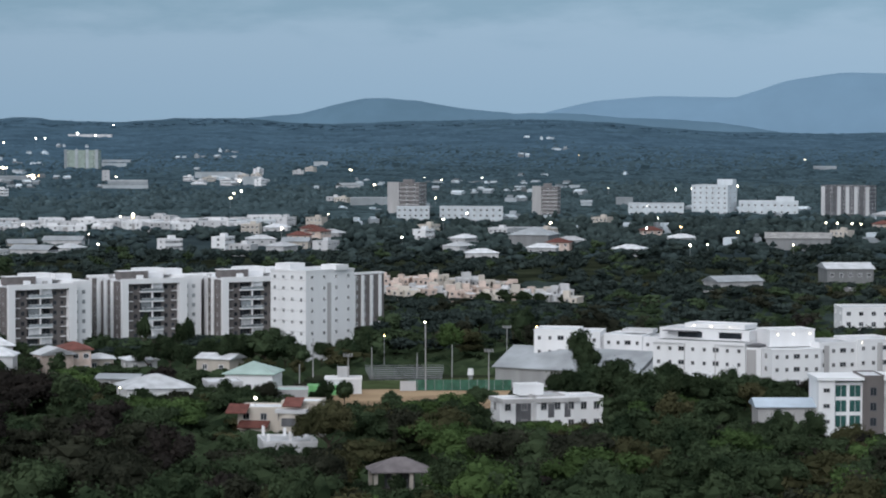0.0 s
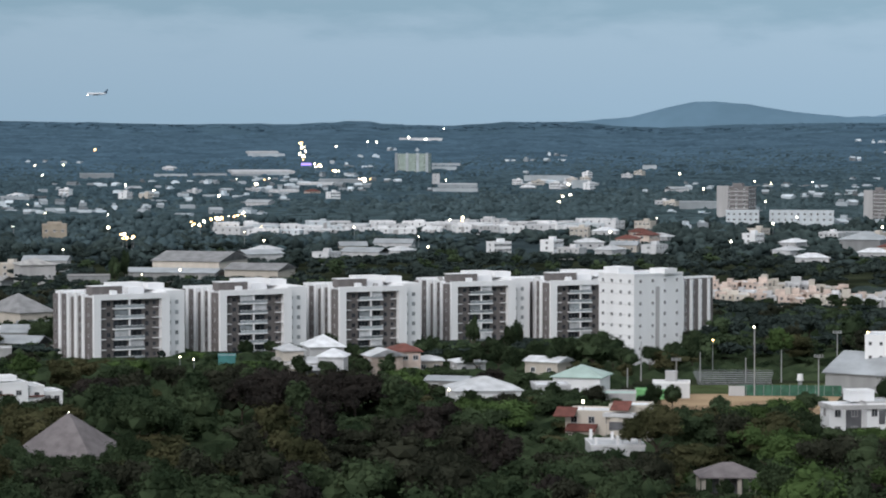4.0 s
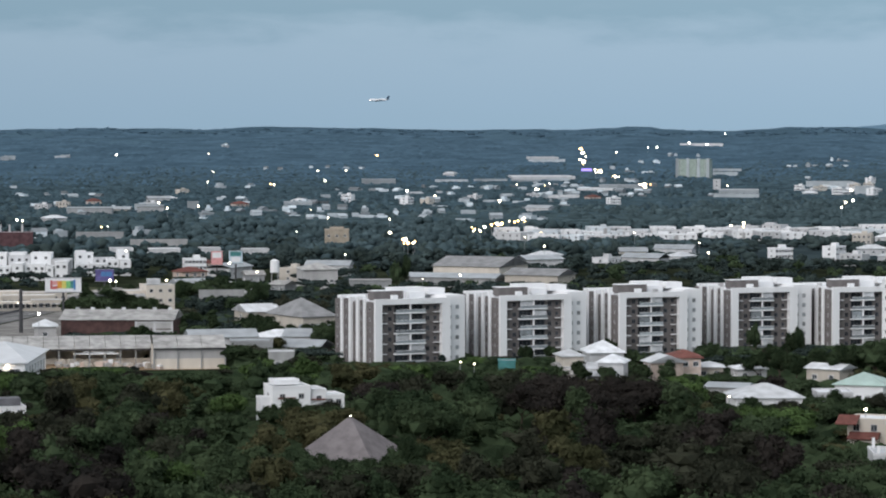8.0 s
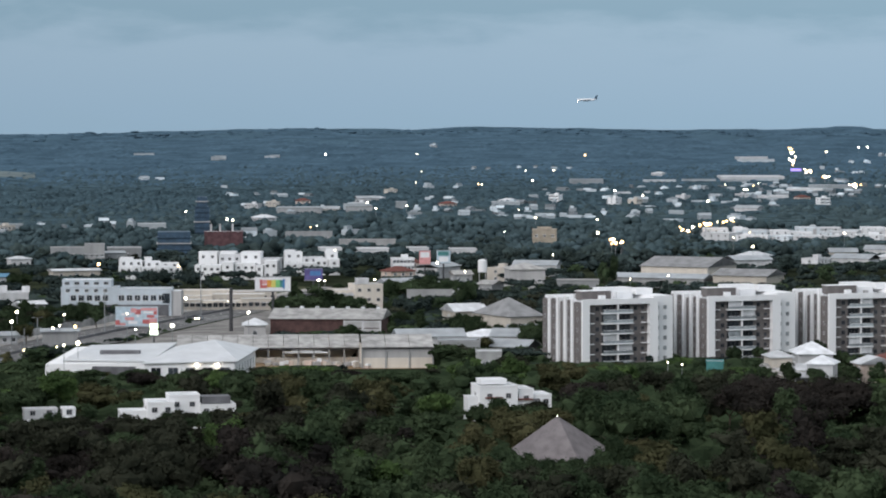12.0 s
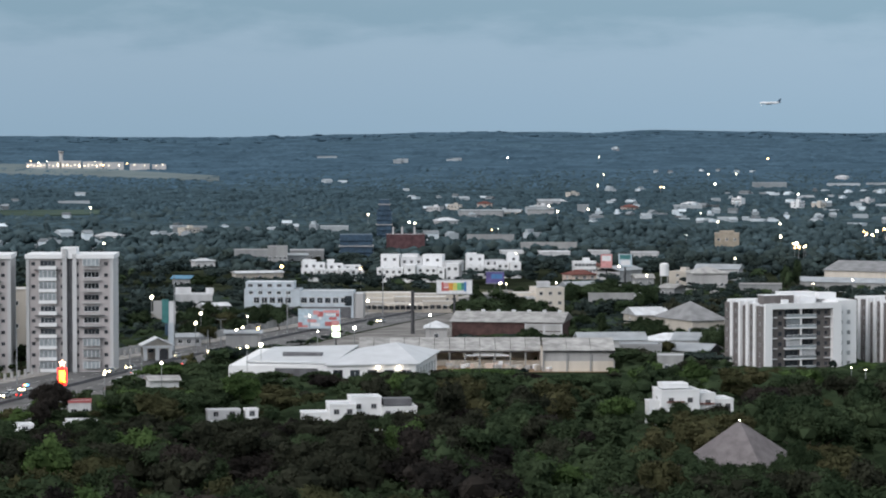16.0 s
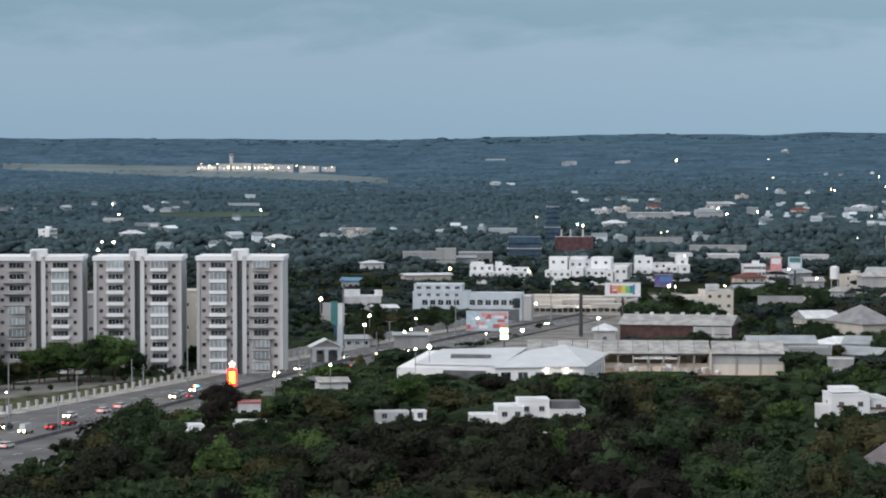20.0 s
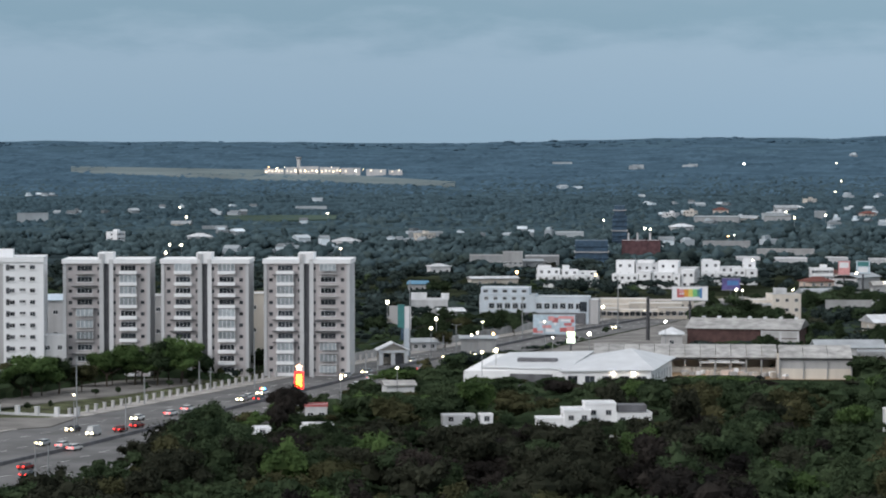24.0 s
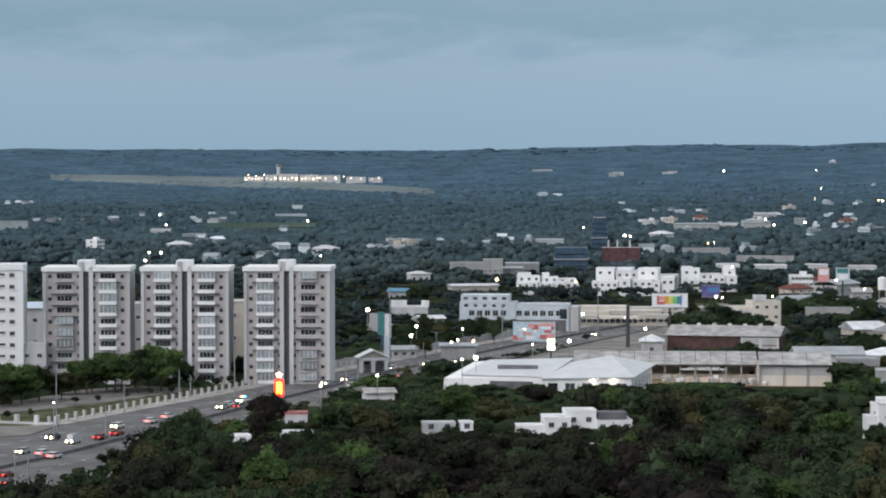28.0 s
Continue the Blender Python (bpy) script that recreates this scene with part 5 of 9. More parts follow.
# ---- more distant buildings
far_tower = flat_house("apartment_tower", -25.26, 1955.49, 23.13, 16, 24.51, -19.26, 8, 4, 0, BROWN_G, "brown-grey apartment tower far off", "apartment tower", right=3)
fw, fd, fh = (v for v in wall_size(far_tower))
for q in range(1, 8):
    boxes("floor_band", GREY_L, far_tower, (-fw * 0.12, fw / 2 + 0.3, -fd / 2 - 0.7, -fd / 2, (fh - 1) * q / 8, (fh - 1) * q / 8 + 0.7), label="pale balcony band")
boxes("stair_wall", GREY_L, far_tower, (-fw / 2 - 0.1, -fw * 0.14, -fd / 2 - 0.3, -fd / 2, -1, fh), label="pale blank wall")
boxes("roof_room", BROWN_G, far_tower, (-fw * 0.1, fw * 0.2, -2, 3, fh - 1.3, fh + 1.8))
far_tower = flat_house("apartment_tower", 73.61, 1984.15, 17.89, 14, 21.24, -12.12, 7, 4, 0, BROWN_G, "grey-brown apartment tower far off", "apartment tower", right=2)
fw, fd, fh = (v for v in wall_size(far_tower))
for q in range(1, 8):
    boxes("floor_band", GREY_L, far_tower, (-fw * 0.12, fw / 2 + 0.3, -fd / 2 - 0.7, -fd / 2, (fh - 1) * q / 8, (fh - 1) * q / 8 + 0.7), label="pale balcony band")
boxes("stair_wall", GREY_L, far_tower, (-fw / 2 - 0.1, -fw * 0.14, -fd / 2 - 0.3, -fd / 2, -1, fh), label="pale blank wall")
boxes("roof_room", BROWN_G, far_tower, (-fw * 0.1, fw * 0.2, -2, 3, fh - 1.3, fh + 1.8))
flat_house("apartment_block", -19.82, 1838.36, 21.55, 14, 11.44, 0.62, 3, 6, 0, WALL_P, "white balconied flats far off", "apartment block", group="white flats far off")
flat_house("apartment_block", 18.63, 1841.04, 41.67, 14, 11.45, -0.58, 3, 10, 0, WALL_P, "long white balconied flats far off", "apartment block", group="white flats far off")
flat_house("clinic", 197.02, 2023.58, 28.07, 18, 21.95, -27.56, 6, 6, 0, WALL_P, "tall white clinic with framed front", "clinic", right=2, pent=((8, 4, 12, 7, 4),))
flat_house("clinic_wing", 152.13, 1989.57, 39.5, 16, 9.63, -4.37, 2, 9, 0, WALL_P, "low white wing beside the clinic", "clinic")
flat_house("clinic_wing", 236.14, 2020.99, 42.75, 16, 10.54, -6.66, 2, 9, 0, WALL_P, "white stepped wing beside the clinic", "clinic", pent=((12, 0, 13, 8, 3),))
striped = flat_house("apartment_tower", 284.96, 1956.25, 34.86, 16, 23.32, -28.29, 8, 7, 0, GREY_D, "grey and white striped apartment tower far off", "apartment tower", right=3)
sw = wall_size(striped)[0]
for f in (-0.5, -0.16, 0.02, 0.2, 0.44):
    boxes("pier", WHITE_B, striped, (sw * f, sw * f + sw * 0.075, -8.4, -8.0, -1, wall_size(striped)[2] - 1.2), label="pale vertical pier")
flat_house("apartment_block", 134.07, 874.23, 19.52, 16, 10.17, 1.28, 3, 5, 2, WHITE, "white flats behind the complex", "apartment block")
pitched("warehouse", 189.17, 1482.59, 34, 26, 6.2, -7.27, 2.6, "gable", DULL_SHADED, ROOF_OLD, "grey-roofed warehouse far off", "warehouse", 0, 0)
pitched("warehouse", 162.26, 1120.75, 18.5, 22, 9.2, 1.76, 2.0, "gable", DULL_SHADED, ROOF_W, "pale three-storey hall with white roof", "hall", 5, 0, floors=2)
pitched("arched_hall", 47.78, 1461.86, 21.49, 22, 8.4, -16.87, 4.0, "hip", DULL_SHADED, ROOF_G, "white hall with grey curved roof", "hall", 2, 0)
lime = flat_house("apartment_block", -434.08, 3355.44, 40.89, 20, 21.68, -2.63, 5, 4, 0, GREEN_B, "pale lime green block far off", "apartment block", z=9.64, right=2)
lw, ld, lh = wall_size(lime)
for f in (-0.5, -0.18, 0.14, 0.42):
    boxes("stair_tower", WALL_F, lime, (lw * f, lw * f + lw * 0.08, -ld / 2 - 0.8, -ld / 2, -1, lh + 0.6), label="pale grey stair tower")
flat_house("market_hall", -394.56, 1503.95, 13.51, 12, 12.17, 14.7, 2, 3, 0, YELLOW, "ochre and blue shop building", "shop", pent=((0, 0, 8, 4, 1.2),), low=6.5)
for k, args in enumerate(((-603.68, 1326.79, 17.67, 12, 6.92, 24.47), (-579.72, 1306.85, 10.11, 12, 9.74, 23.92), (-578.06, 1340.97, 17.7, 12, 6.64, 23.32), (-559.92, 1577.06, 28.06, 14, 6.37, 19.55), (-491.83, 1483.22, 31.59, 10, 6.21, 18.35),
                          (-735.68, 2050.51, 33.47, 14, 6.64, 19.74), (-699.83, 2090.75, 21.41, 12, 6.68, 18.51),
                          (-310.49, 1011.33, 17.07, 12, 7.42, 17.07), (-276.56, 1108.07, 17.28, 12, 6.31, 14.01), (-232.78, 788.05, 12.42, 10, 6, 16.46), (-213.2, 751.17, 7.24, 9, 5.9, 15.85), (-213.45, 849.79, 8.84, 9, 6.66, 14.1))):
    flat_house("shop_building", *args, 1, 4, 0, (DULL_SHADED, CONC, DULL_SHADED)[k % 3], "low flat-roofed trade building", "building", low=5.4, roof=(ROOF_OLD, ROOF_G, ROOF_W, ROOF_K)[k % 4], group="low trade buildings")

flat_house("shop_building", -491.11, 1417.33, 12, 16, 4.4, 23.1, 1, 4, 0, WHITE_B, "low trade building with long pale roof", "building", low=3.0, roof=ROOF_W, group="low trade buildings")
flat_house("shop_building", -467.02, 1417.02, 17, 16, 4.4, 22.2, 1, 4, 0, WHITE_B, "low trade building with long pale roof", "building", low=3.0, roof=ROOF_W, group="low trade buildings")
flat_house("shop_building", -446.36, 1432.05, 11, 16, 4.4, 21.3, 1, 4, 0, WHITE_B, "low trade building with long pale roof", "building", low=3.0, roof=ROOF_W, group="low trade buildings")
flat_house("shop_building", -418.82, 1424.71, 14, 16, 4.4, 20.4, 1, 4, 0, WHITE_B, "low trade building with long pale roof", "building", low=3.0, roof=ROOF_W, group="low trade buildings")
for k, args in enumerate(((-703.64, 3215.92, 38.64, 14, 3.48, 12.34), (-661.58, 3240.15, 40.16, 14, 3.51, 11.54), (-617.01, 3233.66, 35.31, 14, 3.51, 10.8), (-582.61, 3255.27, 26.77, 14, 4.22, 10.15), (-416.87, 3552.63, 36.2, 14, 4.32, 6.69), (-319.94, 2825.44, 40.27, 14, 6.43, 6.46), (-740.13, 2063.5, 35.46, 14, 6.96, 19.73), (-685.39, 3739.71, 50.03, 14, 5.25, 10.39), (-775.55, 3147.87, 39.37, 14, 6.25, 13.84), (-471.02, 3025.55, 49.57, 14, 6.59, 8.85), (-255.23, 3151.68, 51.19, 14, 7.33, 4.63), (-194.27, 2844.05, 20.19, 14, 10.48, 3.91), (-306.62, 2688.51, 43.79, 14, 5.72, 6.51), (-405.98, 3438.11, 30.83, 14, 5.76, 6.73), (48.33, 1660.22, 38.58, 14, 4.68, -1.67), (143.95, 2211.62, 13.44, 14, 7.47, -3.72), (-56.77, 2165.59, 30.66, 14, 8.26, 1.5), (-1238.78, 1854.72, 24.35, 14, 8.8, 33.74), (-1221.19, 2289.79, 28.87, 14, 4.57, 28.07), (-1011.19, 1746.51, 16.32, 14, 4.63, 30.07), (-757.04, 2105.09, 33.92, 14, 5.25, 19.78), (-714.89, 2124.04, 18.13, 14, 7.95, 18.6), (-731.54, 1743.91, 19.11, 14, 4.53, 22.76), (-815.82, 1693.59, 22.79, 14, 4.9, 25.72), (-642.26, 2316.46, 24.31, 14, 5.43, 15.5), (-688.19, 2163.31, 9.18, 14, 8.97, 17.65), (473.98, 3459.68, 28.27, 14, 5.07, -7.8), (-153.62, 3493.62, 17.7, 14, 6.53, 2.52), (-1417.11, 3624.84, 15.76, 14, 5.96, 21.35), (-1354.93, 3675.2, 13.48, 14, 4.48, 20.24), (-1420.21, 3612.88, 11.79, 14, 5.33, 21.46), (-1359.32, 3668.24, 15.84, 14, 3.69, 20.33), (-1567.53, 3709.39, 28.54, 14, 3.64, 22.91))):
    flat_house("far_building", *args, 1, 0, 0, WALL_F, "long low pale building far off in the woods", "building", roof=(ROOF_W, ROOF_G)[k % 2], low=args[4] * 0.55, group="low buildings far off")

# white and cream terraces far behind the blocks
random.seed(5)


def terrace(t0, n, az0, az1, d0, d1, h, walls, label, group, rise=1.0):
    for k in range(n):
        f = (k + 0.5) / n
        az = radians(az0 + (az1 - az0) * f)
        d = d0 + (d1 - d0) * f + random.uniform(-14, 14)
        w = abs(radians(az1 - az0)) * d / n * random.uniform(0.88, 1.06)
        hh = h * random.uniform(0.75, 1.12)
        x, y = d * math.sin(az), d * math.cos(az)
        flat_house(t0, x, y, w, random.uniform(8, 14), hh, -math.degrees(az) + random.uniform(-14, 14), 2 if h < 8 else 3, max(2, int(w / 3.4)), 0, random.choice(walls), label, "terraced house", low=min(3.2, 0.6 * h), group=group,
                   pent=((random.uniform(-3, 3), random.uniform(-2, 3), random.uniform(2, 4), 3, random.uniform(0.8, 2.2) * rise),), win=(0.8, 0.9), frame_mat=GREY_L)


def deg(x, y):
    return math.degrees(math.atan2(x, y)), math.hypot(x, y)


(a0, d0), (a1, d1) = deg(-325.5, 1641.0), deg(-95.49, 1685.7)
for row, (back, h) in enumerate(((0, 5.6), (34, 6.1), (72, 6.6))):
    f = random.uniform(0.0, 0.03)
    while f < 1:
        az = radians(a0 + (a1 - a0) * f)
        d = d0 + (d1 + 70 - d0) * f ** 2 + back + random.uniform(-7, 7)
        w = random.uniform(7, 21)
        hh = h * random.uniform(0.7, 1.08)
        t = flat_house("terraced_house", d * math.sin(az), d * math.cos(az), w, random.uniform(12, 22), hh, -math.degrees(az) + random.choice((-24, -6, 4, 10)), 2 if hh < 6.4 else 3, int(w / 4.2), 1, random.choice((WHITE, WALL_P, WHITE, WHITE_B)),
                       "white terraced house with flat stepped roof", "terraced house", low=random.choice((2.0, 3.4, 5.2) if row == 0 else (3.5, 4.5)), group="long white terrace",
                       pent=((random.uniform(-w / 3, w / 3), random.uniform(-2, 3), random.uniform(2, 7), 5, random.uniform(0.6, 1.5)),) if random.random() < 0.45 else (), win=(0.9, 1.0), frame_mat=GREY_L)
        # grey strip on the flat front, coloured like a shaded recess
        if random.random() < 0.5:
            sx, sw = random.uniform(-w / 3, w / 3), random.uniform(0.8, 1.8)
            boxes("stair_recess", GREY_L, t, (sx - sw, sx + sw, -wall_size(t)[1] / 2 - 0.06, -wall_size(t)[1] / 2, 0.0, hh - 0.9))
        f += (w + random.choice((0.3, 0.5, 1.5, 6.0))) / (abs(radians(a1 - a0)) * d)
(a0, d0), (a1, d1) = deg(-30.0, 1075.27), deg(48.7, 1054.55)
terrace("terraced_house", 17, a0, a1, d0, d1, 4.8, (PEACH, CREAM, WHITE_B), "peach two-storey terraced house with roof tank", "peach terrace")
terrace("terraced_house", 14, a0 - 0.2, a1 - 1.2, d0 + 45, d1 + 45, 5.2, (CREAM, PEACH, WHITE_B), "cream two-storey terraced house with roof tank", "peach terrace")
terrace("terraced_house", 13, a0 + 0.5, a1 + 0.2, d0 - 26, d1 - 30, 4.2, (PEACH, WHITE_B, CREAM_L), "low peach terraced house with parapet", "peach terrace")
# low cream shop row by the highway, stepped back in three ranges
t = compound("shop_row", "long low cream shop row with dark arcades in stepped ranges", "shop row", -382.0, 976.0, 21.4,
             [(-20, -7, 0, 8, 0, 4.0, CREAM, 1, 6, 1, 0), (-7, 8, 0.8, 8, 0, 3.5, CREAM_L, 1, 7, 0, 0), (8, 20, -0.6, 8, 0, 4.3, CREAM, 1, 5, 0, 0), (-19, -3, 13, 20, 0, 4.7, CREAM_L, 1, 6, 1, 0),
              (-3, 17, 14, 22, 0, 5.2, CREAM, 1, 8, 0, 0), (-14, 4, 34, 42, 0, 5.6, CREAM_L, 1, 6, 0, 0), (4, 22, 36, 44, 0, 5.0, CREAM, 1, 6, 0, 0)], low=2.4, win=(1.5, 1.5))
for k in range(9):
    boxes("awning", (CREAM_L, BROWN_G, WHITE_B)[k % 3], t, (-19.5 + 4.4 * k, -16.2 + 4.4 * k, -2.0, -0.1 if k < 3 or k > 5 else 0.7, 2.7, 2.85))
roof_lamps(t, (-15.0, -0.6, 3.4), (3.0, 0.2, 3.1))

# ---- scattered houses: a few kinds, each built once and copied
random.seed(11)
KINDS = []


def house_kind(w, dp, h, floors, wall, roof, kind, label):
    if kind == "flat":
        t = flat_house("small_house", 0, -3000, w, dp, h, 0, floors, 2 * floors, 1, wall, label, "house", roof=roof, group="houses among the trees", pent=((1, 0, 3, 3, 1.5),))
    else:
        t = pitched("small_house", 0, -3000, w, dp, h, 0, 2.0, kind, wall, roof, label, "house", 3, 1, group="houses among the trees", floors=floors)
    FOOT.pop(), VIEW.pop()
    KINDS.append((t, w, dp, h))


house_kind(12, 9, 6.2, 2, WHITE_B, ROOF_W, "flat", "white two-storey flat-roofed house among trees")
house_kind(15, 10, 3.6, 1, WHITE_B, ROOF_W, "hip", "single-storey white house with pale hip roof")
house_kind(11, 9, 6.5, 2, CREAM, ROOF_W, "flat", "cream two-storey house with white roof")
house_kind(14, 9, 3.6, 1, CREAM, ROOF_G, "gable", "cream house with grey metal gable roof")
house_kind(12, 9, 5.5, 2, PEACH, ROOF_R, "hip", "peach house with red clay hip roof")
house_kind(20, 12, 5.0, 1, WHITE_B, ROOF_G, "gable", "pale workshop with grey metal roof")
house_kind(10, 8, 8.5, 3, WHITE, ROOF_W, "flat", "narrow three-storey white house")
first = [True] * len(KINDS)


def scatter(n, az0, az1, d0, d1, low=4.2, pick=None):
    """Houses spread evenly as seen over a stretch of country."""
    for _ in range(n):
        for _try in range(8):
            az = radians(random.uniform(az0, az1))
            d = 1 / random.uniform(1 / d1, 1 / d0)
            x, y = d * math.sin(az), d * math.cos(az)
            if all(math.hypot(x - f[0], y - f[1]) > 8 + max(f[2], f[3]) for f in FOOT):
                break
        else:
            continue
        k = random.choice(pick or (0, 1, 1, 2, 3, 3, 5, 6, 0, 4, 1, 5))
        t, w, dp, h = KINDS[k]
        m = pose(x, y, land_at(x, y), 0, 0, -math.degrees(az) + random.choice((-25, -10, 8, 30, 60)))
        if first[k]:
            t.matrix_basis = m
            first[k] = False
        else:
            copy_thing(t, m)
        keep(x, y, w, dp, math.degrees(-az), low)


scatter(6, -9.05, -1.44, 1341, 1500)
scatter(5, -0.51, 3.21, 1334, 1753)
scatter(4, 3.21, 9.05, 1098, 1595)
scatter(6, -5.26, -1.91, 2546, 3475)
scatter(4, 2.51, 9.04, 1593, 1967)
scatter(8, -17.77, -14.27, 1075, 1332)
scatter(6, -17.88, -14.74, 813, 966)
scatter(10, -14.65, -8.62, 2140, 3485)
scatter(6, -21.56, -15.12, 1975, 2786)
scatter(6, -19.85, -15.44, 2216, 3190)
scatter(5, -34.37, -25.37, 1650, 2253)
scatter(5, -10.81, -7.74, 1337, 1500)
scatter(2, -3.0, -0.98, 2082, 2551)
scatter(11, -4.3, -2.2, 1430, 1800, 2.0, (1, 4, 0, 3, 4, 1, 2))
scatter(5, -1.0, 2.5, 1340, 1560, 2.2, (1, 0, 1, 4))
scatter(14, -5.2, -3.6, 2800, 3250, 1.5, (0, 1, 2, 6, 1))
for k, (t, w, dp, h) in enumerate(KINDS):
    if first[k]:
        t.matrix_basis = pose(-900, 1500, 0)

flat_house("long_hall", -618.4, 3338.2, 75.5, 90, 3.4, 14.5, 1, 0, 0, WHITE_B, "long hall with broad white roof far off", "hall", low=1.5)
flat_house("long_hall", -493.1, 2999.7, 38.8, 60, 3.4, 3.3, 1, 0, 0, WHITE_B, "grey-white hall with flat roof in the trees", "hall", low=1.5)
flat_house("long_hall", -471.0, 2653.5, 29.1, 30, 4, 18.1, 1, 0, 0, WHITE_B, "low white shop hall in the trees", "hall", low=1.5)
flat_house("church_tower", -365.7, 3020.4, 8.0, 5, 13, 6.9, 3, 1, 0, WHITE_B, "slim white tower beside a low hall", "tower", low=1.5)
flat_house("long_hall", -337.1, 2987.0, 39.8, 12, 3.4, 9.4, 1, 0, 0, WHITE_B, "long low pale hall beside the tower", "hall", low=1.5)
flat_house("long_hall", -708.9, 3835.0, 39.0, 40, 3.4, 20.5, 1, 0, 0, WHITE_B, "pale roofs on the wooded slope", "hall", low=1.5)
flat_house("long_hall", -536.2, 4237.2, 65.1, 22, 3.4, 3.2, 1, 0, 0, WHITE_B, "long pale hall high on the slope", "hall", low=1.5)

# small far houses, too many to count
random.seed(23)
FAR_SITES = []


def far_houses(name, n, az0, az1, d0, d1, mat):
    """Villages in the woods: short rows of small houses with flat or pitched roofs, and a few long sheds."""
    bm = bmesh.new()
    made = 0
    while made < n:
        az, d = radians(random.uniform(az0, az1)), 1 / random.uniform(1 / d1, 1 / d0)
        count = random.choice((1, 1, 1, 2, 3, 4, 6))
        slope = random.uniform(-0.5, 0.5)
        step = 0.0
        for _ in range(count):
            long_shed = random.random() < 0.03
            w = random.uniform(16, 32) if long_shed else random.choice((4, 5, 5, 6, 7, 9)) * random.uniform(0.8, 1.2)
            dp, h = random.uniform(8, 14), random.uniform(3.2, 5.2)
            px = d * math.sin(az) + step * math.cos(az)
            py = d * math.cos(az) - step * math.sin(az) + step * slope + random.uniform(-26, 26)
            step += w + random.choice((2, 6, 14, 26))
            a_, d_ = math.atan2(px, py), math.hypot(px, py)
            if -0.165 < a_ < -0.05 and d_ < 2700:
                made += 0.5
                continue
            z = land_at(px, py)
            turn = Matrix.Translation((px, py, z)) @ Matrix.Rotation(-a_ + random.uniform(-0.5, 0.5), 4, "Z")
            before = len(bm.verts)
            box(bm, -w / 2, w / 2, 0, dp, -2, h)
            if long_shed or random.random() < 0.35:
                prism(bm, [(-w / 2 - 0.4, -0.4, h), (w / 2 + 0.4, -0.4, h), (w / 2 + 0.4, dp + 0.4, h), (-w / 2 - 0.4, dp + 0.4, h)],
                      [(-w / 2 - 0.4, dp / 2 - 0.1, h + 1.8), (w / 2 + 0.4, dp / 2 - 0.1, h + 1.8), (w / 2 + 0.4, dp / 2 + 0.1, h + 1.8), (-w / 2 - 0.4, dp / 2 + 0.1, h + 1.8)])
            elif random.random() < 0.6:
                box(bm, -w / 3, w / 6, 2, dp - 1, h, h + random.uniform(0.8, 2.6))
            bm.verts.ensure_lookup_table()
            for v in bm.verts[before:]:
                v.co = turn @ v.co
            FAR_SITES.append((a_, d_, w))
            made += 1
    tagged(new(name, mesh_of(name, bm, mat)), "pale houses scattered far away in the woods", "houses", kind="stuff")


# haze of the distance is part of this bluish wall colour
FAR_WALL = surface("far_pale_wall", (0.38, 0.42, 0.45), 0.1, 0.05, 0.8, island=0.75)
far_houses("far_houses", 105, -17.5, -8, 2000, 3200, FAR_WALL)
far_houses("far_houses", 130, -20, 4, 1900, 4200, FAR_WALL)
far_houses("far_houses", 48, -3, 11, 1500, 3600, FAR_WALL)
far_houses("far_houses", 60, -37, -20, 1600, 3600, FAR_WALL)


# ---------------------------------------------------------------- special buildings


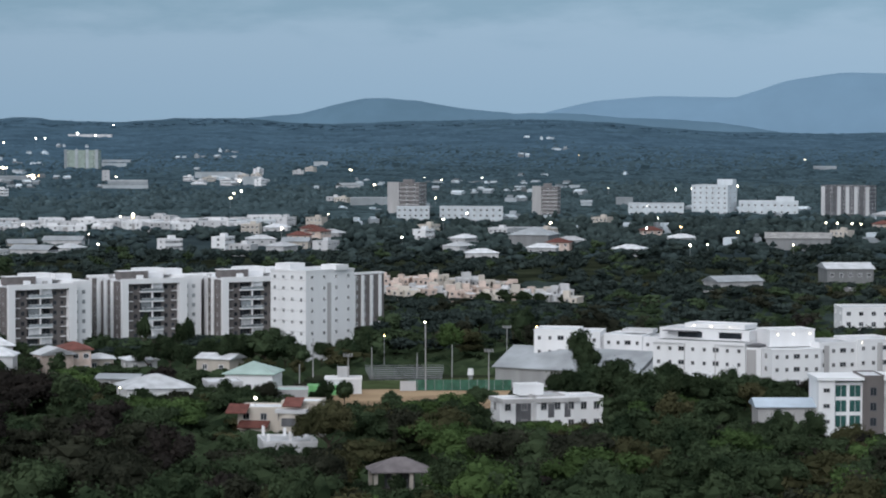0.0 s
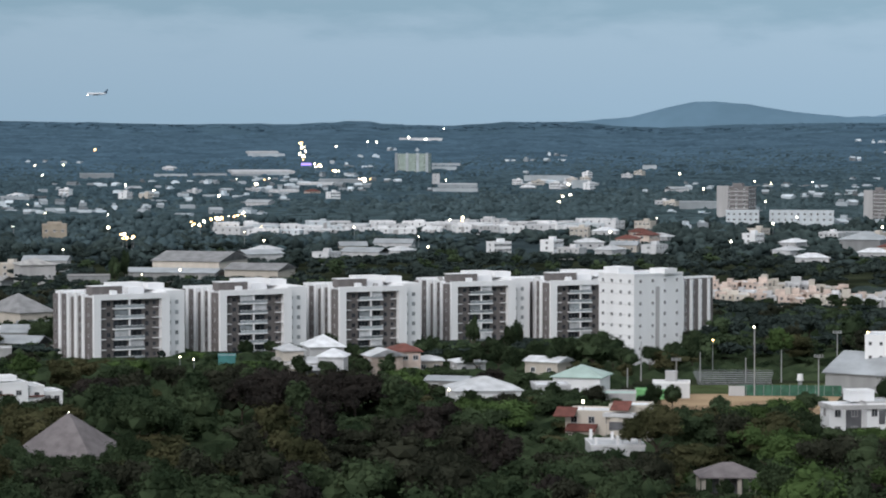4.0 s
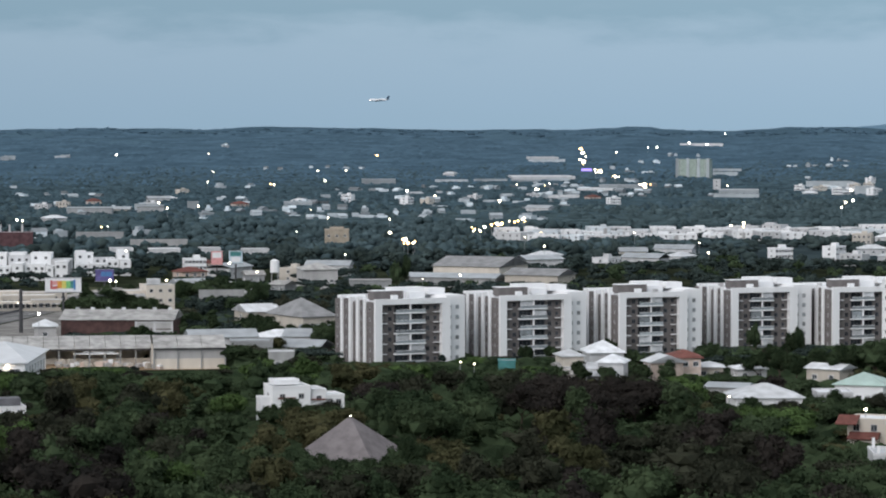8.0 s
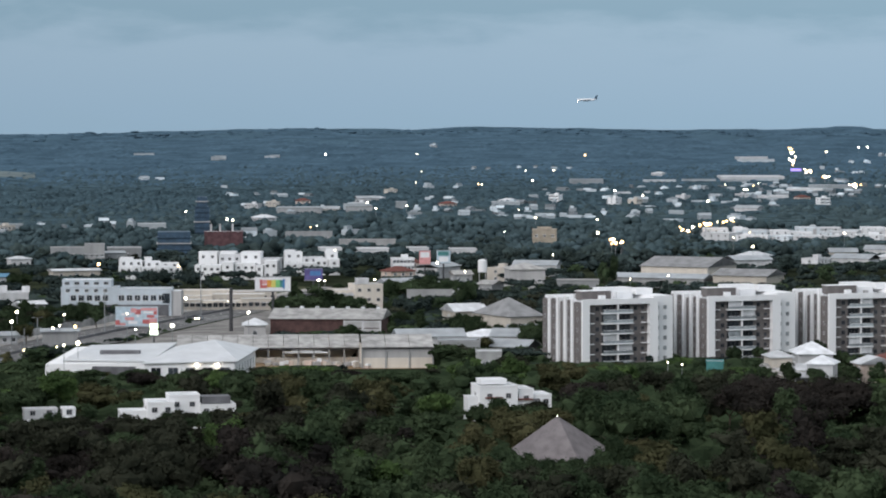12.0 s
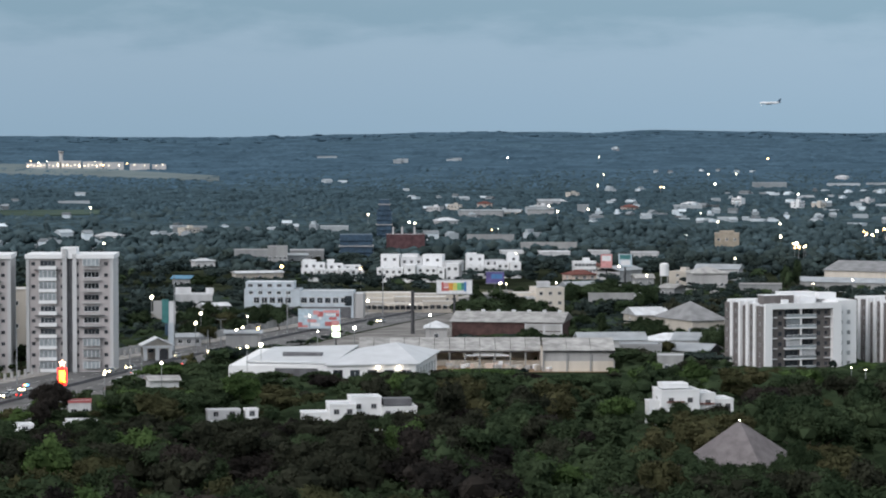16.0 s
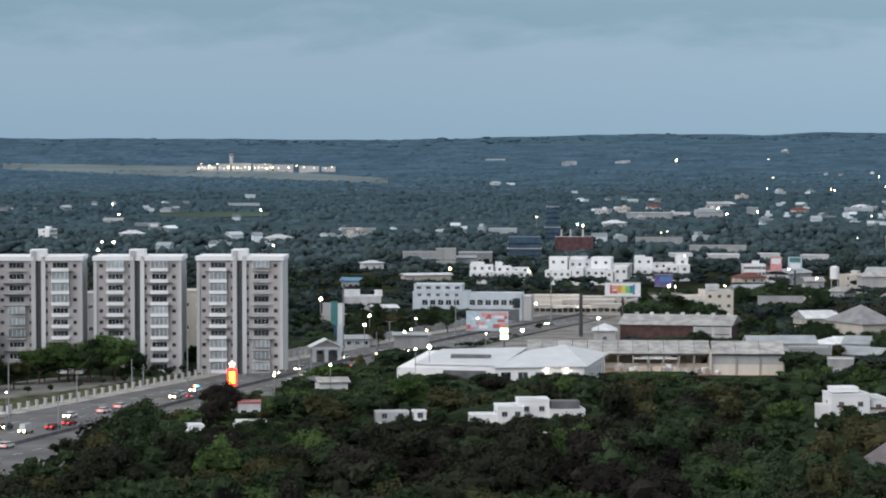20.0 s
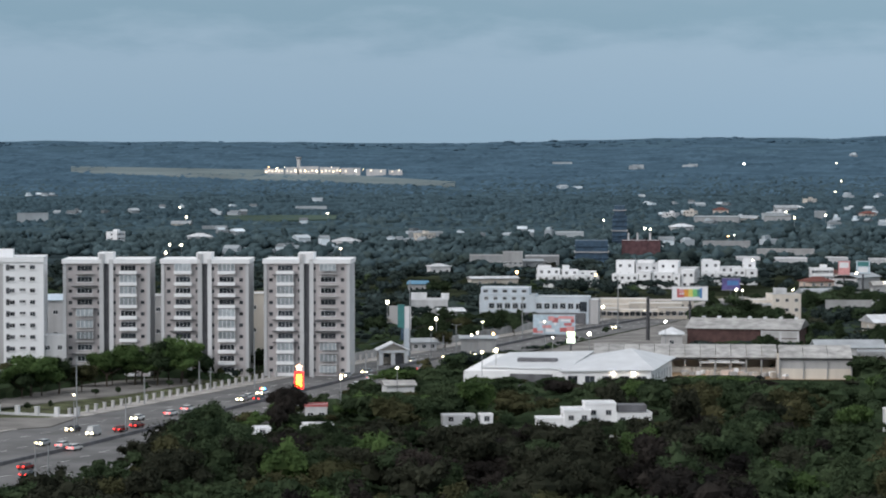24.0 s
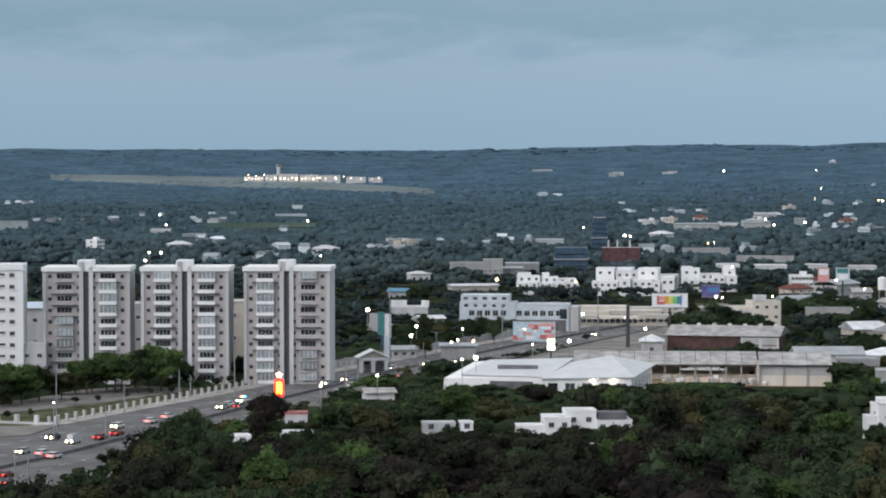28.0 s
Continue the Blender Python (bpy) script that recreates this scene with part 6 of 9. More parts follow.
def showroom(x, y, yaw):
    """Long low hall under a white roof that climbs to the back, with a pointed hall at one end. x, y: the corner of the low end."""
    t = thing("car_showroom", x, y, 0, yaw, "white car showroom with broad sloping roof and pointed hall", "showroom")
    bm = bmesh.new()
    prism(bm, [(0, 0, -1), (28, 0, -1), (28, 40, -1), (0, 40, -1)], [(0, 0, 4.0), (28, 0, 4.6), (28, 40, 6.6), (0, 40, 5.6)])
    part("wall", bm, WHITE, t)
    bm = bmesh.new()
    prism(bm, [(4, 4, 4.6), (29, -0.4, 4.8), (29, 41, 6.7), (4, 41, 5.8)], [(4, 4, 4.9), (29, -0.4, 5.1), (29, 41, 7.0), (4, 41, 6.1)])
    part("roof", bm, ROOF_S, t)
    boxes("roof_light", GREY_D, t, (12, 23, 15, 17.5, 5.4, 6.6), label="dark roof light slot")
    boxes("gate", GREY_D, t, (13, 25, -0.15, 0.1, 0, 3.5), label="wide dark roller gate")
    bm = bmesh.new()
    prism(bm, [(28, -3, -1), (52, 1, -1), (52, 38, -1), (28, 38, -1)], [(28, -3, 4.4), (52, 1, 4.8), (52, 38, 5.4), (28, 38, 5.4)])
    part("hall_wall", bm, WHITE, t)
    bm = bmesh.new()
    lo = [(27.4, -3.8, 4.5), (53, 0.4, 4.9), (53, 39, 5.5), (27.4, 39, 5.5)]
    v0 = [bm.verts.new(p) for p in lo]
    v1 = [bm.verts.new((p[0], p[1], p[2] + 0.3)) for p in lo]
    top = bm.verts.new((43, 22, 9.3))
    bm.faces.new(v0[::-1])
    for i in range(4):
        j = (i + 1) % 4
        bm.faces.new((v0[i], v0[j], v1[j], v1[i]))
        bm.faces.new((v1[i], v1[j], top))
    part("pointed_roof", bm, ROOF_S, t)
    for k in range(5):
        xx = 31 + 4.6 * k
        put("shop_window", window_mesh(2.6, 2.6, frame_mat=WHITE), t, pose(xx, -2.7 + 0.1667 * (xx - 30), 0.8, 0, 0, 9.5))
    for k in range(7):
        put("side_window", window_mesh(1.8, 3.0, frame_mat=WHITE), t, pose(52.02, 4 + 5 * k, 0.6, 0, 0, 90))
    for lx, ly in ((42, -1.4), (47.5, -0.5)):
        bm = bmesh.new()
        ball(bm, lx, ly, 4.1, 0.45, sub=2)
        part("wall_lamp", bm, LAMP_W, t, "lit wall lamp")
    cx, cy = Matrix.Rotation(radians(yaw), 2) @ Vector((26, 20))
    keep(x + cx, y + cy, 54, 42, yaw, 3.2)


showroom(-322.41, 693.39, 12)


def billboard(name, x, y, w, h, z0, yaw, panel, shapes, label):
    t = thing(name, x, y, 0, yaw, label, "billboard")
    bm = bmesh.new()
    tube(bm, 0, 0.7, -0.5, z0 + 0.6, 0.42, 0.36, 10)
    part("post", bm, POLE_D, t)
    face = boxes("panel", panel, t, (-w / 2, w / 2, 0.0, 0.5, z0, z0 + h))
    boxes("border", STEEL, t, (-w / 2 - 0.25, w / 2 + 0.25, -0.05, 0.6, z0 - 0.3, z0), (-w / 2 - 0.25, w / 2 + 0.25, -0.05, 0.6, z0 + h, z0 + h + 0.25))
    for mat, u0, u1, v0, v1 in shapes:
        boxes("colour_field", mat, face, (-w / 2 + u0 * w, -w / 2 + u1 * w, -0.06 - 0.02 * v0, 0.02, z0 + v0 * h, z0 + v1 * h))
    keep(x, y, w, 2, yaw, z0 - 0.5, 0.2)
    return t


AD_RED = surface("advert_red", (0.46, 0.13, 0.13), 0.1, 0.8, 0.5)
AD_PINK = surface("advert_pink", (0.62, 0.30, 0.30), 0.1, 0.8, 0.5)
AD_SKY = surface("advert_pale_blue", (0.45, 0.55, 0.62), 0.1, 0.8, 0.5)
AD_ORANGE = surface("advert_orange", (0.62, 0.28, 0.06), 0.1, 0.8, 0.5)
AD_YELLOW = surface("advert_yellow", (0.60, 0.55, 0.15), 0.1, 0.8, 0.5)
AD_GREEN = surface("advert_green", (0.18, 0.45, 0.18), 0.1, 0.8, 0.5)
AD_BLUE = surface("advert_blue", (0.08, 0.20, 0.42), 0.1, 0.8, 0.5)
BOARD = surface("billboard_white", (0.72, 0.72, 0.74), 0.05, 0.5, 0.5)
billboard("billboard", -334.84, 905.7, 12.34, 4.7, 11.95, 20.29, BOARD,
          [(AD_RED, 0.14, 0.20, 0.2, 0.85), (AD_RED, 0.2, 0.34, 0.2, 0.42), (AD_PINK, 0.2, 0.34, 0.5, 0.8), (AD_ORANGE, 0.34, 0.46, 0.25, 0.8), (AD_YELLOW, 0.46, 0.58, 0.25, 0.8), (AD_GREEN, 0.58, 0.70, 0.25, 0.8), (TEAL, 0.70, 0.78, 0.25, 0.8), (AD_BLUE, 0.78, 0.84, 0.15, 0.88)],
          "large white billboard with rainbow-coloured lettering bars")
billboard("billboard", -373.25, 876.15, 14.49, 6.57, 0.97, 15.07, AD_SKY,
          [(AD_RED, 0.0, 0.10, 0.05, 0.30), (AD_PINK, 0.10, 0.24, 0.04, 0.16), (BOARD, 0.14, 0.36, 0.55, 0.66), (AD_PINK, 0.36, 0.50, 0.70, 0.92), (AD_RED, 0.46, 0.60, 0.60, 0.86), (BOARD, 0.50, 0.56, 0.45, 0.60), (AD_PINK, 0.22, 0.44, 0.30, 0.46), (BOARD, 0.30, 0.52, 0.10, 0.26), (AD_RED, 0.64, 0.80, 0.12, 0.34), (AD_PINK, 0.80, 0.98, 0.06, 0.40), (AD_RED, 0.74, 0.92, 0.44, 0.58), (BOARD, 0.66, 0.90, 0.66, 0.76), (AD_PINK, 0.60, 0.98, 0.80, 0.94), (AD_RED, 0.90, 0.98, 0.60, 0.78)],
          "roadside billboard with red and pale blue advertisement")
billboard("billboard", -363.84, 1178.27, 5, 6, 8.02, 17.16, AD_PINK, [(BOARD, 0.1, 0.9, 0.5, 0.9)], "small pink and white billboard")
billboard("billboard", -355.89, 1180.56, 6, 5.5, 8.53, 16.78, AD_SKY, [(TEAL, 0.1, 0.9, 0.6, 0.95), (BOARD, 0.15, 0.85, 0.1, 0.5)], "small teal and white billboard")
billboard("shop_sign", -383.01, 1084.51, 7.47, 4.67, 5.61, 19.45, PURPLE, [(AD_BLUE, 0.3, 0.9, 0.4, 0.8)], "purple shop sign on a post")


def glowing_sign(x, y, z0, yaw):
    """Tall red and yellow lit sign with a star on top."""
    t = thing("neon_sign", x, y, 0, yaw, "tall lit red and yellow sign with star", "lit sign")
    bm = bmesh.new()
    tube(bm, 0, 0.4, -0.5, z0, 0.18)
    part("post", bm, POLE_D, t)
    boxes("frame", glow("sign_red", (1.0, 0.03, 0.02), 3.5), t, (-1.15, 1.15, 0.1, 0.5, z0, z0 + 4.3))
    boxes("panel", glow("sign_yellow", (1.0, 0.72, 0.05), 5.0), t, (-0.65, 0.65, -0.05, 0.1, z0 + 0.7, z0 + 3.6))
    bm = bmesh.new()
    pts = [(math.sin(k * math.pi / 5) * (1.0 if k % 2 == 0 else 0.5), math.cos(k * math.pi / 5) * (1.0 if k % 2 == 0 else 0.5)) for k in range(10)]
    prism(bm, [(px, 0.1, z0 + 5.4 + pz) for px, pz in pts], [(px, 0.4, z0 + 5.4 + pz) for px, pz in pts])
    part("star", bm, glow("sign_star", (1.0, 0.55, 0.35), 5.0), t, "glowing star")
    keep(x, y, 3, 3, yaw, z0 - 0.5, 0.2)


glowing_sign(-327.41, 607.37, 5.77, 28.34)


def pylon_sign(x, y, yaw):
    t = thing("pylon_sign", x, y, 0, yaw, "tall pylon sign with teal and white fins", "sign")
    boxes("stem", BLUE_L, t, (0.4, 2.4, -0.4, 0.4, -0.5, 8.6))
    for k, (mat, x0, x1, z0, z1) in enumerate(((GREY_L, -4.2, -1.6, 9.6, 15.6), (TEAL, -1.6, 0.6, 8.4, 16.0), (BOARD, 0.6, 2.6, 8.0, 15.4), (BLUE, -0.6, 0.4, 4.5, 8.4))):
        bm = bmesh.new()
        s = 1.8 if k == 0 else 0.6
        prism(bm, [(x0, -0.35, z0 + s), (x1, -0.35, z0), (x1, -0.35, z1), (x0, -0.35, z1)], [(x0, 0.35, z0 + s), (x1, 0.35, z0), (x1, 0.35, z1), (x0, 0.35, z1)])
        part("fin", bm, mat, t)
    keep(x, y, 7, 2, yaw, 3.5, 0.2)


pylon_sign(-383.99, 780.67, 26.19)
t = thing("gate_house", -369.82, 745.37, 0, 34.39, "white gate house with gabled front and dark arch", "gate house")
for x0, x1 in ((-4.2, -3.0), (-0.6, 0.6), (3.4, 4.4)):
    boxes("pillar", WHITE, t, (x0, x1, 0, 1.0, -0.4, 4.4))
boxes("rear_wall", CREAM, t, (-4.2, 4.4, 5.0, 5.4, -0.4, 4.4))
boxes("beam", WHITE, t, (-4.4, 4.6, -0.1, 1.0, 3.7, 4.5))
bm = bmesh.new()
prism(bm, [(-4.2, 0.2, 4.5), (4.4, 0.2, 4.5), (0.1, 0.2, 6.6)], [(-4.2, 0.6, 4.5), (4.4, 0.6, 4.5), (0.1, 0.6, 6.6)])
part("gable", bm, CREAM, t)
for sx in (-1, 1):
    bm = bmesh.new()
    prism(bm, [(0.1, -0.5, 6.6), (0.1 + sx * 5.0, -0.5, 4.3), (0.1 + sx * 5.0, 6, 4.3), (0.1, 6, 6.6)], [(0.1, -0.5, 6.95), (0.1 + sx * 5.0, -0.5, 4.65), (0.1 + sx * 5.0, 6, 4.65), (0.1, 6, 6.95)])
    part("roof", bm, WHITE, t)
# open arch given as a dark panel, the shade within in its colour
bm = bmesh.new()
arc = [(0.7, 0.0), (3.3, 0.0)] + [(2.0 + 1.3 * math.cos(a * math.pi / 8), 2.3 + 1.2 * math.sin(a * math.pi / 8)) for a in range(9)]
prism(bm, [(u, 1.0, v) for u, v in arc], [(u, 1.15, v) for u, v in arc])
part("arch_gate", bm, GREY_D, t, "dark panel painted as the shaded arch opening")
boxes("window", GLASS, t, (-2.6, -1.0, 0.9, 1.0, 2.4, 3.4))
keep(-369.82, 745.37, 10, 8, 0, 0.4)
pitched("kiosk", -322.61, 653.07, 7.33, 9, 3.53, 34.29, 0.9, "gable", WHITE_B, ROOF_OLD, "roadside kiosk with grey metal roof", "kiosk", 0, 0, low=2.2)
flat_house("guard_hut", -311.62, 586.63, 5.37, 5, 4.66, 27.98, 1, 2, 0, WHITE_B, "small pale roadside hut with red roof edge", "hut", low=2.4, band=AD_RED)
flat_house("shop_building", -459.4, 957.12, 13.92, 12, 6.8, 25.64, 1, 3, 0, WHITE_B, "white flat-roofed shop with roof boxes", "shop", pent=((-4, 0, 6, 4, 2.2), (6, 0, 3, 3, 2)))
pitched("bus_shelter", -367.21, 800.8, 11.04, 6, 4.58, 24.63, 0.8, "gable", CONC, ROOF_G, "roadside shelter with brown roof", "shelter", 0, 0, low=1.0)
pitched("kiosk", -318.82, 845.54, 6.93, 9, 4.65, 20.66, 2.0, "pyramid", GREY_L, ROOF_W, "kiosk with white pyramid roof", "kiosk", 1, 0, low=0.8)
t = thing("led_board", -320.65, 765.59, 0, 22.73, "two bright white lit sign panels on a post", "lit sign")
LZ = 6.89
bm = bmesh.new()
tube(bm, 0, 0.4, -0.5, LZ, 0.2)
part("post", bm, POLE_D, t)
boxes("panel", glow("sign_white", (0.9, 1.0, 0.85), 2.2), t, (-1.2, 1.2, 0, 0.3, LZ, LZ + 1.5))
boxes("panel", glow("sign_white_green", (0.8, 1.0, 0.6), 2.0), t, (-1.2, 1.2, 0, 0.3, LZ + 1.9, LZ + 3.4))

# ---- the sports ground
def field_pole(x, y, h, heads):
    t = thing("floodlight_pole", x, y, 0, -math.degrees(math.atan2(x, y)), "tall grey floodlight pole by the sports field", "pole", "poles round the field")
    bm = bmesh.new()
    tube(bm, 0, 0, -0.5, h, 0.19, 0.11)
    part("pole", bm, CONC, t)
    if heads:
        boxes("crossarm", STEEL, t, (-1.2, 1.2, -0.1, 0.1, h - 0.5, h - 0.3))
        for k in range(4):
            boxes("floodlight", STEEL, t, (-1.2 + 0.65 * k, -0.8 + 0.65 * k, -0.5, -0.1, h - 0.3, h + 0.3))


field_pole(-36.17, 701.39, 6.44, 0)
field_pole(-34.34, 735.56, 10.5, 0)
field_pole(-23.51, 690.07, 9.86, 1)
field_pole(-4.32, 699.25, 17.12, 0)
field_pole(17.33, 750.2, 12.55, 1)
field_pole(11.62, 699.65, 10.28, 1)
field_pole(2.48, 736.54, 8.72, 0)
field_pole(-18.79, 735.98, 7.96, 0)
field_pole(-6.81, 736.29, 6.46, 0)
t = thing("bleachers", -9.1, 728.18, 0, 4.72, "grey steel stepped bleachers beside the field", "bleachers")
for k in range(6):
    boxes("bench", STEEL, t, (-10 - k * 0.2, 9 + k * 0.2, k * 1.1 + 0.35, k * 1.1 + 0.8, 0.42 + 0.45 * k, 0.52 + 0.45 * k))
    boxes("footboard", STEEL, t, (-10 - k * 0.2, 9 + k * 0.2, k * 1.1 - 0.1, k * 1.1 + 0.25, 0.08 + 0.45 * k, 0.14 + 0.45 * k))
for k in range(9):
    boxes("frame", GREY_D, t, (-9.9 + 2.35 * k, -9.8 + 2.35 * k, 0.3, 6.3, -0.1, 0.06), (-9.9 + 2.35 * k, -9.8 + 2.35 * k, 3.2, 3.3, 0, 1.5), (-9.9 + 2.35 * k, -9.8 + 2.35 * k, 6.2, 6.3, 0, 3.4), (-9.9 + 2.35 * k, -9.8 + 2.35 * k, 0.5, 0.6, 0, 0.42))
boxes("back_rail", STEEL, t, (-11, 10, 6.2, 6.28, 3.3, 3.4), (-11, 10, 6.2, 6.28, 2.85, 2.92))
t = thing("field_fence", 4.5, 699.47, 0, 1.63, "green mesh fence along the sports field", "fence")
for k in range(13):
    boxes("post", STEEL, t, (-13 + 2.15 * k, -12.9 + 2.15 * k, -0.05, 0.05, -0.3, 3.0))
    if k < 12:
        boxes("netting", NETTING, t, (-12.9 + 2.15 * k, -10.85 + 2.15 * k, -0.02, 0.02, 0.1, 2.8))
t = thing("low_wall", -6.5, 698.6, 0, 4, "short white wall beside the green fence", "wall")
boxes("wall", WHITE_B, t, (-4.2, -0.2, -0.15, 0.15, -0.3, 2.5))
boxes("coping", CONC, t, (-4.3, -0.1, -0.22, 0.22, 2.5, 2.62))
flat_house("field_hut", -24.78, 692.35, 9.1, 5, 4.24, 2.05, 1, 1, 0, WHITE_B, "small white hut with green wall and roof tank", "hut", low=0.4, pent=((0, 0, 3, 3, 2.4),), band=WHITE)
flat_house("field_hut", -29.15, 688.88, 8.51, 4, 2.54, 2.42, 1, 0, 0, AD_GREEN, "low bright green shelter by the field", "hut", low=0.4)
bm = bmesh.new()
t = thing("water_tank", 7.36, 730.21, 0, 0, "round white water tank on a stand", "water tank")
tube(bm, 0, 0, 1.2, 2.9, 0.9, 0.7, 12)
part("tank", bm, WHITE, t)
boxes("stand", STEEL, t, (-0.5, 0.5, -0.5, 0.5, -0.2, 1.2))

PATH = surface("worn_grey_paving", (0.19, 0.18, 0.17), 0.2, 0.1, 0.9, spec=0.1)
# ---- fence posts, poles and cars on the highway


def edge_x(y, col):
    return float(np.interp(y, [r[0] for r in ROAD], [r[col] for r in ROAD]))


bm = bmesh.new()
box(bm, -0.32, 0.32, -0.32, 0.32, -0.3, 1.75)
box(bm, -0.4, 0.4, -0.4, 0.4, 1.75, 1.95)
POST = mesh_of("post", bm, GREY_L)
t = thing("boundary_fence", edge_x(660, 1) - 4.5, 660, 0, 0, "row of stout white posts along the highway pavement", "fence")
for k in range(44):
    y = 575 + 4.4 * k
    put("post", POST, t, Matrix.Translation((edge_x(y, 1) - 4.5 - (edge_x(660, 1) - 4.5), y - 660, 0)))
t = thing("boundary_wall", -377.58, 572.16, 0, 4, "low white wall with square posts", "wall")
boxes("wall", WHITE_B, t, (-16, 8, -0.2, 0.2, -0.4, 0.7))
for k in range(5):
    boxes("post", WHITE_B, t, (-15 + 5.5 * k, -14 + 5.5 * k, -0.5, 0.5, -0.4, 2.4))
sheet("side_street", [(-386.99, 561.83), (-372.21, 535.78), (-362.83, 549.77), (-370.05, 575.62), (-373.29, 568.11)], 0.30, PATH, "pale paved side street mouth", "pavement")
sheet("park_path", [(-400.73, 581.8), (-432.33, 627.74), (-402.61, 688.53), (-389.63, 666.31), (-391.14, 624.85)], 0.22, PATH, "grey paved path behind the fence", "pavement")

keep(-398.18, 626.43, 26, 97.49, -174.46, 0.5, 0.0)
VIEW.pop()


def pole(x, y, h, arm=True):
    t = thing("lamp_post", x, y, 0, -math.degrees(math.atan2(x, y)), "tall grey roadside lamp post, unlit", "lamp post", "roadside posts")
    bm = bmesh.new()
    tube(bm, 0, 0, -0.4, h, 0.2, 0.12)
    part("pole", bm, STEEL, t)
    if arm:
        bm = bmesh.new()
        rod(bm, (-1.8, 0, h + 0.2), (0, 0, h - 0.1), 0.07)
        rod(bm, (0, 0, h - 0.1), (1.8, 0, h + 0.2), 0.07)
        part("arms", bm, STEEL, t)


pole(-355.65, 550.28, 17.21, False)
pole(-372.39, 607.81, 7.51, False)
pole(-369.59, 660.19, 14.76, False)
pole(-381.55, 650.98, 7.66, False)
pole(-378.77, 652.25, 6.13, False)
pole(-348.4, 685.18, 7.83, False)
pole(-347.01, 689.72, 6.76, False)
pole(-366.87, 750.76, 25.51, False)
pole(-343.89, 723.76, 6.86, True)
pole(-370.91, 792.24, 9.26, True)
pole(-371.71, 784.38, 6.54, False)
pole(-378.78, 861.84, 14.37, False)
pole(-361.61, 905.85, 20.41, False)
pole(-297.72, 446.13, 10.29, False)
pole(-293.13, 443.63, 9.67, False)
pole(-341.87, 549.72, 7.87, False)
bm = bmesh.new()
t = thing("utility_pole", -338.26, 874.5, 0, 0, "dark thick utility pole wrapped in creeper", "pole")
tube(bm, 0, 0, -0.5, 14.66, 0.7, 0.55, 10)
part("pole", bm, POLE_D, t)

CAR_MESH = {}
TYRE = surface("tyre_rubber", (0.02, 0.02, 0.02), 0.1, 3, 0.9)
HEAD = glow("headlight", (1.0, 0.84, 0.50), 9.0)
TAIL = glow("tail_light", (1.0, 0.04, 0.03), 3.0)
PAINTS = [surface("car_paint_" + n, c, 0.05, 1, 0.25) for n, c in (("white", (0.7, 0.7, 0.7)), ("silver", (0.4, 0.41, 0.42)), ("black", (0.03, 0.03, 0.035)), ("red", (0.20, 0.025, 0.025)), ("blue", (0.05, 0.1, 0.25)))]


def car(x, y, yaw, paint, front, van=False):
    """Car along +y of its own frame; front: its lit headlights face the viewer."""
    words = ("white", "silver", "black", "red", "blue")[paint] + (" van" if van else " saloon car") + (" with headlights on" if front else " with red tail lights on") + " on the highway"
    t = thing("van" if van else "car", x, y, 0.06, yaw + (180 if front else 0), words, "van" if van else "car", "traffic on the highway")
    hh = 2.3 if van else 1.45
    key = (paint, van)
    if key not in CAR_MESH:
        bm = bmesh.new()
        prof = [(-2.2, 0.35), (2.2, 0.35), (2.25, 0.75), (1.2 if not van else 2.0, 0.95), (-2.1, 1.0), (-2.25, 0.8)]
        prism(bm, [(-0.88, py, pz) for py, pz in prof], [(0.88, py, pz) for py, pz in prof])
        bmesh.ops.bevel(bm, geom=list(bm.edges), offset=0.06, segments=1, affect="EDGES")
        body = mesh_of("body", bm, PAINTS[paint])
        bm = bmesh.new()
        y0, y1 = (-2.1, 1.6) if van else (-1.6, 0.7)
        prism(bm, [(-0.8, y0 - 0.2, 0.97), (0.8, y0 - 0.2, 0.97), (0.8, y1 + 0.5, 0.97), (-0.8, y1 + 0.5, 0.97)], [(-0.66, y0 + 0.2, hh - 0.08), (0.66, y0 + 0.2, hh - 0.08), (0.66, y1, hh - 0.08), (-0.66, y1, hh - 0.08)])
        cabin = mesh_of("cabin", bm, PAINTS[paint] if van else GLASS)
        bm = bmesh.new()
        box(bm, -0.67, 0.67, y0 + 0.2, y1, hh - 0.08, hh)
        CAR_MESH[key] = body, cabin, mesh_of("roof", bm, PAINTS[paint])
    for nm, me in zip(("body", "cabin", "roof"), CAR_MESH[key]):
        put(nm, me, t)
    if "wheel" not in CAR_MESH:
        bm = bmesh.new()
        rod(bm, (-0.11, 0, 0), (0.11, 0, 0), 0.33, n=12)
        CAR_MESH["wheel"] = mesh_of("wheel", bm, TYRE)
        bm = bmesh.new()
        ball(bm, 0, 0, 0, 0.3, sub=2)
        CAR_MESH["head"] = mesh_of("headlight", bm, HEAD)
        bm = bmesh.new()
        box(bm, -0.22, 0.22, -0.06, 0.06, -0.12, 0.12)
        CAR_MESH["tail"] = mesh_of("tail_light", bm, TAIL)
    for sx in (-0.82, 0.82):
        for sy in (-1.35, 1.35):
            put("wheel", CAR_MESH["wheel"], t, Matrix.Translation((sx, sy, 0.33)))
        if front:
            put("headlight", CAR_MESH["head"], t, Matrix.Translation((sx * 0.75, 2.15, 0.72)))
        else:
            put("tail_light", CAR_MESH["tail"], t, Matrix.Translation((sx * 0.8, -2.28, 0.8)))


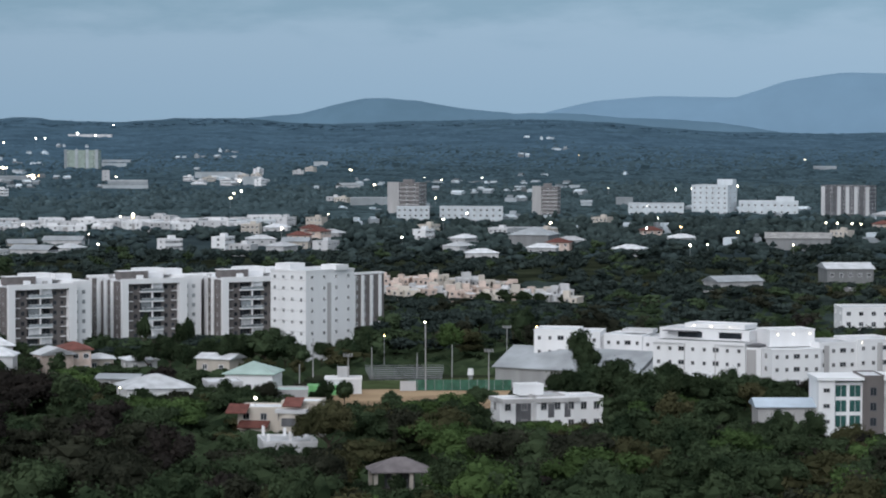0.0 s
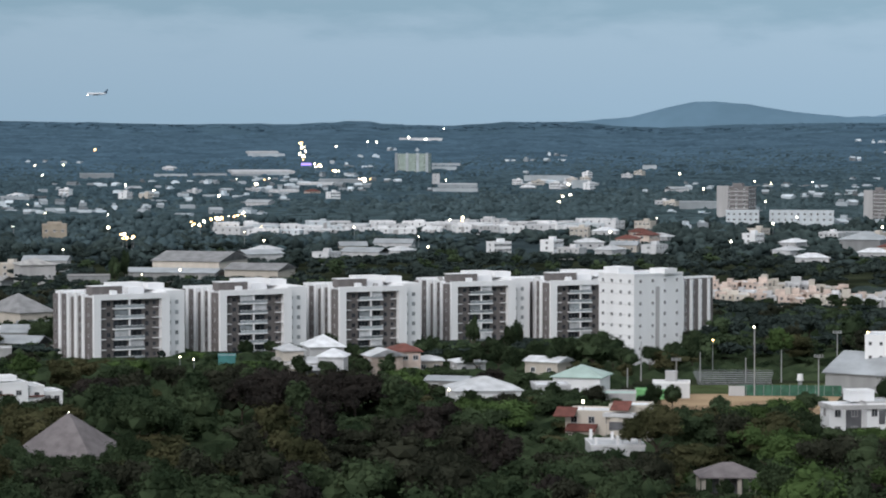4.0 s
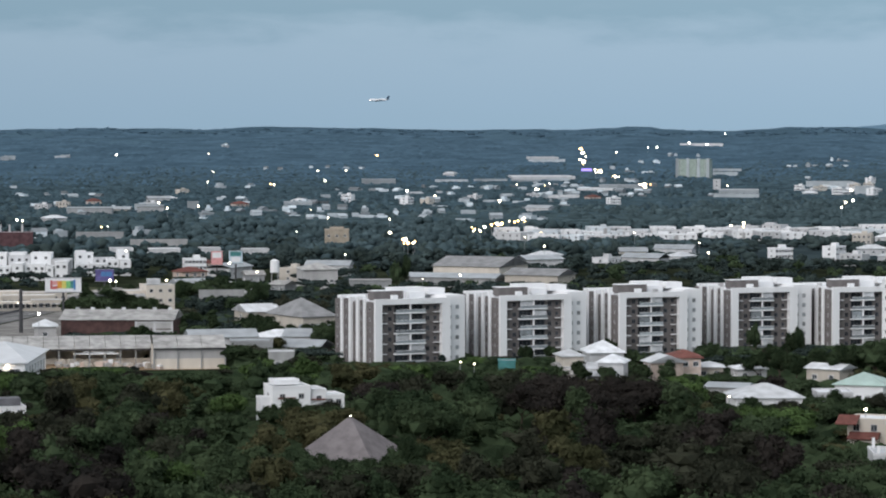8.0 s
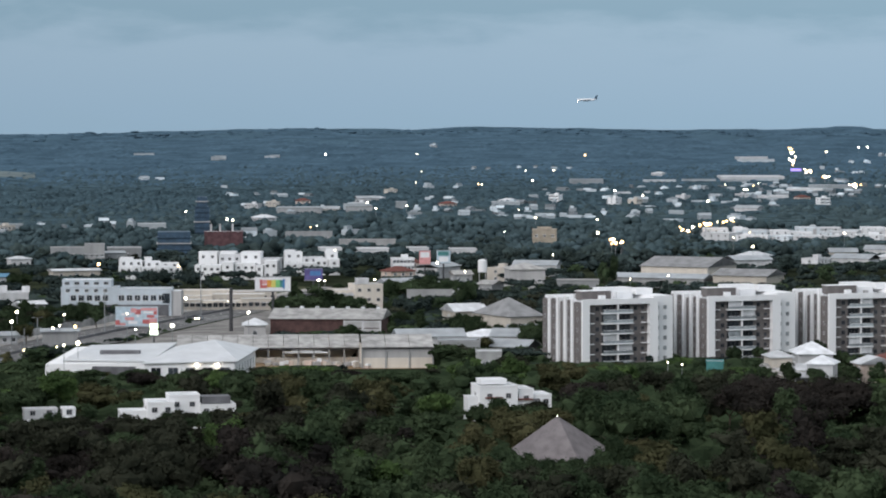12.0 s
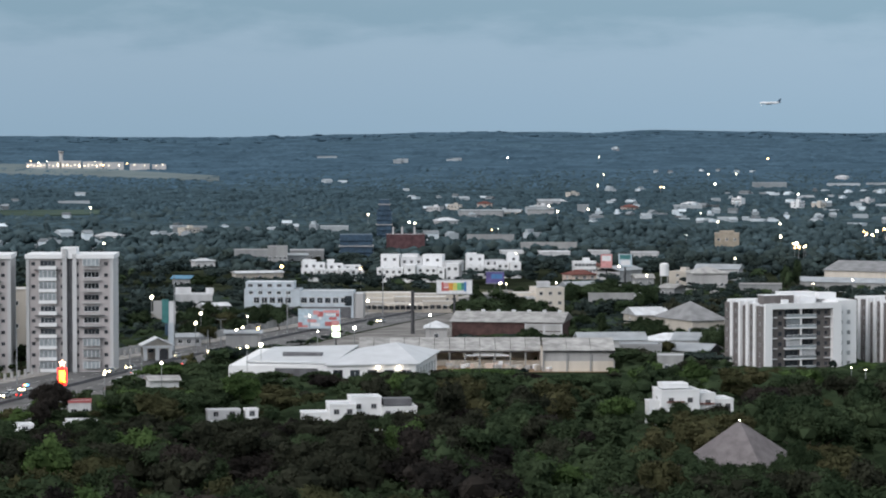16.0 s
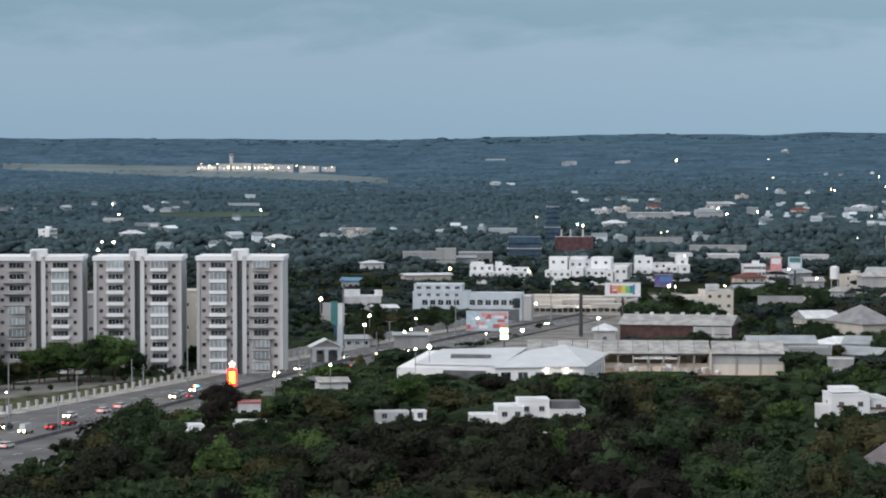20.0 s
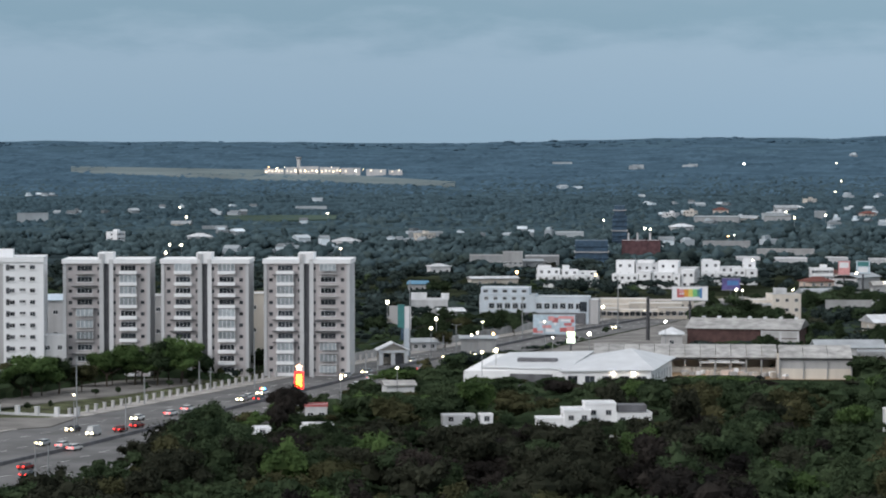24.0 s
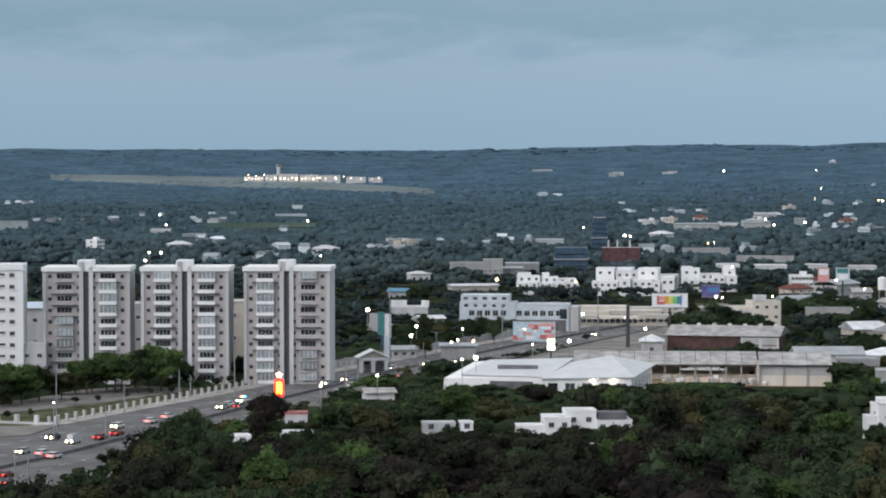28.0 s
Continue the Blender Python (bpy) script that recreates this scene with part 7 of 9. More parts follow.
car(-342.83, 516.74, 5, 1, True, False)
car(-336.88, 515.76, 5, 0, False, False)
car(-331.59, 512.11, 5, 0, False, False)
car(-321.4, 478.15, 5, 3, False, False)
car(-313.47, 467.15, 5, 2, False, False)
car(-352.93, 544.64, 5, 2, True, False)
car(-344.01, 539.31, 5, 1, True, True)
car(-342.94, 549.22, 5, 3, False, False)
car(-344.13, 558.35, 5, 3, False, False)
car(-352.98, 572.98, 5, 0, True, False)
car(-352.03, 586.93, 5, 0, False, False)
car(-354.03, 598.44, 5, 0, False, False)
car(-354.1, 626.25, 5, 1, True, False)
car(-350.87, 629.42, 5, 2, False, False)
car(-363.16, 714.95, 4, 1, True, False)
car(-346.54, 676.41, 4, 0, False, False)
car(-353.49, 698.71, 4, 0, False, False)
car(-355.42, 720.61, 4, 0, True, False)
car(-352.87, 730.37, 4, 1, False, False)
car(-369.34, 756.58, 4, 0, True, False)
car(-365.67, 774.89, 4, 0, True, False)
car(-362.56, 788.55, 3, 1, True, False)
car(-350.9, 753.48, 3, 4, False, False)
car(-368.6, 921.73, 0, 1, True, False)
car(-356.25, 632.55, 5, 0, True, False)
car(-362.81, 701.32, 4, 1, True, False)



def palm(x, y, h):
    """Slim palm: ringed trunk and a head of drooping fronds."""
    t = thing("palm_tree", x, y, 0, random.uniform(0, 360), "slim palm with drooping dark fronds by the tower", "palm", "palms by the towers")
    bm = bmesh.new()
    rod(bm, (0, 0, -0.3), (0.2, 0.1, h), 0.2, 0.13, 8)
    part("trunk", bm, BARK, t)
    bm = bmesh.new()
    for k in range(15):
        a = k * 2.4
        rise = 0.9 - 0.12 * (k % 5)
        pts = [(0.5 * f, rise * f - 1.5 * f * f) for f in (0.0, 0.5, 1.0, 1.5)]
        prev = None
        for i, (u, v) in enumerate(pts):
            wd = (0.1, 0.34, 0.3, 0.04)[i]
            cx, cy, cz = 0.2 + 1.5 * u * math.cos(a), 0.1 + 1.5 * u * math.sin(a), h + v
            pair = [bm.verts.new((cx - wd * math.sin(a), cy + wd * math.cos(a), cz - 0.12)), bm.verts.new((cx, cy, cz)), bm.verts.new((cx + wd * math.sin(a), cy - wd * math.cos(a), cz - 0.12))]
            if prev:
                bm.faces.new((prev[0], prev[1], pair[1], pair[0]))
                bm.faces.new((prev[1], prev[2], pair[2], pair[1]))
            prev = pair
    part("fronds", bm, LEAF, t)


random.seed(29)
palm(-402.6, 735.22, 4.77)
palm(-402.45, 739.93, 3.77)
palm(-402.46, 744.61, 4.99)
palm(-400.27, 745.62, 4.3)
palm(-401.82, 730.99, 4.07)
palm(-403.85, 694.87, 6.53)
palm(-403.41, 723.45, 5.56)

# patrol car with a coloured light bar
px, py = -358.15, 644.07
car(px, py, 5, 0, True)
t = [o for o in bpy.data.objects if o.name.split(".")[0] == "car"][-1]
t = min((o for o in bpy.data.objects if o.name.split(".")[0] == "car"), key=lambda o: math.hypot(o.matrix_basis.translation.x - px, o.matrix_basis.translation.y - py))
for k, (nm, col) in enumerate((("beacon_blue", (0.1, 0.35, 1.0)), ("beacon_green", (0.15, 1.0, 0.5)), ("beacon_yellow", (1.0, 0.9, 0.2)), ("beacon_red", (1.0, 0.05, 0.1)))):
    boxes("beacon", glow(nm, col, 5.0), t, (-0.8 + 0.4 * k, -0.42 + 0.4 * k, -0.6, -0.2, 1.45, 1.8), label="lit coloured beacon")

# ---------------------------------------------------------------- the airport
# meadow green greyed in the colour itself for haze
MEADOW = surface("hazy_meadow_grass", (0.070, 0.098, 0.080), 0.15, 0.01, 0.95, bump=0, fine=0.05, spec=0.0)
AIR_GRASS = surface("dry_airfield_grass", (0.155, 0.188, 0.193), 0.12, 0.01, 0.95, bump=0, fine=0.05, spec=0.0)


def drape(name, az0, az1, far, near, mat, label, category):
    """A strip of open ground that follows the rise of the land; far and near are distances at both ends and the middle."""
    n = 40
    bm = bmesh.new()
    rows2 = [[], []]
    for i in range(n + 1):
        f = i / n
        az = radians(az0 + (az1 - az0) * f)
        for q, ends in enumerate((near, far)):
            d = float(np.interp(f, (0, 0.5, 1), ends))
            rows2[q].append(bm.verts.new((d * math.sin(az), d * math.cos(az), float(land(az, d)) + 3.2)))
    skirt = [bm.verts.new(v.co - Vector((0, 0, 8))) for v in rows2[0]]
    for i in range(n):
        bm.faces.new((rows2[0][i], rows2[0][i + 1], rows2[1][i + 1], rows2[1][i]))
        bm.faces.new((skirt[i], skirt[i + 1], rows2[0][i + 1], rows2[0][i]))
    ob = new(name, mesh_of(name, bm, mat))
    tagged(ob, label, category, kind="structure")


drape("airfield", -32.96, -25.11, (3935, 3845, 3515), (3795, 3585, 3395), AIR_GRASS, "pale dry grass of a distant airfield", "airfield")
drape("clearing", -29.86, -27.55, (2350, 2350, 2350), (2230, 2200, 2230), MEADOW, "light green meadow in the distant woods", "meadow")
VIEW.append((-0.52, -0.48, 2240, 6.0))
TERMINAL_LIGHT = glow("terminal_light", (1.0, 0.80, 0.52), 5.0)
TERMINAL_DIM = glow("terminal_dim_light", (1.0, 0.86, 0.70), 0.6)
AIR_WALL = surface("terminal_pale_wall", (0.52, 0.50, 0.49), 0.08, 0.1, 0.7)
t = thing("airport_terminal", -1747.03, 3284.25, 20.93, 28.01, "long pale lit airport terminal with gates", "terminal")
for k, (x0, x1, h) in enumerate(((-66, -40, 6), (-38, -22, 8), (-20, 6, 9), (8, 34, 8), (36, 62, 7), (70, 96, 5), (100, 118, 4))):
    boxes("hall", AIR_WALL, t, (x0, x1, 0, 20, -6, h))
    n = int((x1 - x0) / (4, 5, 5, 5, 9, 13, 9)[k])
    for q in range(n):
        xx = x0 + (x1 - x0) * (q + 0.5) / n
        boxes("lit_bay", TERMINAL_LIGHT if k < 4 and (q + k) % 3 == 0 else TERMINAL_DIM, t, (xx - 0.9 - (q * 7 + k) % 3 * 0.5, xx + 0.9, -0.3, 0.0, 1.5 + (q + k) % 2, 3.2 + (q * 5 + k) % 3), label="lit glazed bay")
t2 = thing("control_tower", -1772.05, 3287.87, 17.47, 0, "slim pale airport control tower", "control tower")
bm = bmesh.new()
tube(bm, 0, 0, -1, 21, 2.6, 2.2, 12)
part("shaft", bm, AIR_WALL, t2)
bm = bmesh.new()
tube(bm, 0, 0, 21, 25, 3.0, 3.8, 12)
part("cab", bm, AIR_WALL, t2, "pale control cab")
bm = bmesh.new()
tube(bm, 0, 0, 22.6, 24.0, 3.72, 3.95, 12)
part("cab_glazing", bm, GLASS, t2, "dark band of cab windows")
VIEW.append((-0.57, -0.44, 3615, 4.0))
t = thing("lit_sign", -583.4, 3461.2, 11.0, 9.6, "long violet lit sign above a far street", "lit sign")
for sx in (-5.5, 5.5):
    boxes("post", STEEL, t, (sx - 0.2, sx + 0.2, 0.1, 0.5, -1, 5))
boxes("panel", glow("sign_violet", (0.42, 0.30, 1.0), 0.9), t, (-6.5, 6.5, 0, 0.3, 4.0, 7.0))
# ---------------------------------------------------------------- lamps
HEADS, LAMP_PARTS = {}, []
LAMP_KIND = {"w": (LAMP_W, "street lamp with warm white light"), "y": (LAMP_Y, "street lamp with amber light"), "c": (LAMP_C, "street lamp with cool white light")}


def lamp(kind, x, y, r, h=9.0):
    """Street lamp: pole, arm and a lit head of radius r, oversized to stand for its glow."""
    mat, words = LAMP_KIND[kind]
    r *= 0.72 if math.hypot(x, y) < 1200 else 1.0
    if not LAMP_PARTS:
        bm = bmesh.new()
        tube(bm, 0, 0, 0, 1, 0.13, 0.08)
        LAMP_PARTS.append(mesh_of("pole", bm, STEEL))
        bm = bmesh.new()
        rod(bm, (0, 0, -0.1), (0, -1.2, 0.3), 0.06)
        LAMP_PARTS.append(mesh_of("arm", bm, STEEL))
    key = (kind, round(r, 1))
    if key not in HEADS:
        bm = bmesh.new()
        ball(bm, 0, -1.2, 0.3, r, sub=2)
        HEADS[key] = mesh_of("lamp_head", bm, mat)
    t = thing("street_lamp", x, y, land_at(x, y), -math.degrees(math.atan2(x, y)), words, "street lamp", "street lamps")
    put("pole", LAMP_PARTS[0], t, Matrix.Diagonal((1, 1, h, 1)))
    arm = put("arm", LAMP_PARTS[1], t, Matrix.Translation((0, 0, h)))
    put("lamp_head", HEADS[key], arm, None, "lit lamp head")
    keep(x, y, 2, 2, 0, h - 1.2, 0.0)


lamp("c", -544.5, 4154.5, 1.50, 8.0)
lamp("c", -513.6, 4118.1, 1.50, 8.0)
lamp("c", -580.9, 3977.8, 1.10, 8.0)
lamp("c", -570.9, 3999.5, 1.10, 8.0)
lamp("w", -610.2, 3872.2, 1.10, 8.0)
lamp("c", -523.6, 4429.2, 1.00, 8.0)
lamp("w", -564.8, 3413.6, 1.00, 8.0)
lamp("w", -545.9, 3345.8, 1.30, 8.0)
lamp("w", -506.5, 3210.3, 1.20, 8.0)
lamp("w", -421.8, 2869.2, 1.50, 8.0)
lamp("w", -195.9, 1759.1, 0.90, 8.0)
lamp("w", -347.8, 753.6, 0.50, 9.0)
lamp("w", -350.3, 763.5, 0.50, 9.0)
lamp("y", -493.1, 1115.9, 0.70, 9.0)
lamp("w", -364.5, 898.9, 0.70, 9.0)
lamp("w", -369.7, 809.6, 0.45, 9.0)
lamp("w", -444.89, 892.25, 0.95, 9.0)
lamp("w", -371.66, 775.51, 0.65, 9.0)
lamp("y", -343.96, 760.89, 0.61, 9.0)
lamp("w", -358.81, 1022.15, 0.65, 9.0)
lamp("w", -338.96, 1031.3, 0.61, 9.0)
lamp("c", -317.8, 773.02, 0.76, 9.0)
lamp("c", -314.08, 748.84, 0.65, 9.0)
lamp("w", -315.31, 637.82, 0.61, 9.0)
lamp("w", -314.44, 604.82, 0.38, 9.0)
lamp("c", -322.2, 755.26, 0.38, 9.0)
lamp("y", -16, 759.49, 0.38, 9.0)
lamp("y", 25.17, 744.32, 0.42, 12.7)
lamp("w", -5.23, 811.2, 0.38, 9.0)
lamp("y", 156.49, 1477.14, 0.61, 9.0)
lamp("y", 132.1, 1546.33, 0.46, 9.0)
lamp("y", -186.96, 1677.64, 0.61, 9.0)
lamp("w", -39.85, 590.9, 0.38, 8.7)
lamp("w", -74.87, 643.88, 0.3, 5.7)
lamp("w", -429.91, 2918.51, 1.52, 9.0)
lamp("w", 221.79, 1612.11, 0.49, 9.0)
lamp("w", 228.4, 1612.55, 0.49, 9.0)
lamp("w", 235.68, 1604.17, 0.49, 9.0)
lamp("w", 239.61, 1595.66, 0.49, 9.0)
lamp("y", -338.4, 1692.45, 0.99, 9.0)
lamp("w", -446.29, 2222.6, 0.99, 9.0)
lamp("y", -340.48, 1671.1, 0.76, 9.0)
lamp("y", -334.8, 1593.6, 0.57, 9.0)
lamp("w", -342.1, 1780.33, 0.68, 9.0)
lamp("y", -328.42, 1396.19, 0.76, 9.0)
lamp("w", -370.61, 1530.89, 0.76, 9.0)
lamp("w", -430.24, 2918.46, 1.37, 9.0)
lamp("w", -652, 3829.9, 1.71, 9.0)
lamp("w", -612.75, 3608.34, 1.9, 9.0)
lamp("y", -551.02, 3360.12, 1.14, 9.0)
lamp("c", -506.98, 3205.15, 0.91, 9.0)
lamp("w", -235.37, 1092.8, 0.49, 9.0)
lamp("w", -243.61, 1060.7, 0.3, 9.0)
lamp("c", -800.66, 3000, 0.91, 9.0)
lamp("w", -812.45, 2835.92, 0.76, 9.0)
lamp("w", -853.33, 3296.34, 0.84, 9.0)
lamp("w", -1149.17, 3684.97, 0.84, 9.0)
lamp("y", -453.26, 1109.78, 0.61, 9.0)
lamp("w", -340.21, 1440.23, 0.95, 9.0)
lamp("w", -156.15, 724.59, 0.3, 5.7)
lamp("w", -151.08, 718.66, 0.3, 5.7)
lamp("w", -389.54, 816.72, 0.76, 9.0)
lamp("w", -316.68, 702.33, 0.84, 9.0)
lamp("w", -352.2, 819.01, 0.38, 9.0)
lamp("c", -316.95, 834.95, 0.61, 9.0)
lamp("w", -354.79, 1017.77, 0.38, 9.0)
lamp("c", -283.98, 725.76, 0.38, 3.7)
lamp("c", -282.86, 738.27, 0.38, 3.7)
lamp("w", -444.89, 891.96, 0.46, 9.0)
lamp("w", -317.33, 694.54, 0.46, 9.0)
lamp("w", -354.89, 1167.72, 0.49, 9.0)
lamp("w", -322.09, 1098.98, 0.49, 9.0)
lamp("w", -643.6, 1961.36, 0.76, 9.0)
lamp("w", -640.68, 2027.38, 0.68, 9.0)
lamp("y", -824.32, 2863.72, 0.76, 9.0)
lamp("w", -351.42, 542.6, 0.23, 8.7)
lamp("y", -1836.15, 3321.23, 0.61, 9.0)
lamp("w", -1805.1, 3286.96, 0.91, 9.0)
lamp("w", -1817.34, 3331.56, 0.61, 9.0)
lamp("y", -1784.1, 3292.72, 0.91, 9.0)
lamp("w", -1798.47, 3341.78, 0.61, 9.0)
lamp("w", -1765.44, 3302.76, 0.91, 9.0)
lamp("y", -1779.53, 3351.91, 0.61, 9.0)
lamp("w", -1746.72, 3312.7, 0.91, 9.0)
lamp("w", -1758.2, 3357.51, 0.61, 9.0)
lamp("y", -1704.86, 3278.18, 0.91, 9.0)
lamp("w", -1716.21, 3322.99, 0.61, 9.0)
lamp("w", -1683.97, 3283.34, 0.91, 9.0)
lamp("y", -1695.07, 3328.21, 0.61, 9.0)
lamp("c", -626.59, 3712.49, 0.68, 9.0)
lamp("w", -624.72, 3651.95, 1.1, 9.0)
lamp("y", -675.47, 3962.84, 0.84, 9.0)
lamp("w", -632.34, 3741.95, 0.87, 9.0)
lamp("w", -626.51, 3666.86, 1.03, 9.0)
lamp("y", -615.57, 3638.29, 0.61, 9.0)
lamp("y", -667.91, 3918.49, 1.03, 9.0)
lamp("y", -666.32, 3918.76, 0.65, 9.0)
lamp("y", -675.35, 3947.65, 1.06, 9.0)
lamp("y", -595.16, 3504.83, 0.65, 9.0)
lamp("c", -606.28, 3579.01, 1.03, 9.0)
lamp("w", -651.41, 3845.21, 0.8, 9.0)
lamp("y", -551.4, 3375.26, 0.99, 9.0)
lamp("c", -544.93, 3310.45, 0.65, 9.0)
lamp("w", -551.02, 3360.12, 0.84, 9.0)
lamp("c", -544.49, 3295.32, 0.49, 9.0)
lamp("y", -540.92, 3311.11, 0.84, 9.0)
lamp("y", -506.34, 3205.25, 0.53, 9.0)
lamp("y", -508.93, 3204.84, 0.84, 9.0)
lamp("y", -508.93, 3204.84, 0.84, 9.0)
lamp("w", -500.13, 3191.05, 0.91, 9.0)
lamp("y", -423.77, 2919.4, 0.61, 9.0)
lamp("y", -428.48, 2918.72, 0.8, 9.0)
lamp("w", -432.01, 2918.2, 0.8, 9.0)
lamp("w", -434.96, 2917.76, 0.68, 9.0)
lamp("y", -432.01, 2918.2, 0.76, 9.0)
lamp("c", -341.13, 1691.83, 0.76, 9.0)
lamp("c", -337.41, 1682.18, 0.65, 9.0)
lamp("y", -344.21, 1701.75, 0.53, 9.0)
lamp("y", -336.77, 1671.95, 0.8, 9.0)
lamp("c", -338.42, 1681.95, 0.53, 9.0)
lamp("y", -332.33, 1737.11, 0.42, 9.0)
lamp("y", -338.6, 1746.83, 0.68, 9.0)
lamp("w", -342.13, 1734.88, 0.38, 9.0)
lamp("y", -336.57, 1725.13, 0.65, 9.0)
lamp("w", -345.35, 1803.18, 0.46, 9.0)
lamp("w", -328.2, 1576.5, 0.61, 9.0)
lamp("y", -344.17, 1629.96, 0.46, 9.0)
lamp("w", -336.26, 1631.76, 0.42, 9.0)
lamp("w", -340.84, 1650.64, 0.34, 9.0)
lamp("y", -323.95, 1559.27, 0.53, 9.0)
lamp("c", -330.19, 1566.9, 0.34, 9.0)
lamp("c", -336.91, 1631.61, 0.61, 9.0)
lamp("y", -341.43, 1438.39, 0.46, 9.0)
lamp("w", -325.87, 1396.77, 0.49, 9.0)
lamp("y", -328.78, 1388.85, 0.46, 9.0)
lamp("y", -328.28, 1410.97, 0.57, 9.0)

random.seed(41)
for _ in range(60):
    az, d = radians(random.uniform(-22, 8)), 1 / random.uniform(1 / 4000, 1 / 1300)
    lamp(random.choice("wwwcy"), d * math.sin(az), d * math.cos(az), random.uniform(0.25, 0.66) * (d / 1500) ** 0.8)
for _ in range(8):
    az, d = radians(random.uniform(-34, -22)), 1 / random.uniform(1 / 2600, 1 / 1300)
    lamp("w", d * math.sin(az), d * math.cos(az), random.uniform(0.5, 0.75))

# ---------------------------------------------------------------- trees


def ico(sub):
    bm = bmesh.new()
    bmesh.ops.create_icosphere(bm, subdivisions=sub, radius=1)
    bm.verts.ensure_lookup_table()
    out = np.array([v.co[:] for v in bm.verts]), np.array([[v.index for v in f.verts] for f in bm.faces])
    bm.free()
    return out


ICO = {1: ico(1), 2: ico(2)}


def crown(n, r, h, z0, lobes=7, sub=2, size=(0.3, 0.6), flat=0.0):
    """An uneven crown: a few heavy masses, each covered with smaller lobes of foliage, and leaf clumps that stand out from them. Returns corners of triangles and of quads."""
    masses = max(1, lobes // 5)
    big = np.random.normal(size=(masses, 3))
    big /= np.linalg.norm(big, axis=1, keepdims=True)
    big *= np.random.uniform(0.25, 0.55, (masses, 1))
    big[:, 2] = big[:, 2] * 0.8 + 0.02
    big[0] = (np.random.uniform(-0.15, 0.15), np.random.uniform(-0.15, 0.15), 0.28)
    br = np.random.uniform(0.3, 0.46, masses)
    j = np.random.randint(0, masses, lobes)
    c = np.random.normal(size=(lobes, 3))
    c[:, 2] = np.abs(c[:, 2]) * 0.9 - 0.25
    c /= np.linalg.norm(c, axis=1, keepdims=True)
    out = c.copy()
    c = big[j] + c * (br[j] * np.random.uniform(0.55, 1.15, lobes))[:, None]
    lr = np.random.uniform(0.15, 0.27, lobes) * (1.7 if lobes < 7 else 1.0)
    iv, fi = ICO[sub]
    squash = np.array([r, r, h / 2])
    lift = np.array([0, 0, z0 + h / 2])
    cc, rr_ = np.concatenate([big, c]), np.concatenate([br * 0.95, lr])
    lump = np.random.uniform(0.5, 0.98, (len(cc), len(iv), 1))
    body = (cc[:, None, :] + iv[None] * rr_[:, None, None] * lump) * squash + lift
    tris = body[:, fi, :].reshape(-1, 3, 3)
    k = np.random.randint(0, lobes, n)
    d = np.random.normal(size=(n, 3)) + out[k] * 0.9
    d /= np.linalg.norm(d, axis=1, keepdims=True)
    reach = np.where(np.random.uniform(size=n) < 0.26, np.random.uniform(1.1, 1.6, n), np.random.uniform(0.8, 1.12, n))
    p = (c[k] + d * (lr[k] * reach)[:, None]) * squash + lift
    nor = d * 0.6 + np.random.normal(size=(n, 3)) * 0.5 + np.array([0, 0, 0.35 + flat])
    nor /= np.maximum(1e-6, np.linalg.norm(nor, axis=1, keepdims=True))
    u = np.cross(nor, np.random.normal(size=(n, 3)))
    u /= np.maximum(1e-6, np.linalg.norm(u, axis=1, keepdims=True))
    v = np.cross(nor, u)
    s = (np.random.uniform(*size, n) * np.where(reach > 1.12, 0.6, 1.0))[:, None]
    asp = np.random.uniform(0.45, 0.9, (n, 1))
    bend = nor * s * np.random.uniform(-0.25, 0.1, (n, 1))
    four = np.stack([p - u * s - v * s * asp + bend, p + u * s * 1.1 - v * s * asp * 0.5, p + u * s * 0.8 + v * s * asp + bend, p - u * s * 0.7 + v * s * asp * 0.8], 1)
    return tris, four


def foliage(name, tris, four, mats, tk=None, qk=None):
    nt, nq = len(tris), len(four)
    me = bpy.data.meshes.new(name)
    me.vertices.add(3 * nt + 4 * nq)
    me.vertices.foreach_set("co", np.concatenate([tris.reshape(-1), four.reshape(-1)]).astype(np.float32))
    me.loops.add(3 * nt + 4 * nq)
    me.loops.foreach_set("vertex_index", np.arange(3 * nt + 4 * nq, dtype=np.int32))
    me.polygons.add(nt + nq)
    me.polygons.foreach_set("loop_start", np.concatenate([np.arange(nt) * 3, 3 * nt + np.arange(nq) * 4]).astype(np.int32))
    for m in mats:
        me.materials.append(m)
    if tk is not None:
        me.polygons.foreach_set("material_index", np.concatenate([tk, qk]).astype(np.int32))
    me.update(calc_edges=True)
    return me


def trunk_mesh(h, r, crown_r):
    bm = bmesh.new()
    rod(bm, (0, 0, -0.5), (0.15, 0.1, h * 0.55), r, r * 0.7)
    for k in range(5):
        a = k * 1.3 + random.random()
        rod(bm, (0.12, 0.08, h * (0.4 + 0.03 * k)), (crown_r * 0.6 * math.cos(a), crown_r * 0.6 * math.sin(a), h * (0.72 + 0.04 * k)), r * 0.5, r * 0.15, 5)
    return mesh_of("trunk", bm, BARK)


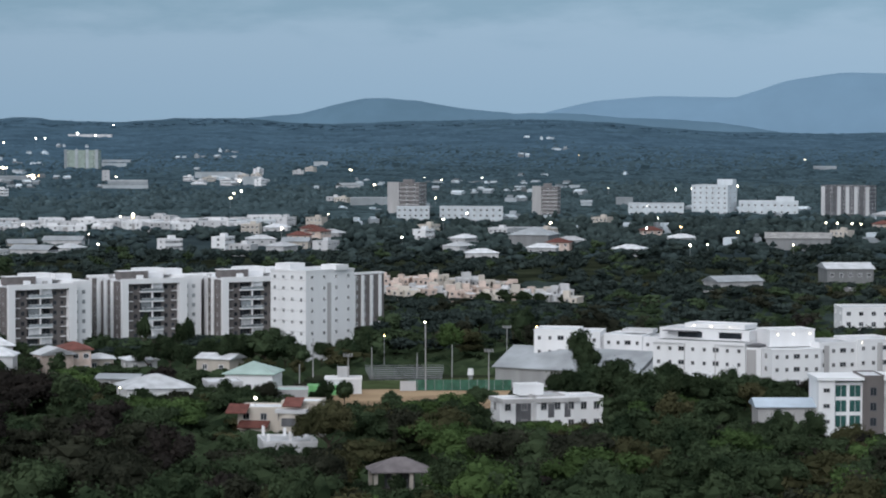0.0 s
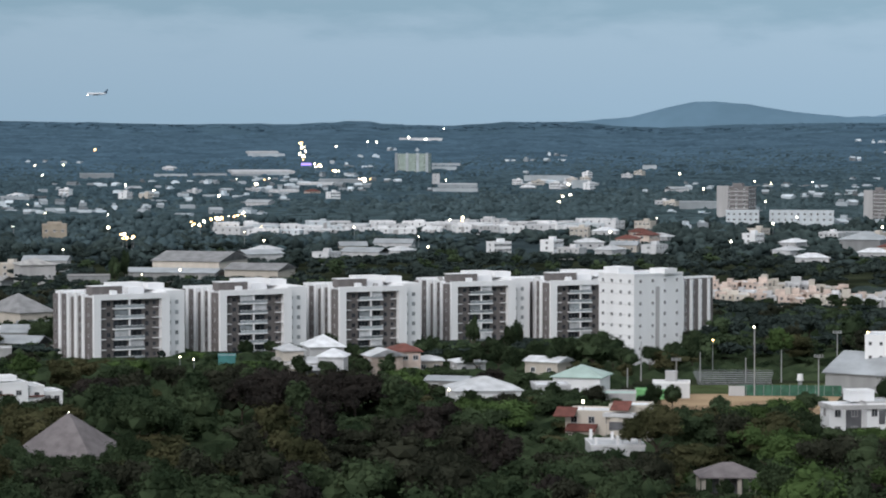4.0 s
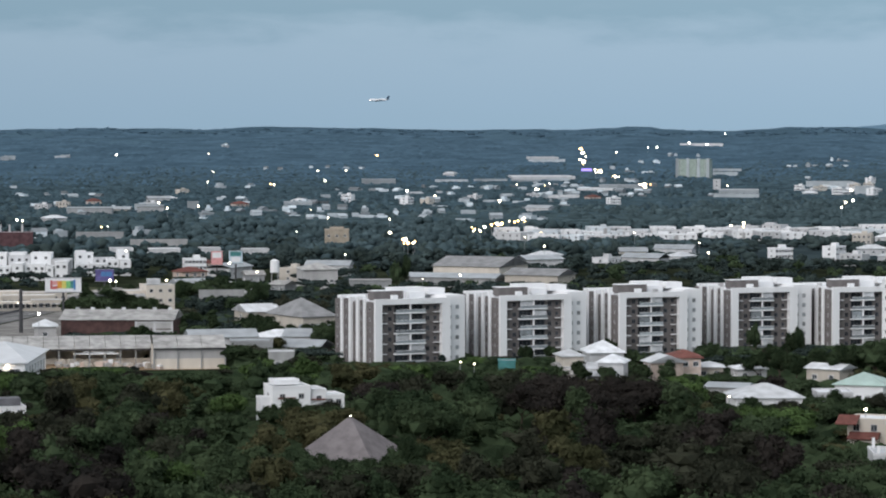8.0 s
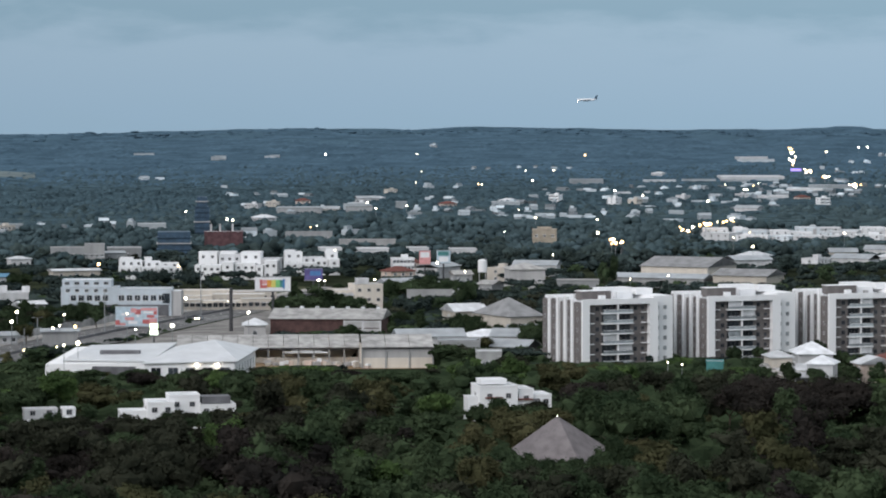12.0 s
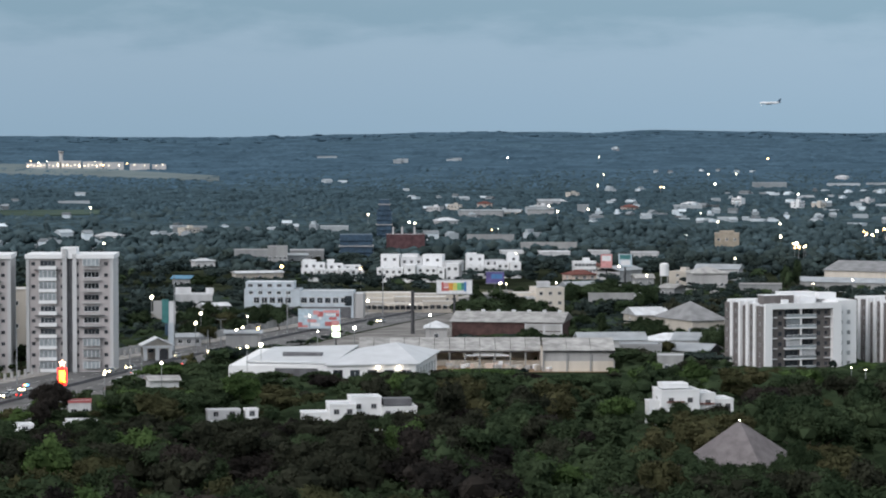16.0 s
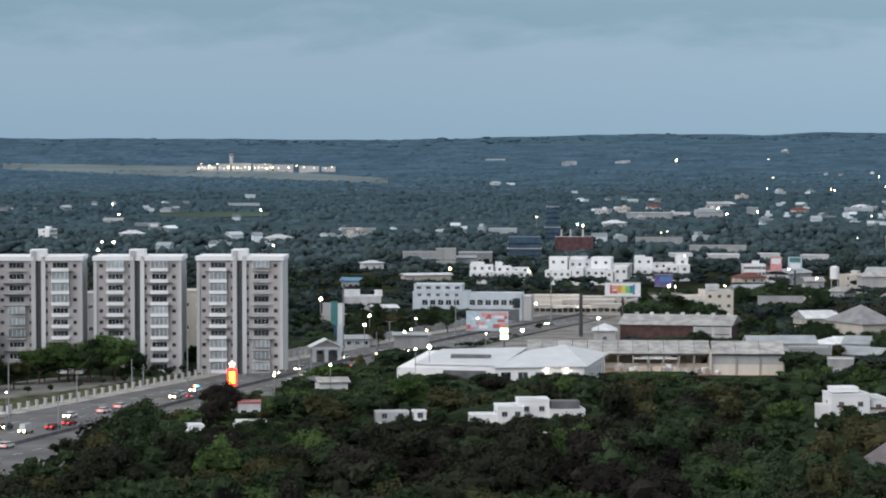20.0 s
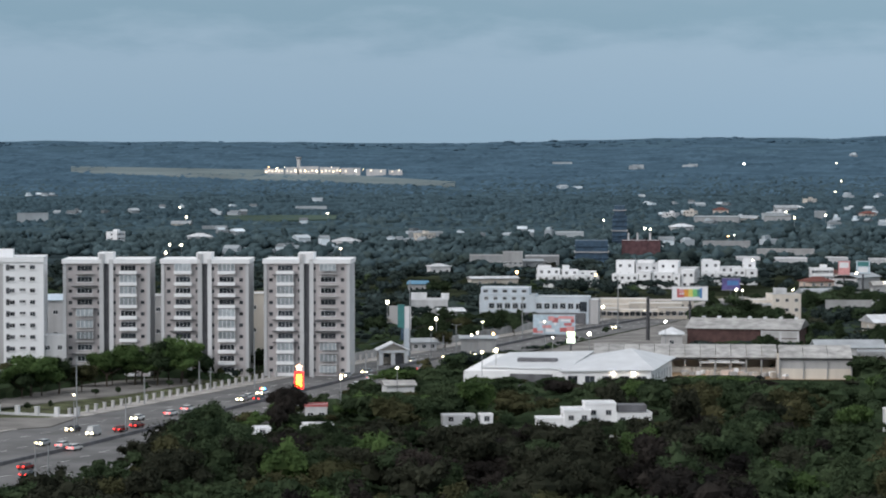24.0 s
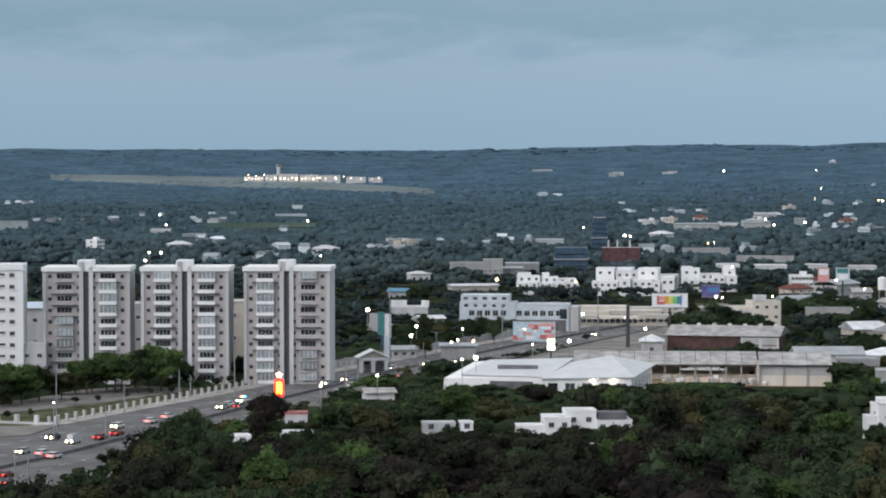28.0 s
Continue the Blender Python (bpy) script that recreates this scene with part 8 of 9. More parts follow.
np.random.seed(3)
random.seed(3)
TREES = []
for k in range(9):
    r, h = random.uniform(5.4, 7.6), random.uniform(10.0, 13.0)
    z0 = random.uniform(0.6, 2.2)
    tris, four = crown(4600, r, h, z0, 34, 1, (0.13, 0.30))
    leaf = (LEAF, LEAF_O, LEAF_D, LEAF_B, LEAF, LEAF_K, LEAF, LEAF_O, LEAF)[k]
    words = {"leaf_dark_bronze": "dark bronze-leaved tree with thin crown", "leaf_green": "broad tree with dense dark green crown", "leaf_olive": "spreading tree with yellowish olive crown", "leaf_bright": "leafy tree with fresh bright green crown", "leaf_dull_brown": "dull brownish tree with thin dry crown"}[leaf.name]
    TREES.append((foliage("crown", tris, four, [leaf]), trunk_mesh(z0 + h * 0.6, 0.28, r), r, z0 + h, words))

foot, view = np.array(FOOT), np.array(VIEW)


def headroom(x, y, r, want):
    """Height that a tree may have there: none inside a yard, and not so tall that it hides the buildings behind it."""
    dx, dy = x - foot[:, 0], y - foot[:, 1]
    c, s = np.cos(foot[:, 4]), np.sin(foot[:, 4])
    lx, ly = dx * c + dy * s, -dx * s + dy * c
    if np.any((np.abs(lx) < foot[:, 2] + 0.55 * r) & (np.abs(ly) < foot[:, 3] + 0.55 * r)):
        return 0.0
    d, a = math.hypot(x, y), math.atan2(x, y)
    half = 0.7 * r / d
    hit = (view[:, 0] < a + half) & (view[:, 1] > a - half) & (view[:, 2] > d) & (view[:, 2] < 2.2 * d + 400)
    room = EYE_Z - (EYE_Z - view[hit, 3]) * d / view[hit, 2]
    return min(want, room.min()) if len(room) else want


def tree_at(k, x, y, h, wide=1.0):
    me, tr, r, top, words = TREES[k]
    f = h / top
    t = thing("tree", x, y, 0, random.uniform(0, 360), words, "tree", "trees of the near wood")
    t.scale = (f * wide, f * wide, f)
    put("crown", me, t)
    put("trunk", tr, t)


# single trees near by
random.seed(8)
tree_at(3, -410.52, 613.28, 11.76, 1.494)
tree_at(4, -408.25, 623.18, 10.08, 1.38)
tree_at(7, -405.98, 630.62, 8.96, 1.265)
tree_at(3, -408.31, 646.92, 10.64, 1.265)
tree_at(3, -404.45, 655.23, 11.76, 1.38)
tree_at(4, -398.14, 656.74, 12.32, 1.38)
tree_at(3, -394.63, 663.51, 13.44, 1.38)
tree_at(0, -398.64, 682.05, 7.84, 1.15)
tree_at(4, -394.6, 695.91, 6.72, 1.15)
tree_at(0, -392.11, 703.05, 7.84, 1.15)
tree_at(6, -389.78, 712.33, 6.72, 1.15)
tree_at(0, -293.17, 502.77, 14.5, 1.09)
tree_at(4, -294.67, 497.25, 11.5, 1.15)
tree_at(8, -288.42, 503.2, 11.5, 1.15)
tree_at(5, -318.27, 583.89, 10.5, 1.035)
tree_at(0, -47.85, 750.48, 13.5, 1.5)
tree_at(4, -57.39, 745.8, 11, 0.8)
tree_at(2, -96.51, 632.68, 13, 1.35)
tree_at(5, -103.71, 636.61, 11, 1.3)
tree_at(2, -90.21, 643.71, 10, 1.3)
tree_at(6, -32.86, 756.29, 8.8, 1)
tree_at(0, -26.25, 751.54, 10.5, 1.0)
tree_at(4, -21.5, 761.7, 10, 1)
tree_at(0, -68.66, 744.84, 9, 1)
tree_at(4, -63.75, 749.29, 8.5, 1)
tree_at(4, 39.91, 799, 10.5, 1)
tree_at(8, 11.66, 869.92, 11, 1.3)
tree_at(0, 20.72, 879.76, 11.5, 1.4)
tree_at(3, -6.47, 589.96, 9, 1.4)
tree_at(3, 0.73, 600, 8, 1.3)
tree_at(0, -11.93, 624.89, 8, 1.0)
tree_at(8, 8.58, 639.94, 8, 1.2)
tree_at(4, -27.56, 649.42, 7.5, 1.2)
tree_at(0, -23.3, 659.59, 7, 1)
tree_at(5, 48.09, 598.07, 9, 1.4)
tree_at(6, 62.85, 636.91, 9, 1.3)
tree_at(0, 56.69, 687.67, 9.5, 1.3)
tree_at(8, 67.76, 686.66, 9, 1.3)
tree_at(0, 77.4, 685.64, 9, 1.2)
tree_at(4, 41.39, 688.76, 9, 1.2)
tree_at(0, -422.21, 878.84, 8, 1.2)
tree_at(4, -421.25, 890.38, 8.5, 1.2)
tree_at(8, -413.82, 888.34, 7.5, 1.2)
tree_at(0, -414.13, 910.22, 6.5, 1.2)
tree_at(6, -410.72, 917.24, 6.5, 1.2)
tree_at(4, -407.23, 924.27, 6, 1.2)
tree_at(0, -403.39, 928.13, 5.5, 1.2)
tree_at(4, -128.24, 801.81, 7, 1.2)
tree_at(0, -150, 785.81, 6.5, 1.2)
tree_at(0, -145.58, 801.89, 5, 1.2)
tree_at(0, -268.22, 1118.28, 15, 0.45)
tree_at(4, -265.29, 1124.12, 16, 0.45)
tree_at(0, -389.96, 581.32, 2.5, 1.1)
tree_at(4, -388.09, 588.57, 2.2, 1.1)
tree_at(6, -394.78, 619.98, 2.6, 1.1)
tree_at(0, -393.52, 629.05, 2.4, 1.1)
tree_at(4, -391.38, 639.78, 2.6, 1.1)
tree_at(6, -389.84, 648.9, 2.8, 1.1)
tree_at(0, -388.67, 658.91, 2.6, 1.1)
tree_at(4, -387.69, 671.06, 3, 1.1)
tree_at(0, -387.89, 682.47, 3.2, 1.1)
tree_at(6, -386.89, 688.78, 3.4, 1.1)
tree_at(0, -254.87, 540.09, 7.0, 1.1)
tree_at(4, -250.38, 538.88, 8.049, 1.1)
tree_at(6, -248.4, 543.09, 7.0, 1.1)
tree_at(2, -244.46, 541.59, 8.049, 1.1)
tree_at(0, -287.48, 503.83, 7.0, 1.1)
tree_at(4, -283.44, 502.67, 8.049, 1.1)
tree_at(6, -281.9, 506.96, 7.0, 1.1)
tree_at(2, -278.3, 505.53, 8.049, 1.1)
tree_at(0, -280.58, 525.4, 6.8, 1.1)
tree_at(4, -276.43, 524.2, 7.819, 1.1)
tree_at(6, -274.62, 528.54, 6.8, 1.1)
tree_at(0, -236.43, 558.79, 6.0, 1.1)
tree_at(4, -230.51, 558.01, 6.899, 1.1)
tree_at(6, -226.85, 562.74, 6.0, 1.1)
tree_at(2, -220.93, 561.87, 6.899, 1.1)
tree_at(0, -216.59, 566.77, 6.0, 1.1)
tree_at(0, -172.12, 596.25, 7.4, 1.1)
tree_at(4, -167.01, 594.59, 8.51, 1.1)
tree_at(6, -163.51, 598.67, 7.4, 1.1)
tree_at(2, -158.43, 596.93, 8.51, 1.1)
tree_at(0, -154.01, 601.18, 7.4, 1.1)
tree_at(0, 13.73, 586.54, 3.2, 1.1)
tree_at(4, 28.11, 583.02, 3.679, 1.1)
tree_at(6, 32.86, 585.78, 3.2, 1.1)
tree_at(0, -30.81, 571.01, 3.4, 1.1)
tree_at(5, -93, 618.04, 14.5, 1.5)
tree_at(5, -103.8, 621.39, 12.5, 1.5)
tree_at(5, -86.22, 629.12, 12, 1.3)
tree_at(2, -210.11, 475.66, 10, 1.5)
tree_at(5, -211.62, 464.02, 11, 1.5)
tree_at(2, -185.22, 480.54, 10, 1.5)
tree_at(0, 38.34, 648.87, 9, 1.1)
tree_at(4, 41.62, 638.64, 9.5, 1.1)
tree_at(8, 47.22, 653.3, 8.5, 1.1)
tree_at(5, 51.05, 642.98, 9.5, 1.1)
tree_at(0, 56.01, 647.58, 9, 1.1)
tree_at(6, 59.83, 639.21, 9.5, 1.1)
tree_at(3, 65.98, 648.65, 9, 1.1)
tree_at(0, 69.24, 636.24, 9, 1.1)
tree_at(4, 74.86, 645.68, 8.5, 1.1)
tree_at(8, 80.64, 650.02, 8.5, 1.1)
tree_at(5, 85.83, 654.39, 8, 1.1)
tree_at(0, 34.13, 609.04, 7.5, 1.1)
tree_at(6, 42.47, 604.51, 8, 1.1)
tree_at(3, 52.57, 607.73, 8.5, 1.1)
tree_at(0, 61.32, 596.86, 8.5, 1.1)
tree_at(4, 72.31, 607.71, 8, 1.1)
tree_at(8, 37.78, 588.79, 8, 1.1)
tree_at(0, -72.33, 623.66, 7.2, 1.1)
tree_at(4, -67.75, 621.15, 8.28, 1.1)
tree_at(6, -63.82, 624.59, 7.2, 1.1)
tree_at(2, -59.26, 622.02, 8.28, 1.1)
tree_at(0, -56.12, 625.32, 7.2, 1.1)
tree_at(0, -55.63, 643.11, 7.4, 1.1)
tree_at(4, -50.78, 640.5, 8.51, 1.1)
tree_at(6, -46.41, 643.84, 7.4, 1.1)
tree_at(2, -40.67, 641.22, 8.51, 1.1)
tree_at(0, -38.62, 537.27, 4.2, 1.1)
tree_at(4, -32.78, 534.65, 4.83, 1.1)
tree_at(6, -24.47, 538.1, 4.2, 1.1)
tree_at(0, 65.04, 574.86, 5.4, 1.1)
tree_at(4, 69.83, 571.28, 6.21, 1.1)
tree_at(6, 75.33, 573.6, 5.4, 1.1)
tree_at(0, 75.51, 566.92, 4.2, 1.1)
tree_at(4, 81.85, 563, 4.83, 1.1)
tree_at(6, 89.01, 564.95, 4.2, 1.1)
tree_at(5, -303.82, 556.87, 12.0, 0.6)
tree_at(5, -303.26, 551.86, 9.0, 0.6)
tree_at(0, -128.35, 717.96, 6.6, 1.1)
tree_at(4, -122.32, 715.96, 7.589, 1.1)
tree_at(6, -116.39, 719.99, 6.6, 1.1)
tree_at(0, -108, 729.13, 6.4, 1.1)
tree_at(4, -100.64, 727.16, 7.359, 1.1)
tree_at(0, -276.12, 861.85, 7, 1.0)
tree_at(4, -271.2, 873.89, 7.5, 1.0)
tree_at(8, -262.34, 873.45, 6.5, 1.0)
tree_at(0, -252.4, 869.09, 7, 1.0)
tree_at(4, -242.68, 882.23, 7, 1.0)
tree_at(8, -235.9, 889.24, 8, 1.0)
tree_at(0, -230.83, 895.74, 8, 1.0)
tree_at(4, -366.81, 1015.8, 9, 1.0)
tree_at(8, -360.23, 1023.45, 9, 1.0)
tree_at(0, -353.55, 1031.07, 8.5, 1.0)
tree_at(4, -343.59, 1029.16, 8, 1.0)
tree_at(8, -308.15, 961.84, 8.5, 1.0)
tree_at(0, -303.31, 973.86, 8, 1.0)
tree_at(4, -269.71, 1025.11, 9, 1.0)
tree_at(8, -261.76, 1037.49, 8.5, 1.0)
tree_at(0, -137.53, 495.26, 10, 1.0)
tree_at(6, -118.14, 503.32, 9.5, 1.0)
tree_at(4, -131.77, 492.68, 8.6, 1.0)
tree_at(8, -126.52, 490.96, 7.2, 1.0)
tree_at(7, -122.59, 490.92, 7.0, 1.0)
tree_at(0, -120.39, 496.62, 8.6, 1.0)
tree_at(6, -137.39, 485.95, 9, 1.1)
tree_at(4, -113.67, 499.22, 10, 1.0)
tree_at(8, -390.54, 810.85, 8, 1.1)
tree_at(7, -380.62, 804.5, 7.5, 1.1)
tree_at(0, -382.62, 825.65, 8, 1.1)
tree_at(6, -389.64, 860.93, 8, 1.1)
tree_at(4, -386.8, 873.16, 8, 1.0)
tree_at(8, -400.23, 839.47, 9, 1.1)
tree_at(7, -397.78, 851.69, 9, 1.0)
tree_at(0, -52.84, 752.15, 11.5, 1.0)
tree_at(4, -55.43, 745.94, 10, 1.0)
tree_at(6, -42.42, 748.8, 9.5, 1.0)
tree_at(0, -38.53, 747.01, 9, 1.0)
tree_at(4, -73.55, 748.39, 9, 1.0)
tree_at(6, -79.14, 743.8, 8.5, 1.0)
tree_at(0, -8.51, 488.74, 3.6, 1.1)
tree_at(4, -12.47, 485.66, 4.14, 1.1)
tree_at(3, 2.33, 598, 10, 1.4)
tree_at(3, -3.68, 589.99, 9, 1.4)
tree_at(8, -28.1, 599.34, 9.5, 1.2)
tree_at(0, -406.99, 703.48, 5, 1.1)
tree_at(4, -406.27, 708.15, 4.4, 1.1)
tree_at(6, -405.54, 712.86, 5, 1.1)
tree_at(2, -404.81, 717.62, 4.6, 1.1)
tree_at(0, -404.07, 722.42, 5.2, 1.1)
tree_at(4, -403.32, 727.28, 4.6, 1.1)
tree_at(6, -402.87, 732.04, 4.2, 1.1)
tree_at(2, -397.29, 743.83, 3.6, 1.1)
tree_at(0, -396.18, 749.03, 3.4, 1.1)
tree_at(4, -394.74, 754.42, 3.2, 1.1)
tree_at(6, -405.6, 695.57, 5.2, 1.1)
tree_at(0, -348.35, 946.98, 6.5, 1.1)
tree_at(4, -343.36, 948.83, 7.2, 1.1)
tree_at(6, -339.01, 953.71, 7.5, 1.1)
tree_at(8, -335.01, 958.47, 6.2, 1.1)
tree_at(2, -331.58, 963.04, 5, 1.1)
tree_at(0, -295.28, 869.07, 4.4, 1.1)
tree_at(4, -414.37, 849.76, 7, 1.1)
tree_at(6, -412.4, 856.18, 7.5, 1.1)
tree_at(8, -410.4, 862.67, 7.2, 1.1)
tree_at(2, -408.38, 869.24, 6.6, 1.1)
tree_at(0, -406.33, 875.88, 5.5, 1.1)
tree_at(4, -310.33, 961.07, 6, 1.1)
tree_at(6, -301.88, 951.35, 6.5, 1.1)
tree_at(8, -292.77, 939.09, 6, 1.1)
tree_at(2, -535.95, 1254.96, 8, 1.1)
tree_at(0, -511.01, 1252.41, 8, 1.1)
tree_at(4, -502.19, 1267.41, 9, 1.1)
tree_at(6, -493.23, 1282.65, 9, 1.1)
tree_at(8, -85.26, 795.44, 14.5, 0.42)
tree_at(0, -73.18, 802.67, 12.5, 0.50)
tree_at(4, -75.23, 796.46, 10.0, 0.80)
tree_at(0, -95.36, 784.22, 8.5, 1.10)
tree_at(8, -97.13, 778.97, 8.0, 1.00)
tree_at(4, -78.90, 781.02, 8.0, 1.10)
tree_at(0, -65.77, 777.22, 8.2, 1.10)
tree_at(6, -61.89, 772.52, 7.5, 1.10)
tree_at(0, -152.55, 754.74, 5.2, 1.20)
tree_at(4, -133.23, 768.54, 6.5, 1.00)
tree_at(0, -115.67, 766.32, 7.5, 1.20)
tree_at(6, -88.28, 764.92, 6.5, 1.20)
tree_at(0, -81.53, 760.64, 6.8, 1.20)
tree_at(4, -101.98, 761.20, 7.5, 1.20)
tree_at(0, -143.87, 713.64, 5.2, 1.10)
tree_at(4, -139.08, 708.48, 3.2, 1.20)
tree_at(6, -147.01, 720.15, 6.0, 0.90)
tree_at(0, -114.57, 712.85, 5.8, 1.10)
tree_at(8, -108.07, 713.87, 4.6, 1.10)
tree_at(0, -95.13, 721.76, 4.6, 1.10)
tree_at(0, -130.24, 480.67, 9.0, 1.10)
tree_at(4, -124.86, 477.96, 9.4, 1.10)
tree_at(6, -121.99, 484.89, 10.0, 1.00)
tree_at(8, -117.82, 489.01, 10.6, 1.00)
tree_at(0, -135.29, 487.58, 11.4, 1.00)
tree_at(4, -117.01, 494.34, 11.9, 0.90)
tree_at(6, -124.73, 469.72, 8.9, 1.10)
tree_at(7, -116.68, 473.85, 9.0, 1.10)
tree_at(0, -409.77, 608.01, 8.5, 1.20)
tree_at(4, -408.63, 615.52, 8.0, 1.20)
tree_at(6, -411.79, 628.42, 6.0, 1.20)
tree_at(8, -418.13, 616.46, 9.0, 1.10)
tree_at(0, -413.67, 642.43, 5.0, 1.30)
tree_at(3, -412.04, 646.98, 6.0, 1.30)
tree_at(4, -409.69, 651.90, 8.0, 1.20)
tree_at(0, -409.91, 659.58, 8.5, 1.20)
tree_at(8, -406.06, 661.35, 9.5, 1.20)
tree_at(6, -406.54, 669.05, 9.5, 1.20)
tree_at(0, -401.08, 667.60, 10.0, 1.20)
tree_at(4, -401.22, 675.53, 10.0, 1.10)
tree_at(8, -401.15, 681.65, 9.5, 1.00)
tree_at(0, -400.35, 688.21, 4.5, 1.10)
tree_at(4, -400.94, 696.32, 5.5, 1.10)
tree_at(6, -401.39, 704.65, 6.5, 1.10)
tree_at(8, -400.34, 709.47, 6.5, 1.10)
tree_at(0, -400.49, 718.19, 5.5, 1.10)
tree_at(4, -401.86, 731.07, 3.2, 1.20)
tree_at(0, -8.15, 493.93, 5.8, 0.80)
tree_at(4, -13.75, 488.81, 4.2, 1.10)
tree_at(6, 0.71, 496.00, 4.6, 1.10)
tree_at(8, -4.77, 487.98, 3.6, 1.20)
tree_at(0, -17.01, 496.71, 5.0, 1.00)
tree_at(0, -316.73, 869.08, 9.0, 1.30)
tree_at(2, -314.04, 875.37, 10.0, 1.30)
tree_at(0, -308.97, 875.06, 10.5, 1.30)
tree_at(4, -305.88, 880.38, 10.0, 1.30)
tree_at(0, -302.42, 884.74, 9.5, 1.30)
tree_at(8, -297.27, 881.21, 7.5, 1.20)
tree_at(0, -300.47, 911.77, 9.0, 1.20)
tree_at(0, -268.74, 837.96, 8.5, 1.20)
tree_at(4, -263.20, 829.23, 7.0, 1.20)
tree_at(0, -254.84, 868.38, 9.0, 1.40)
tree_at(4, -243.61, 845.61, 9.0, 1.30)
tree_at(0, -246.26, 823.99, 5.0, 1.20)
tree_at(0, -32.94, 533.98, 5.6, 1.10)
tree_at(4, -28.50, 532.24, 5.2, 1.10)
tree_at(6, -25.40, 535.40, 5.8, 1.10)
tree_at(5, -108.73, 610.39, 16.0, 1.30)
tree_at(5, -113.31, 605.49, 14.5, 1.20)
tree_at(5, -103.64, 603.16, 14.5, 1.30)
tree_at(2, -117.62, 610.78, 12.5, 1.20)
tree_at(5, -97.93, 598.03, 13.0, 1.20)
tree_at(0, -283.08, 524.48, 3.0, 1.20)
tree_at(4, -279.69, 526.30, 4.4, 1.20)
tree_at(8, -276.28, 528.10, 3.4, 1.20)
tree_at(0, -263.30, 550.25, 3.6, 1.20)
tree_at(4, -259.72, 551.95, 4.6, 1.20)
tree_at(8, -256.12, 553.63, 3.0, 1.20)
tree_at(6, -252.51, 555.28, 4.2, 1.20)
tree_at(0, -8.33, 1014.97, 6.0, 1.40)
tree_at(8, -1.12, 1020.00, 5.5, 1.40)
tree_at(0, 15.33, 1011.88, 6.5, 1.50)
tree_at(4, 22.47, 1009.75, 7.0, 1.50)
tree_at(0, 29.78, 1014.56, 6.8, 1.40)
tree_at(8, 35.02, 1017.40, 6.0, 1.30)
tree_at(0, 44.46, 1021.03, 5.0, 1.20)
tree_at(3, 27.49, 473.20, 13.0, 1.40)
tree_at(4, 2.46, 559.99, 12.0, 0.90)
tree_at(6, -8.91, 559.93, 12.8, 1.10)
tree_at(1, -22.51, 544.53, 14.3, 1.10)
tree_at(0, 5.89, 561.97, 12.2, 1.00)
tree_at(3, 1.26, 522.00, 10.8, 1.50)
tree_at(3, 8.05, 515.94, 10.1, 1.20)
tree_at(4, 35.05, 696.12, 16.0, 0.80)
tree_at(6, 28.09, 627.37, 13.5, 0.90)
tree_at(0, 35.13, 629.02, 14.8, 1.00)
tree_at(4, 40.55, 624.68, 14.7, 1.10)
tree_at(8, 46.19, 624.29, 13.8, 1.10)
tree_at(6, 54.38, 617.61, 13.9, 1.20)
tree_at(0, 60.47, 637.14, 11.0, 1.00)
tree_at(4, 65.60, 636.63, 11.5, 1.10)
tree_at(6, 70.28, 632.11, 11.9, 1.10)
tree_at(8, 75.93, 605.26, 12.3, 1.20)
tree_at(0, 68.63, 555.78, 11.5, 0.90)
tree_at(4, 73.67, 551.10, 10.9, 1.00)
tree_at(6, 62.26, 544.45, 10.4, 0.80)
tree_at(1, 77.98, 534.34, 10.4, 1.20)
tree_at(7, 80.72, 523.82, 10.0, 1.20)
tree_at(0, -129.84, 474.56, 10.8, 1.00)
tree_at(4, -124.44, 469.80, 9.7, 0.90)
tree_at(7, -112.89, 476.82, 10.4, 1.00)
tree_at(6, -110.19, 481.55, 10.5, 1.10)
tree_at(0, -337.56, 925.35, 9.9, 1.50)
tree_at(8, -331.00, 927.72, 11.2, 1.60)
tree_at(4, -324.42, 930.04, 11.4, 1.60)
tree_at(0, -317.83, 932.31, 10.6, 1.50)
tree_at(6, -311.89, 929.05, 10.1, 1.30)
tree_at(0, -271.54, 800.18, 9.8, 1.30)
tree_at(0, -285.90, 979.11, 13.6, 0.70)
tree_at(4, -286.28, 973.79, 12.0, 0.80)
tree_at(0, -324.27, 1009.18, 12.0, 1.30)
tree_at(8, -317.50, 1011.33, 12.4, 1.40)
tree_at(4, -310.31, 1013.56, 12.6, 1.40)
tree_at(6, -303.72, 1015.56, 11.9, 1.30)
tree_at(0, -249.42, 843.91, 8.7, 1.00)
tree_at(4, -244.53, 841.18, 7.9, 1.00)
tree_at(0, -233.81, 835.92, 8.1, 1.10)
tree_at(6, -227.13, 831.54, 8.9, 1.10)
tree_at(8, -214.77, 806.91, 11.4, 1.10)
tree_at(4, -210.88, 802.76, 11.1, 1.10)
tree_at(7, -225.69, 788.33, 7.8, 0.90)
tree_at(0, -281.28, 886.44, 8.1, 1.20)
tree_at(6, -297.25, 965.27, 8.2, 1.00)
tree_at(4, -286.68, 884.71, 7.7, 1.10)
tree_at(0, -261.73, 443.53, 18.1, 1.10)
tree_at(4, -254.21, 436.35, 17.4, 1.00)
tree_at(2, -251.58, 420.49, 15.4, 1.10)
tree_at(7, -246.15, 400.39, 11.5, 1.00)
tree_at(0, -247.88, 439.98, 16.2, 1.00)
tree_at(2, -266.02, 446.81, 17.0, 1.20)
tree_at(0, -251.45, 432.17, 16.4, 1.10)
tree_at(0, -392.34, 809.98, 6.9, 1.10)
tree_at(4, -392.23, 821.13, 7.2, 1.20)
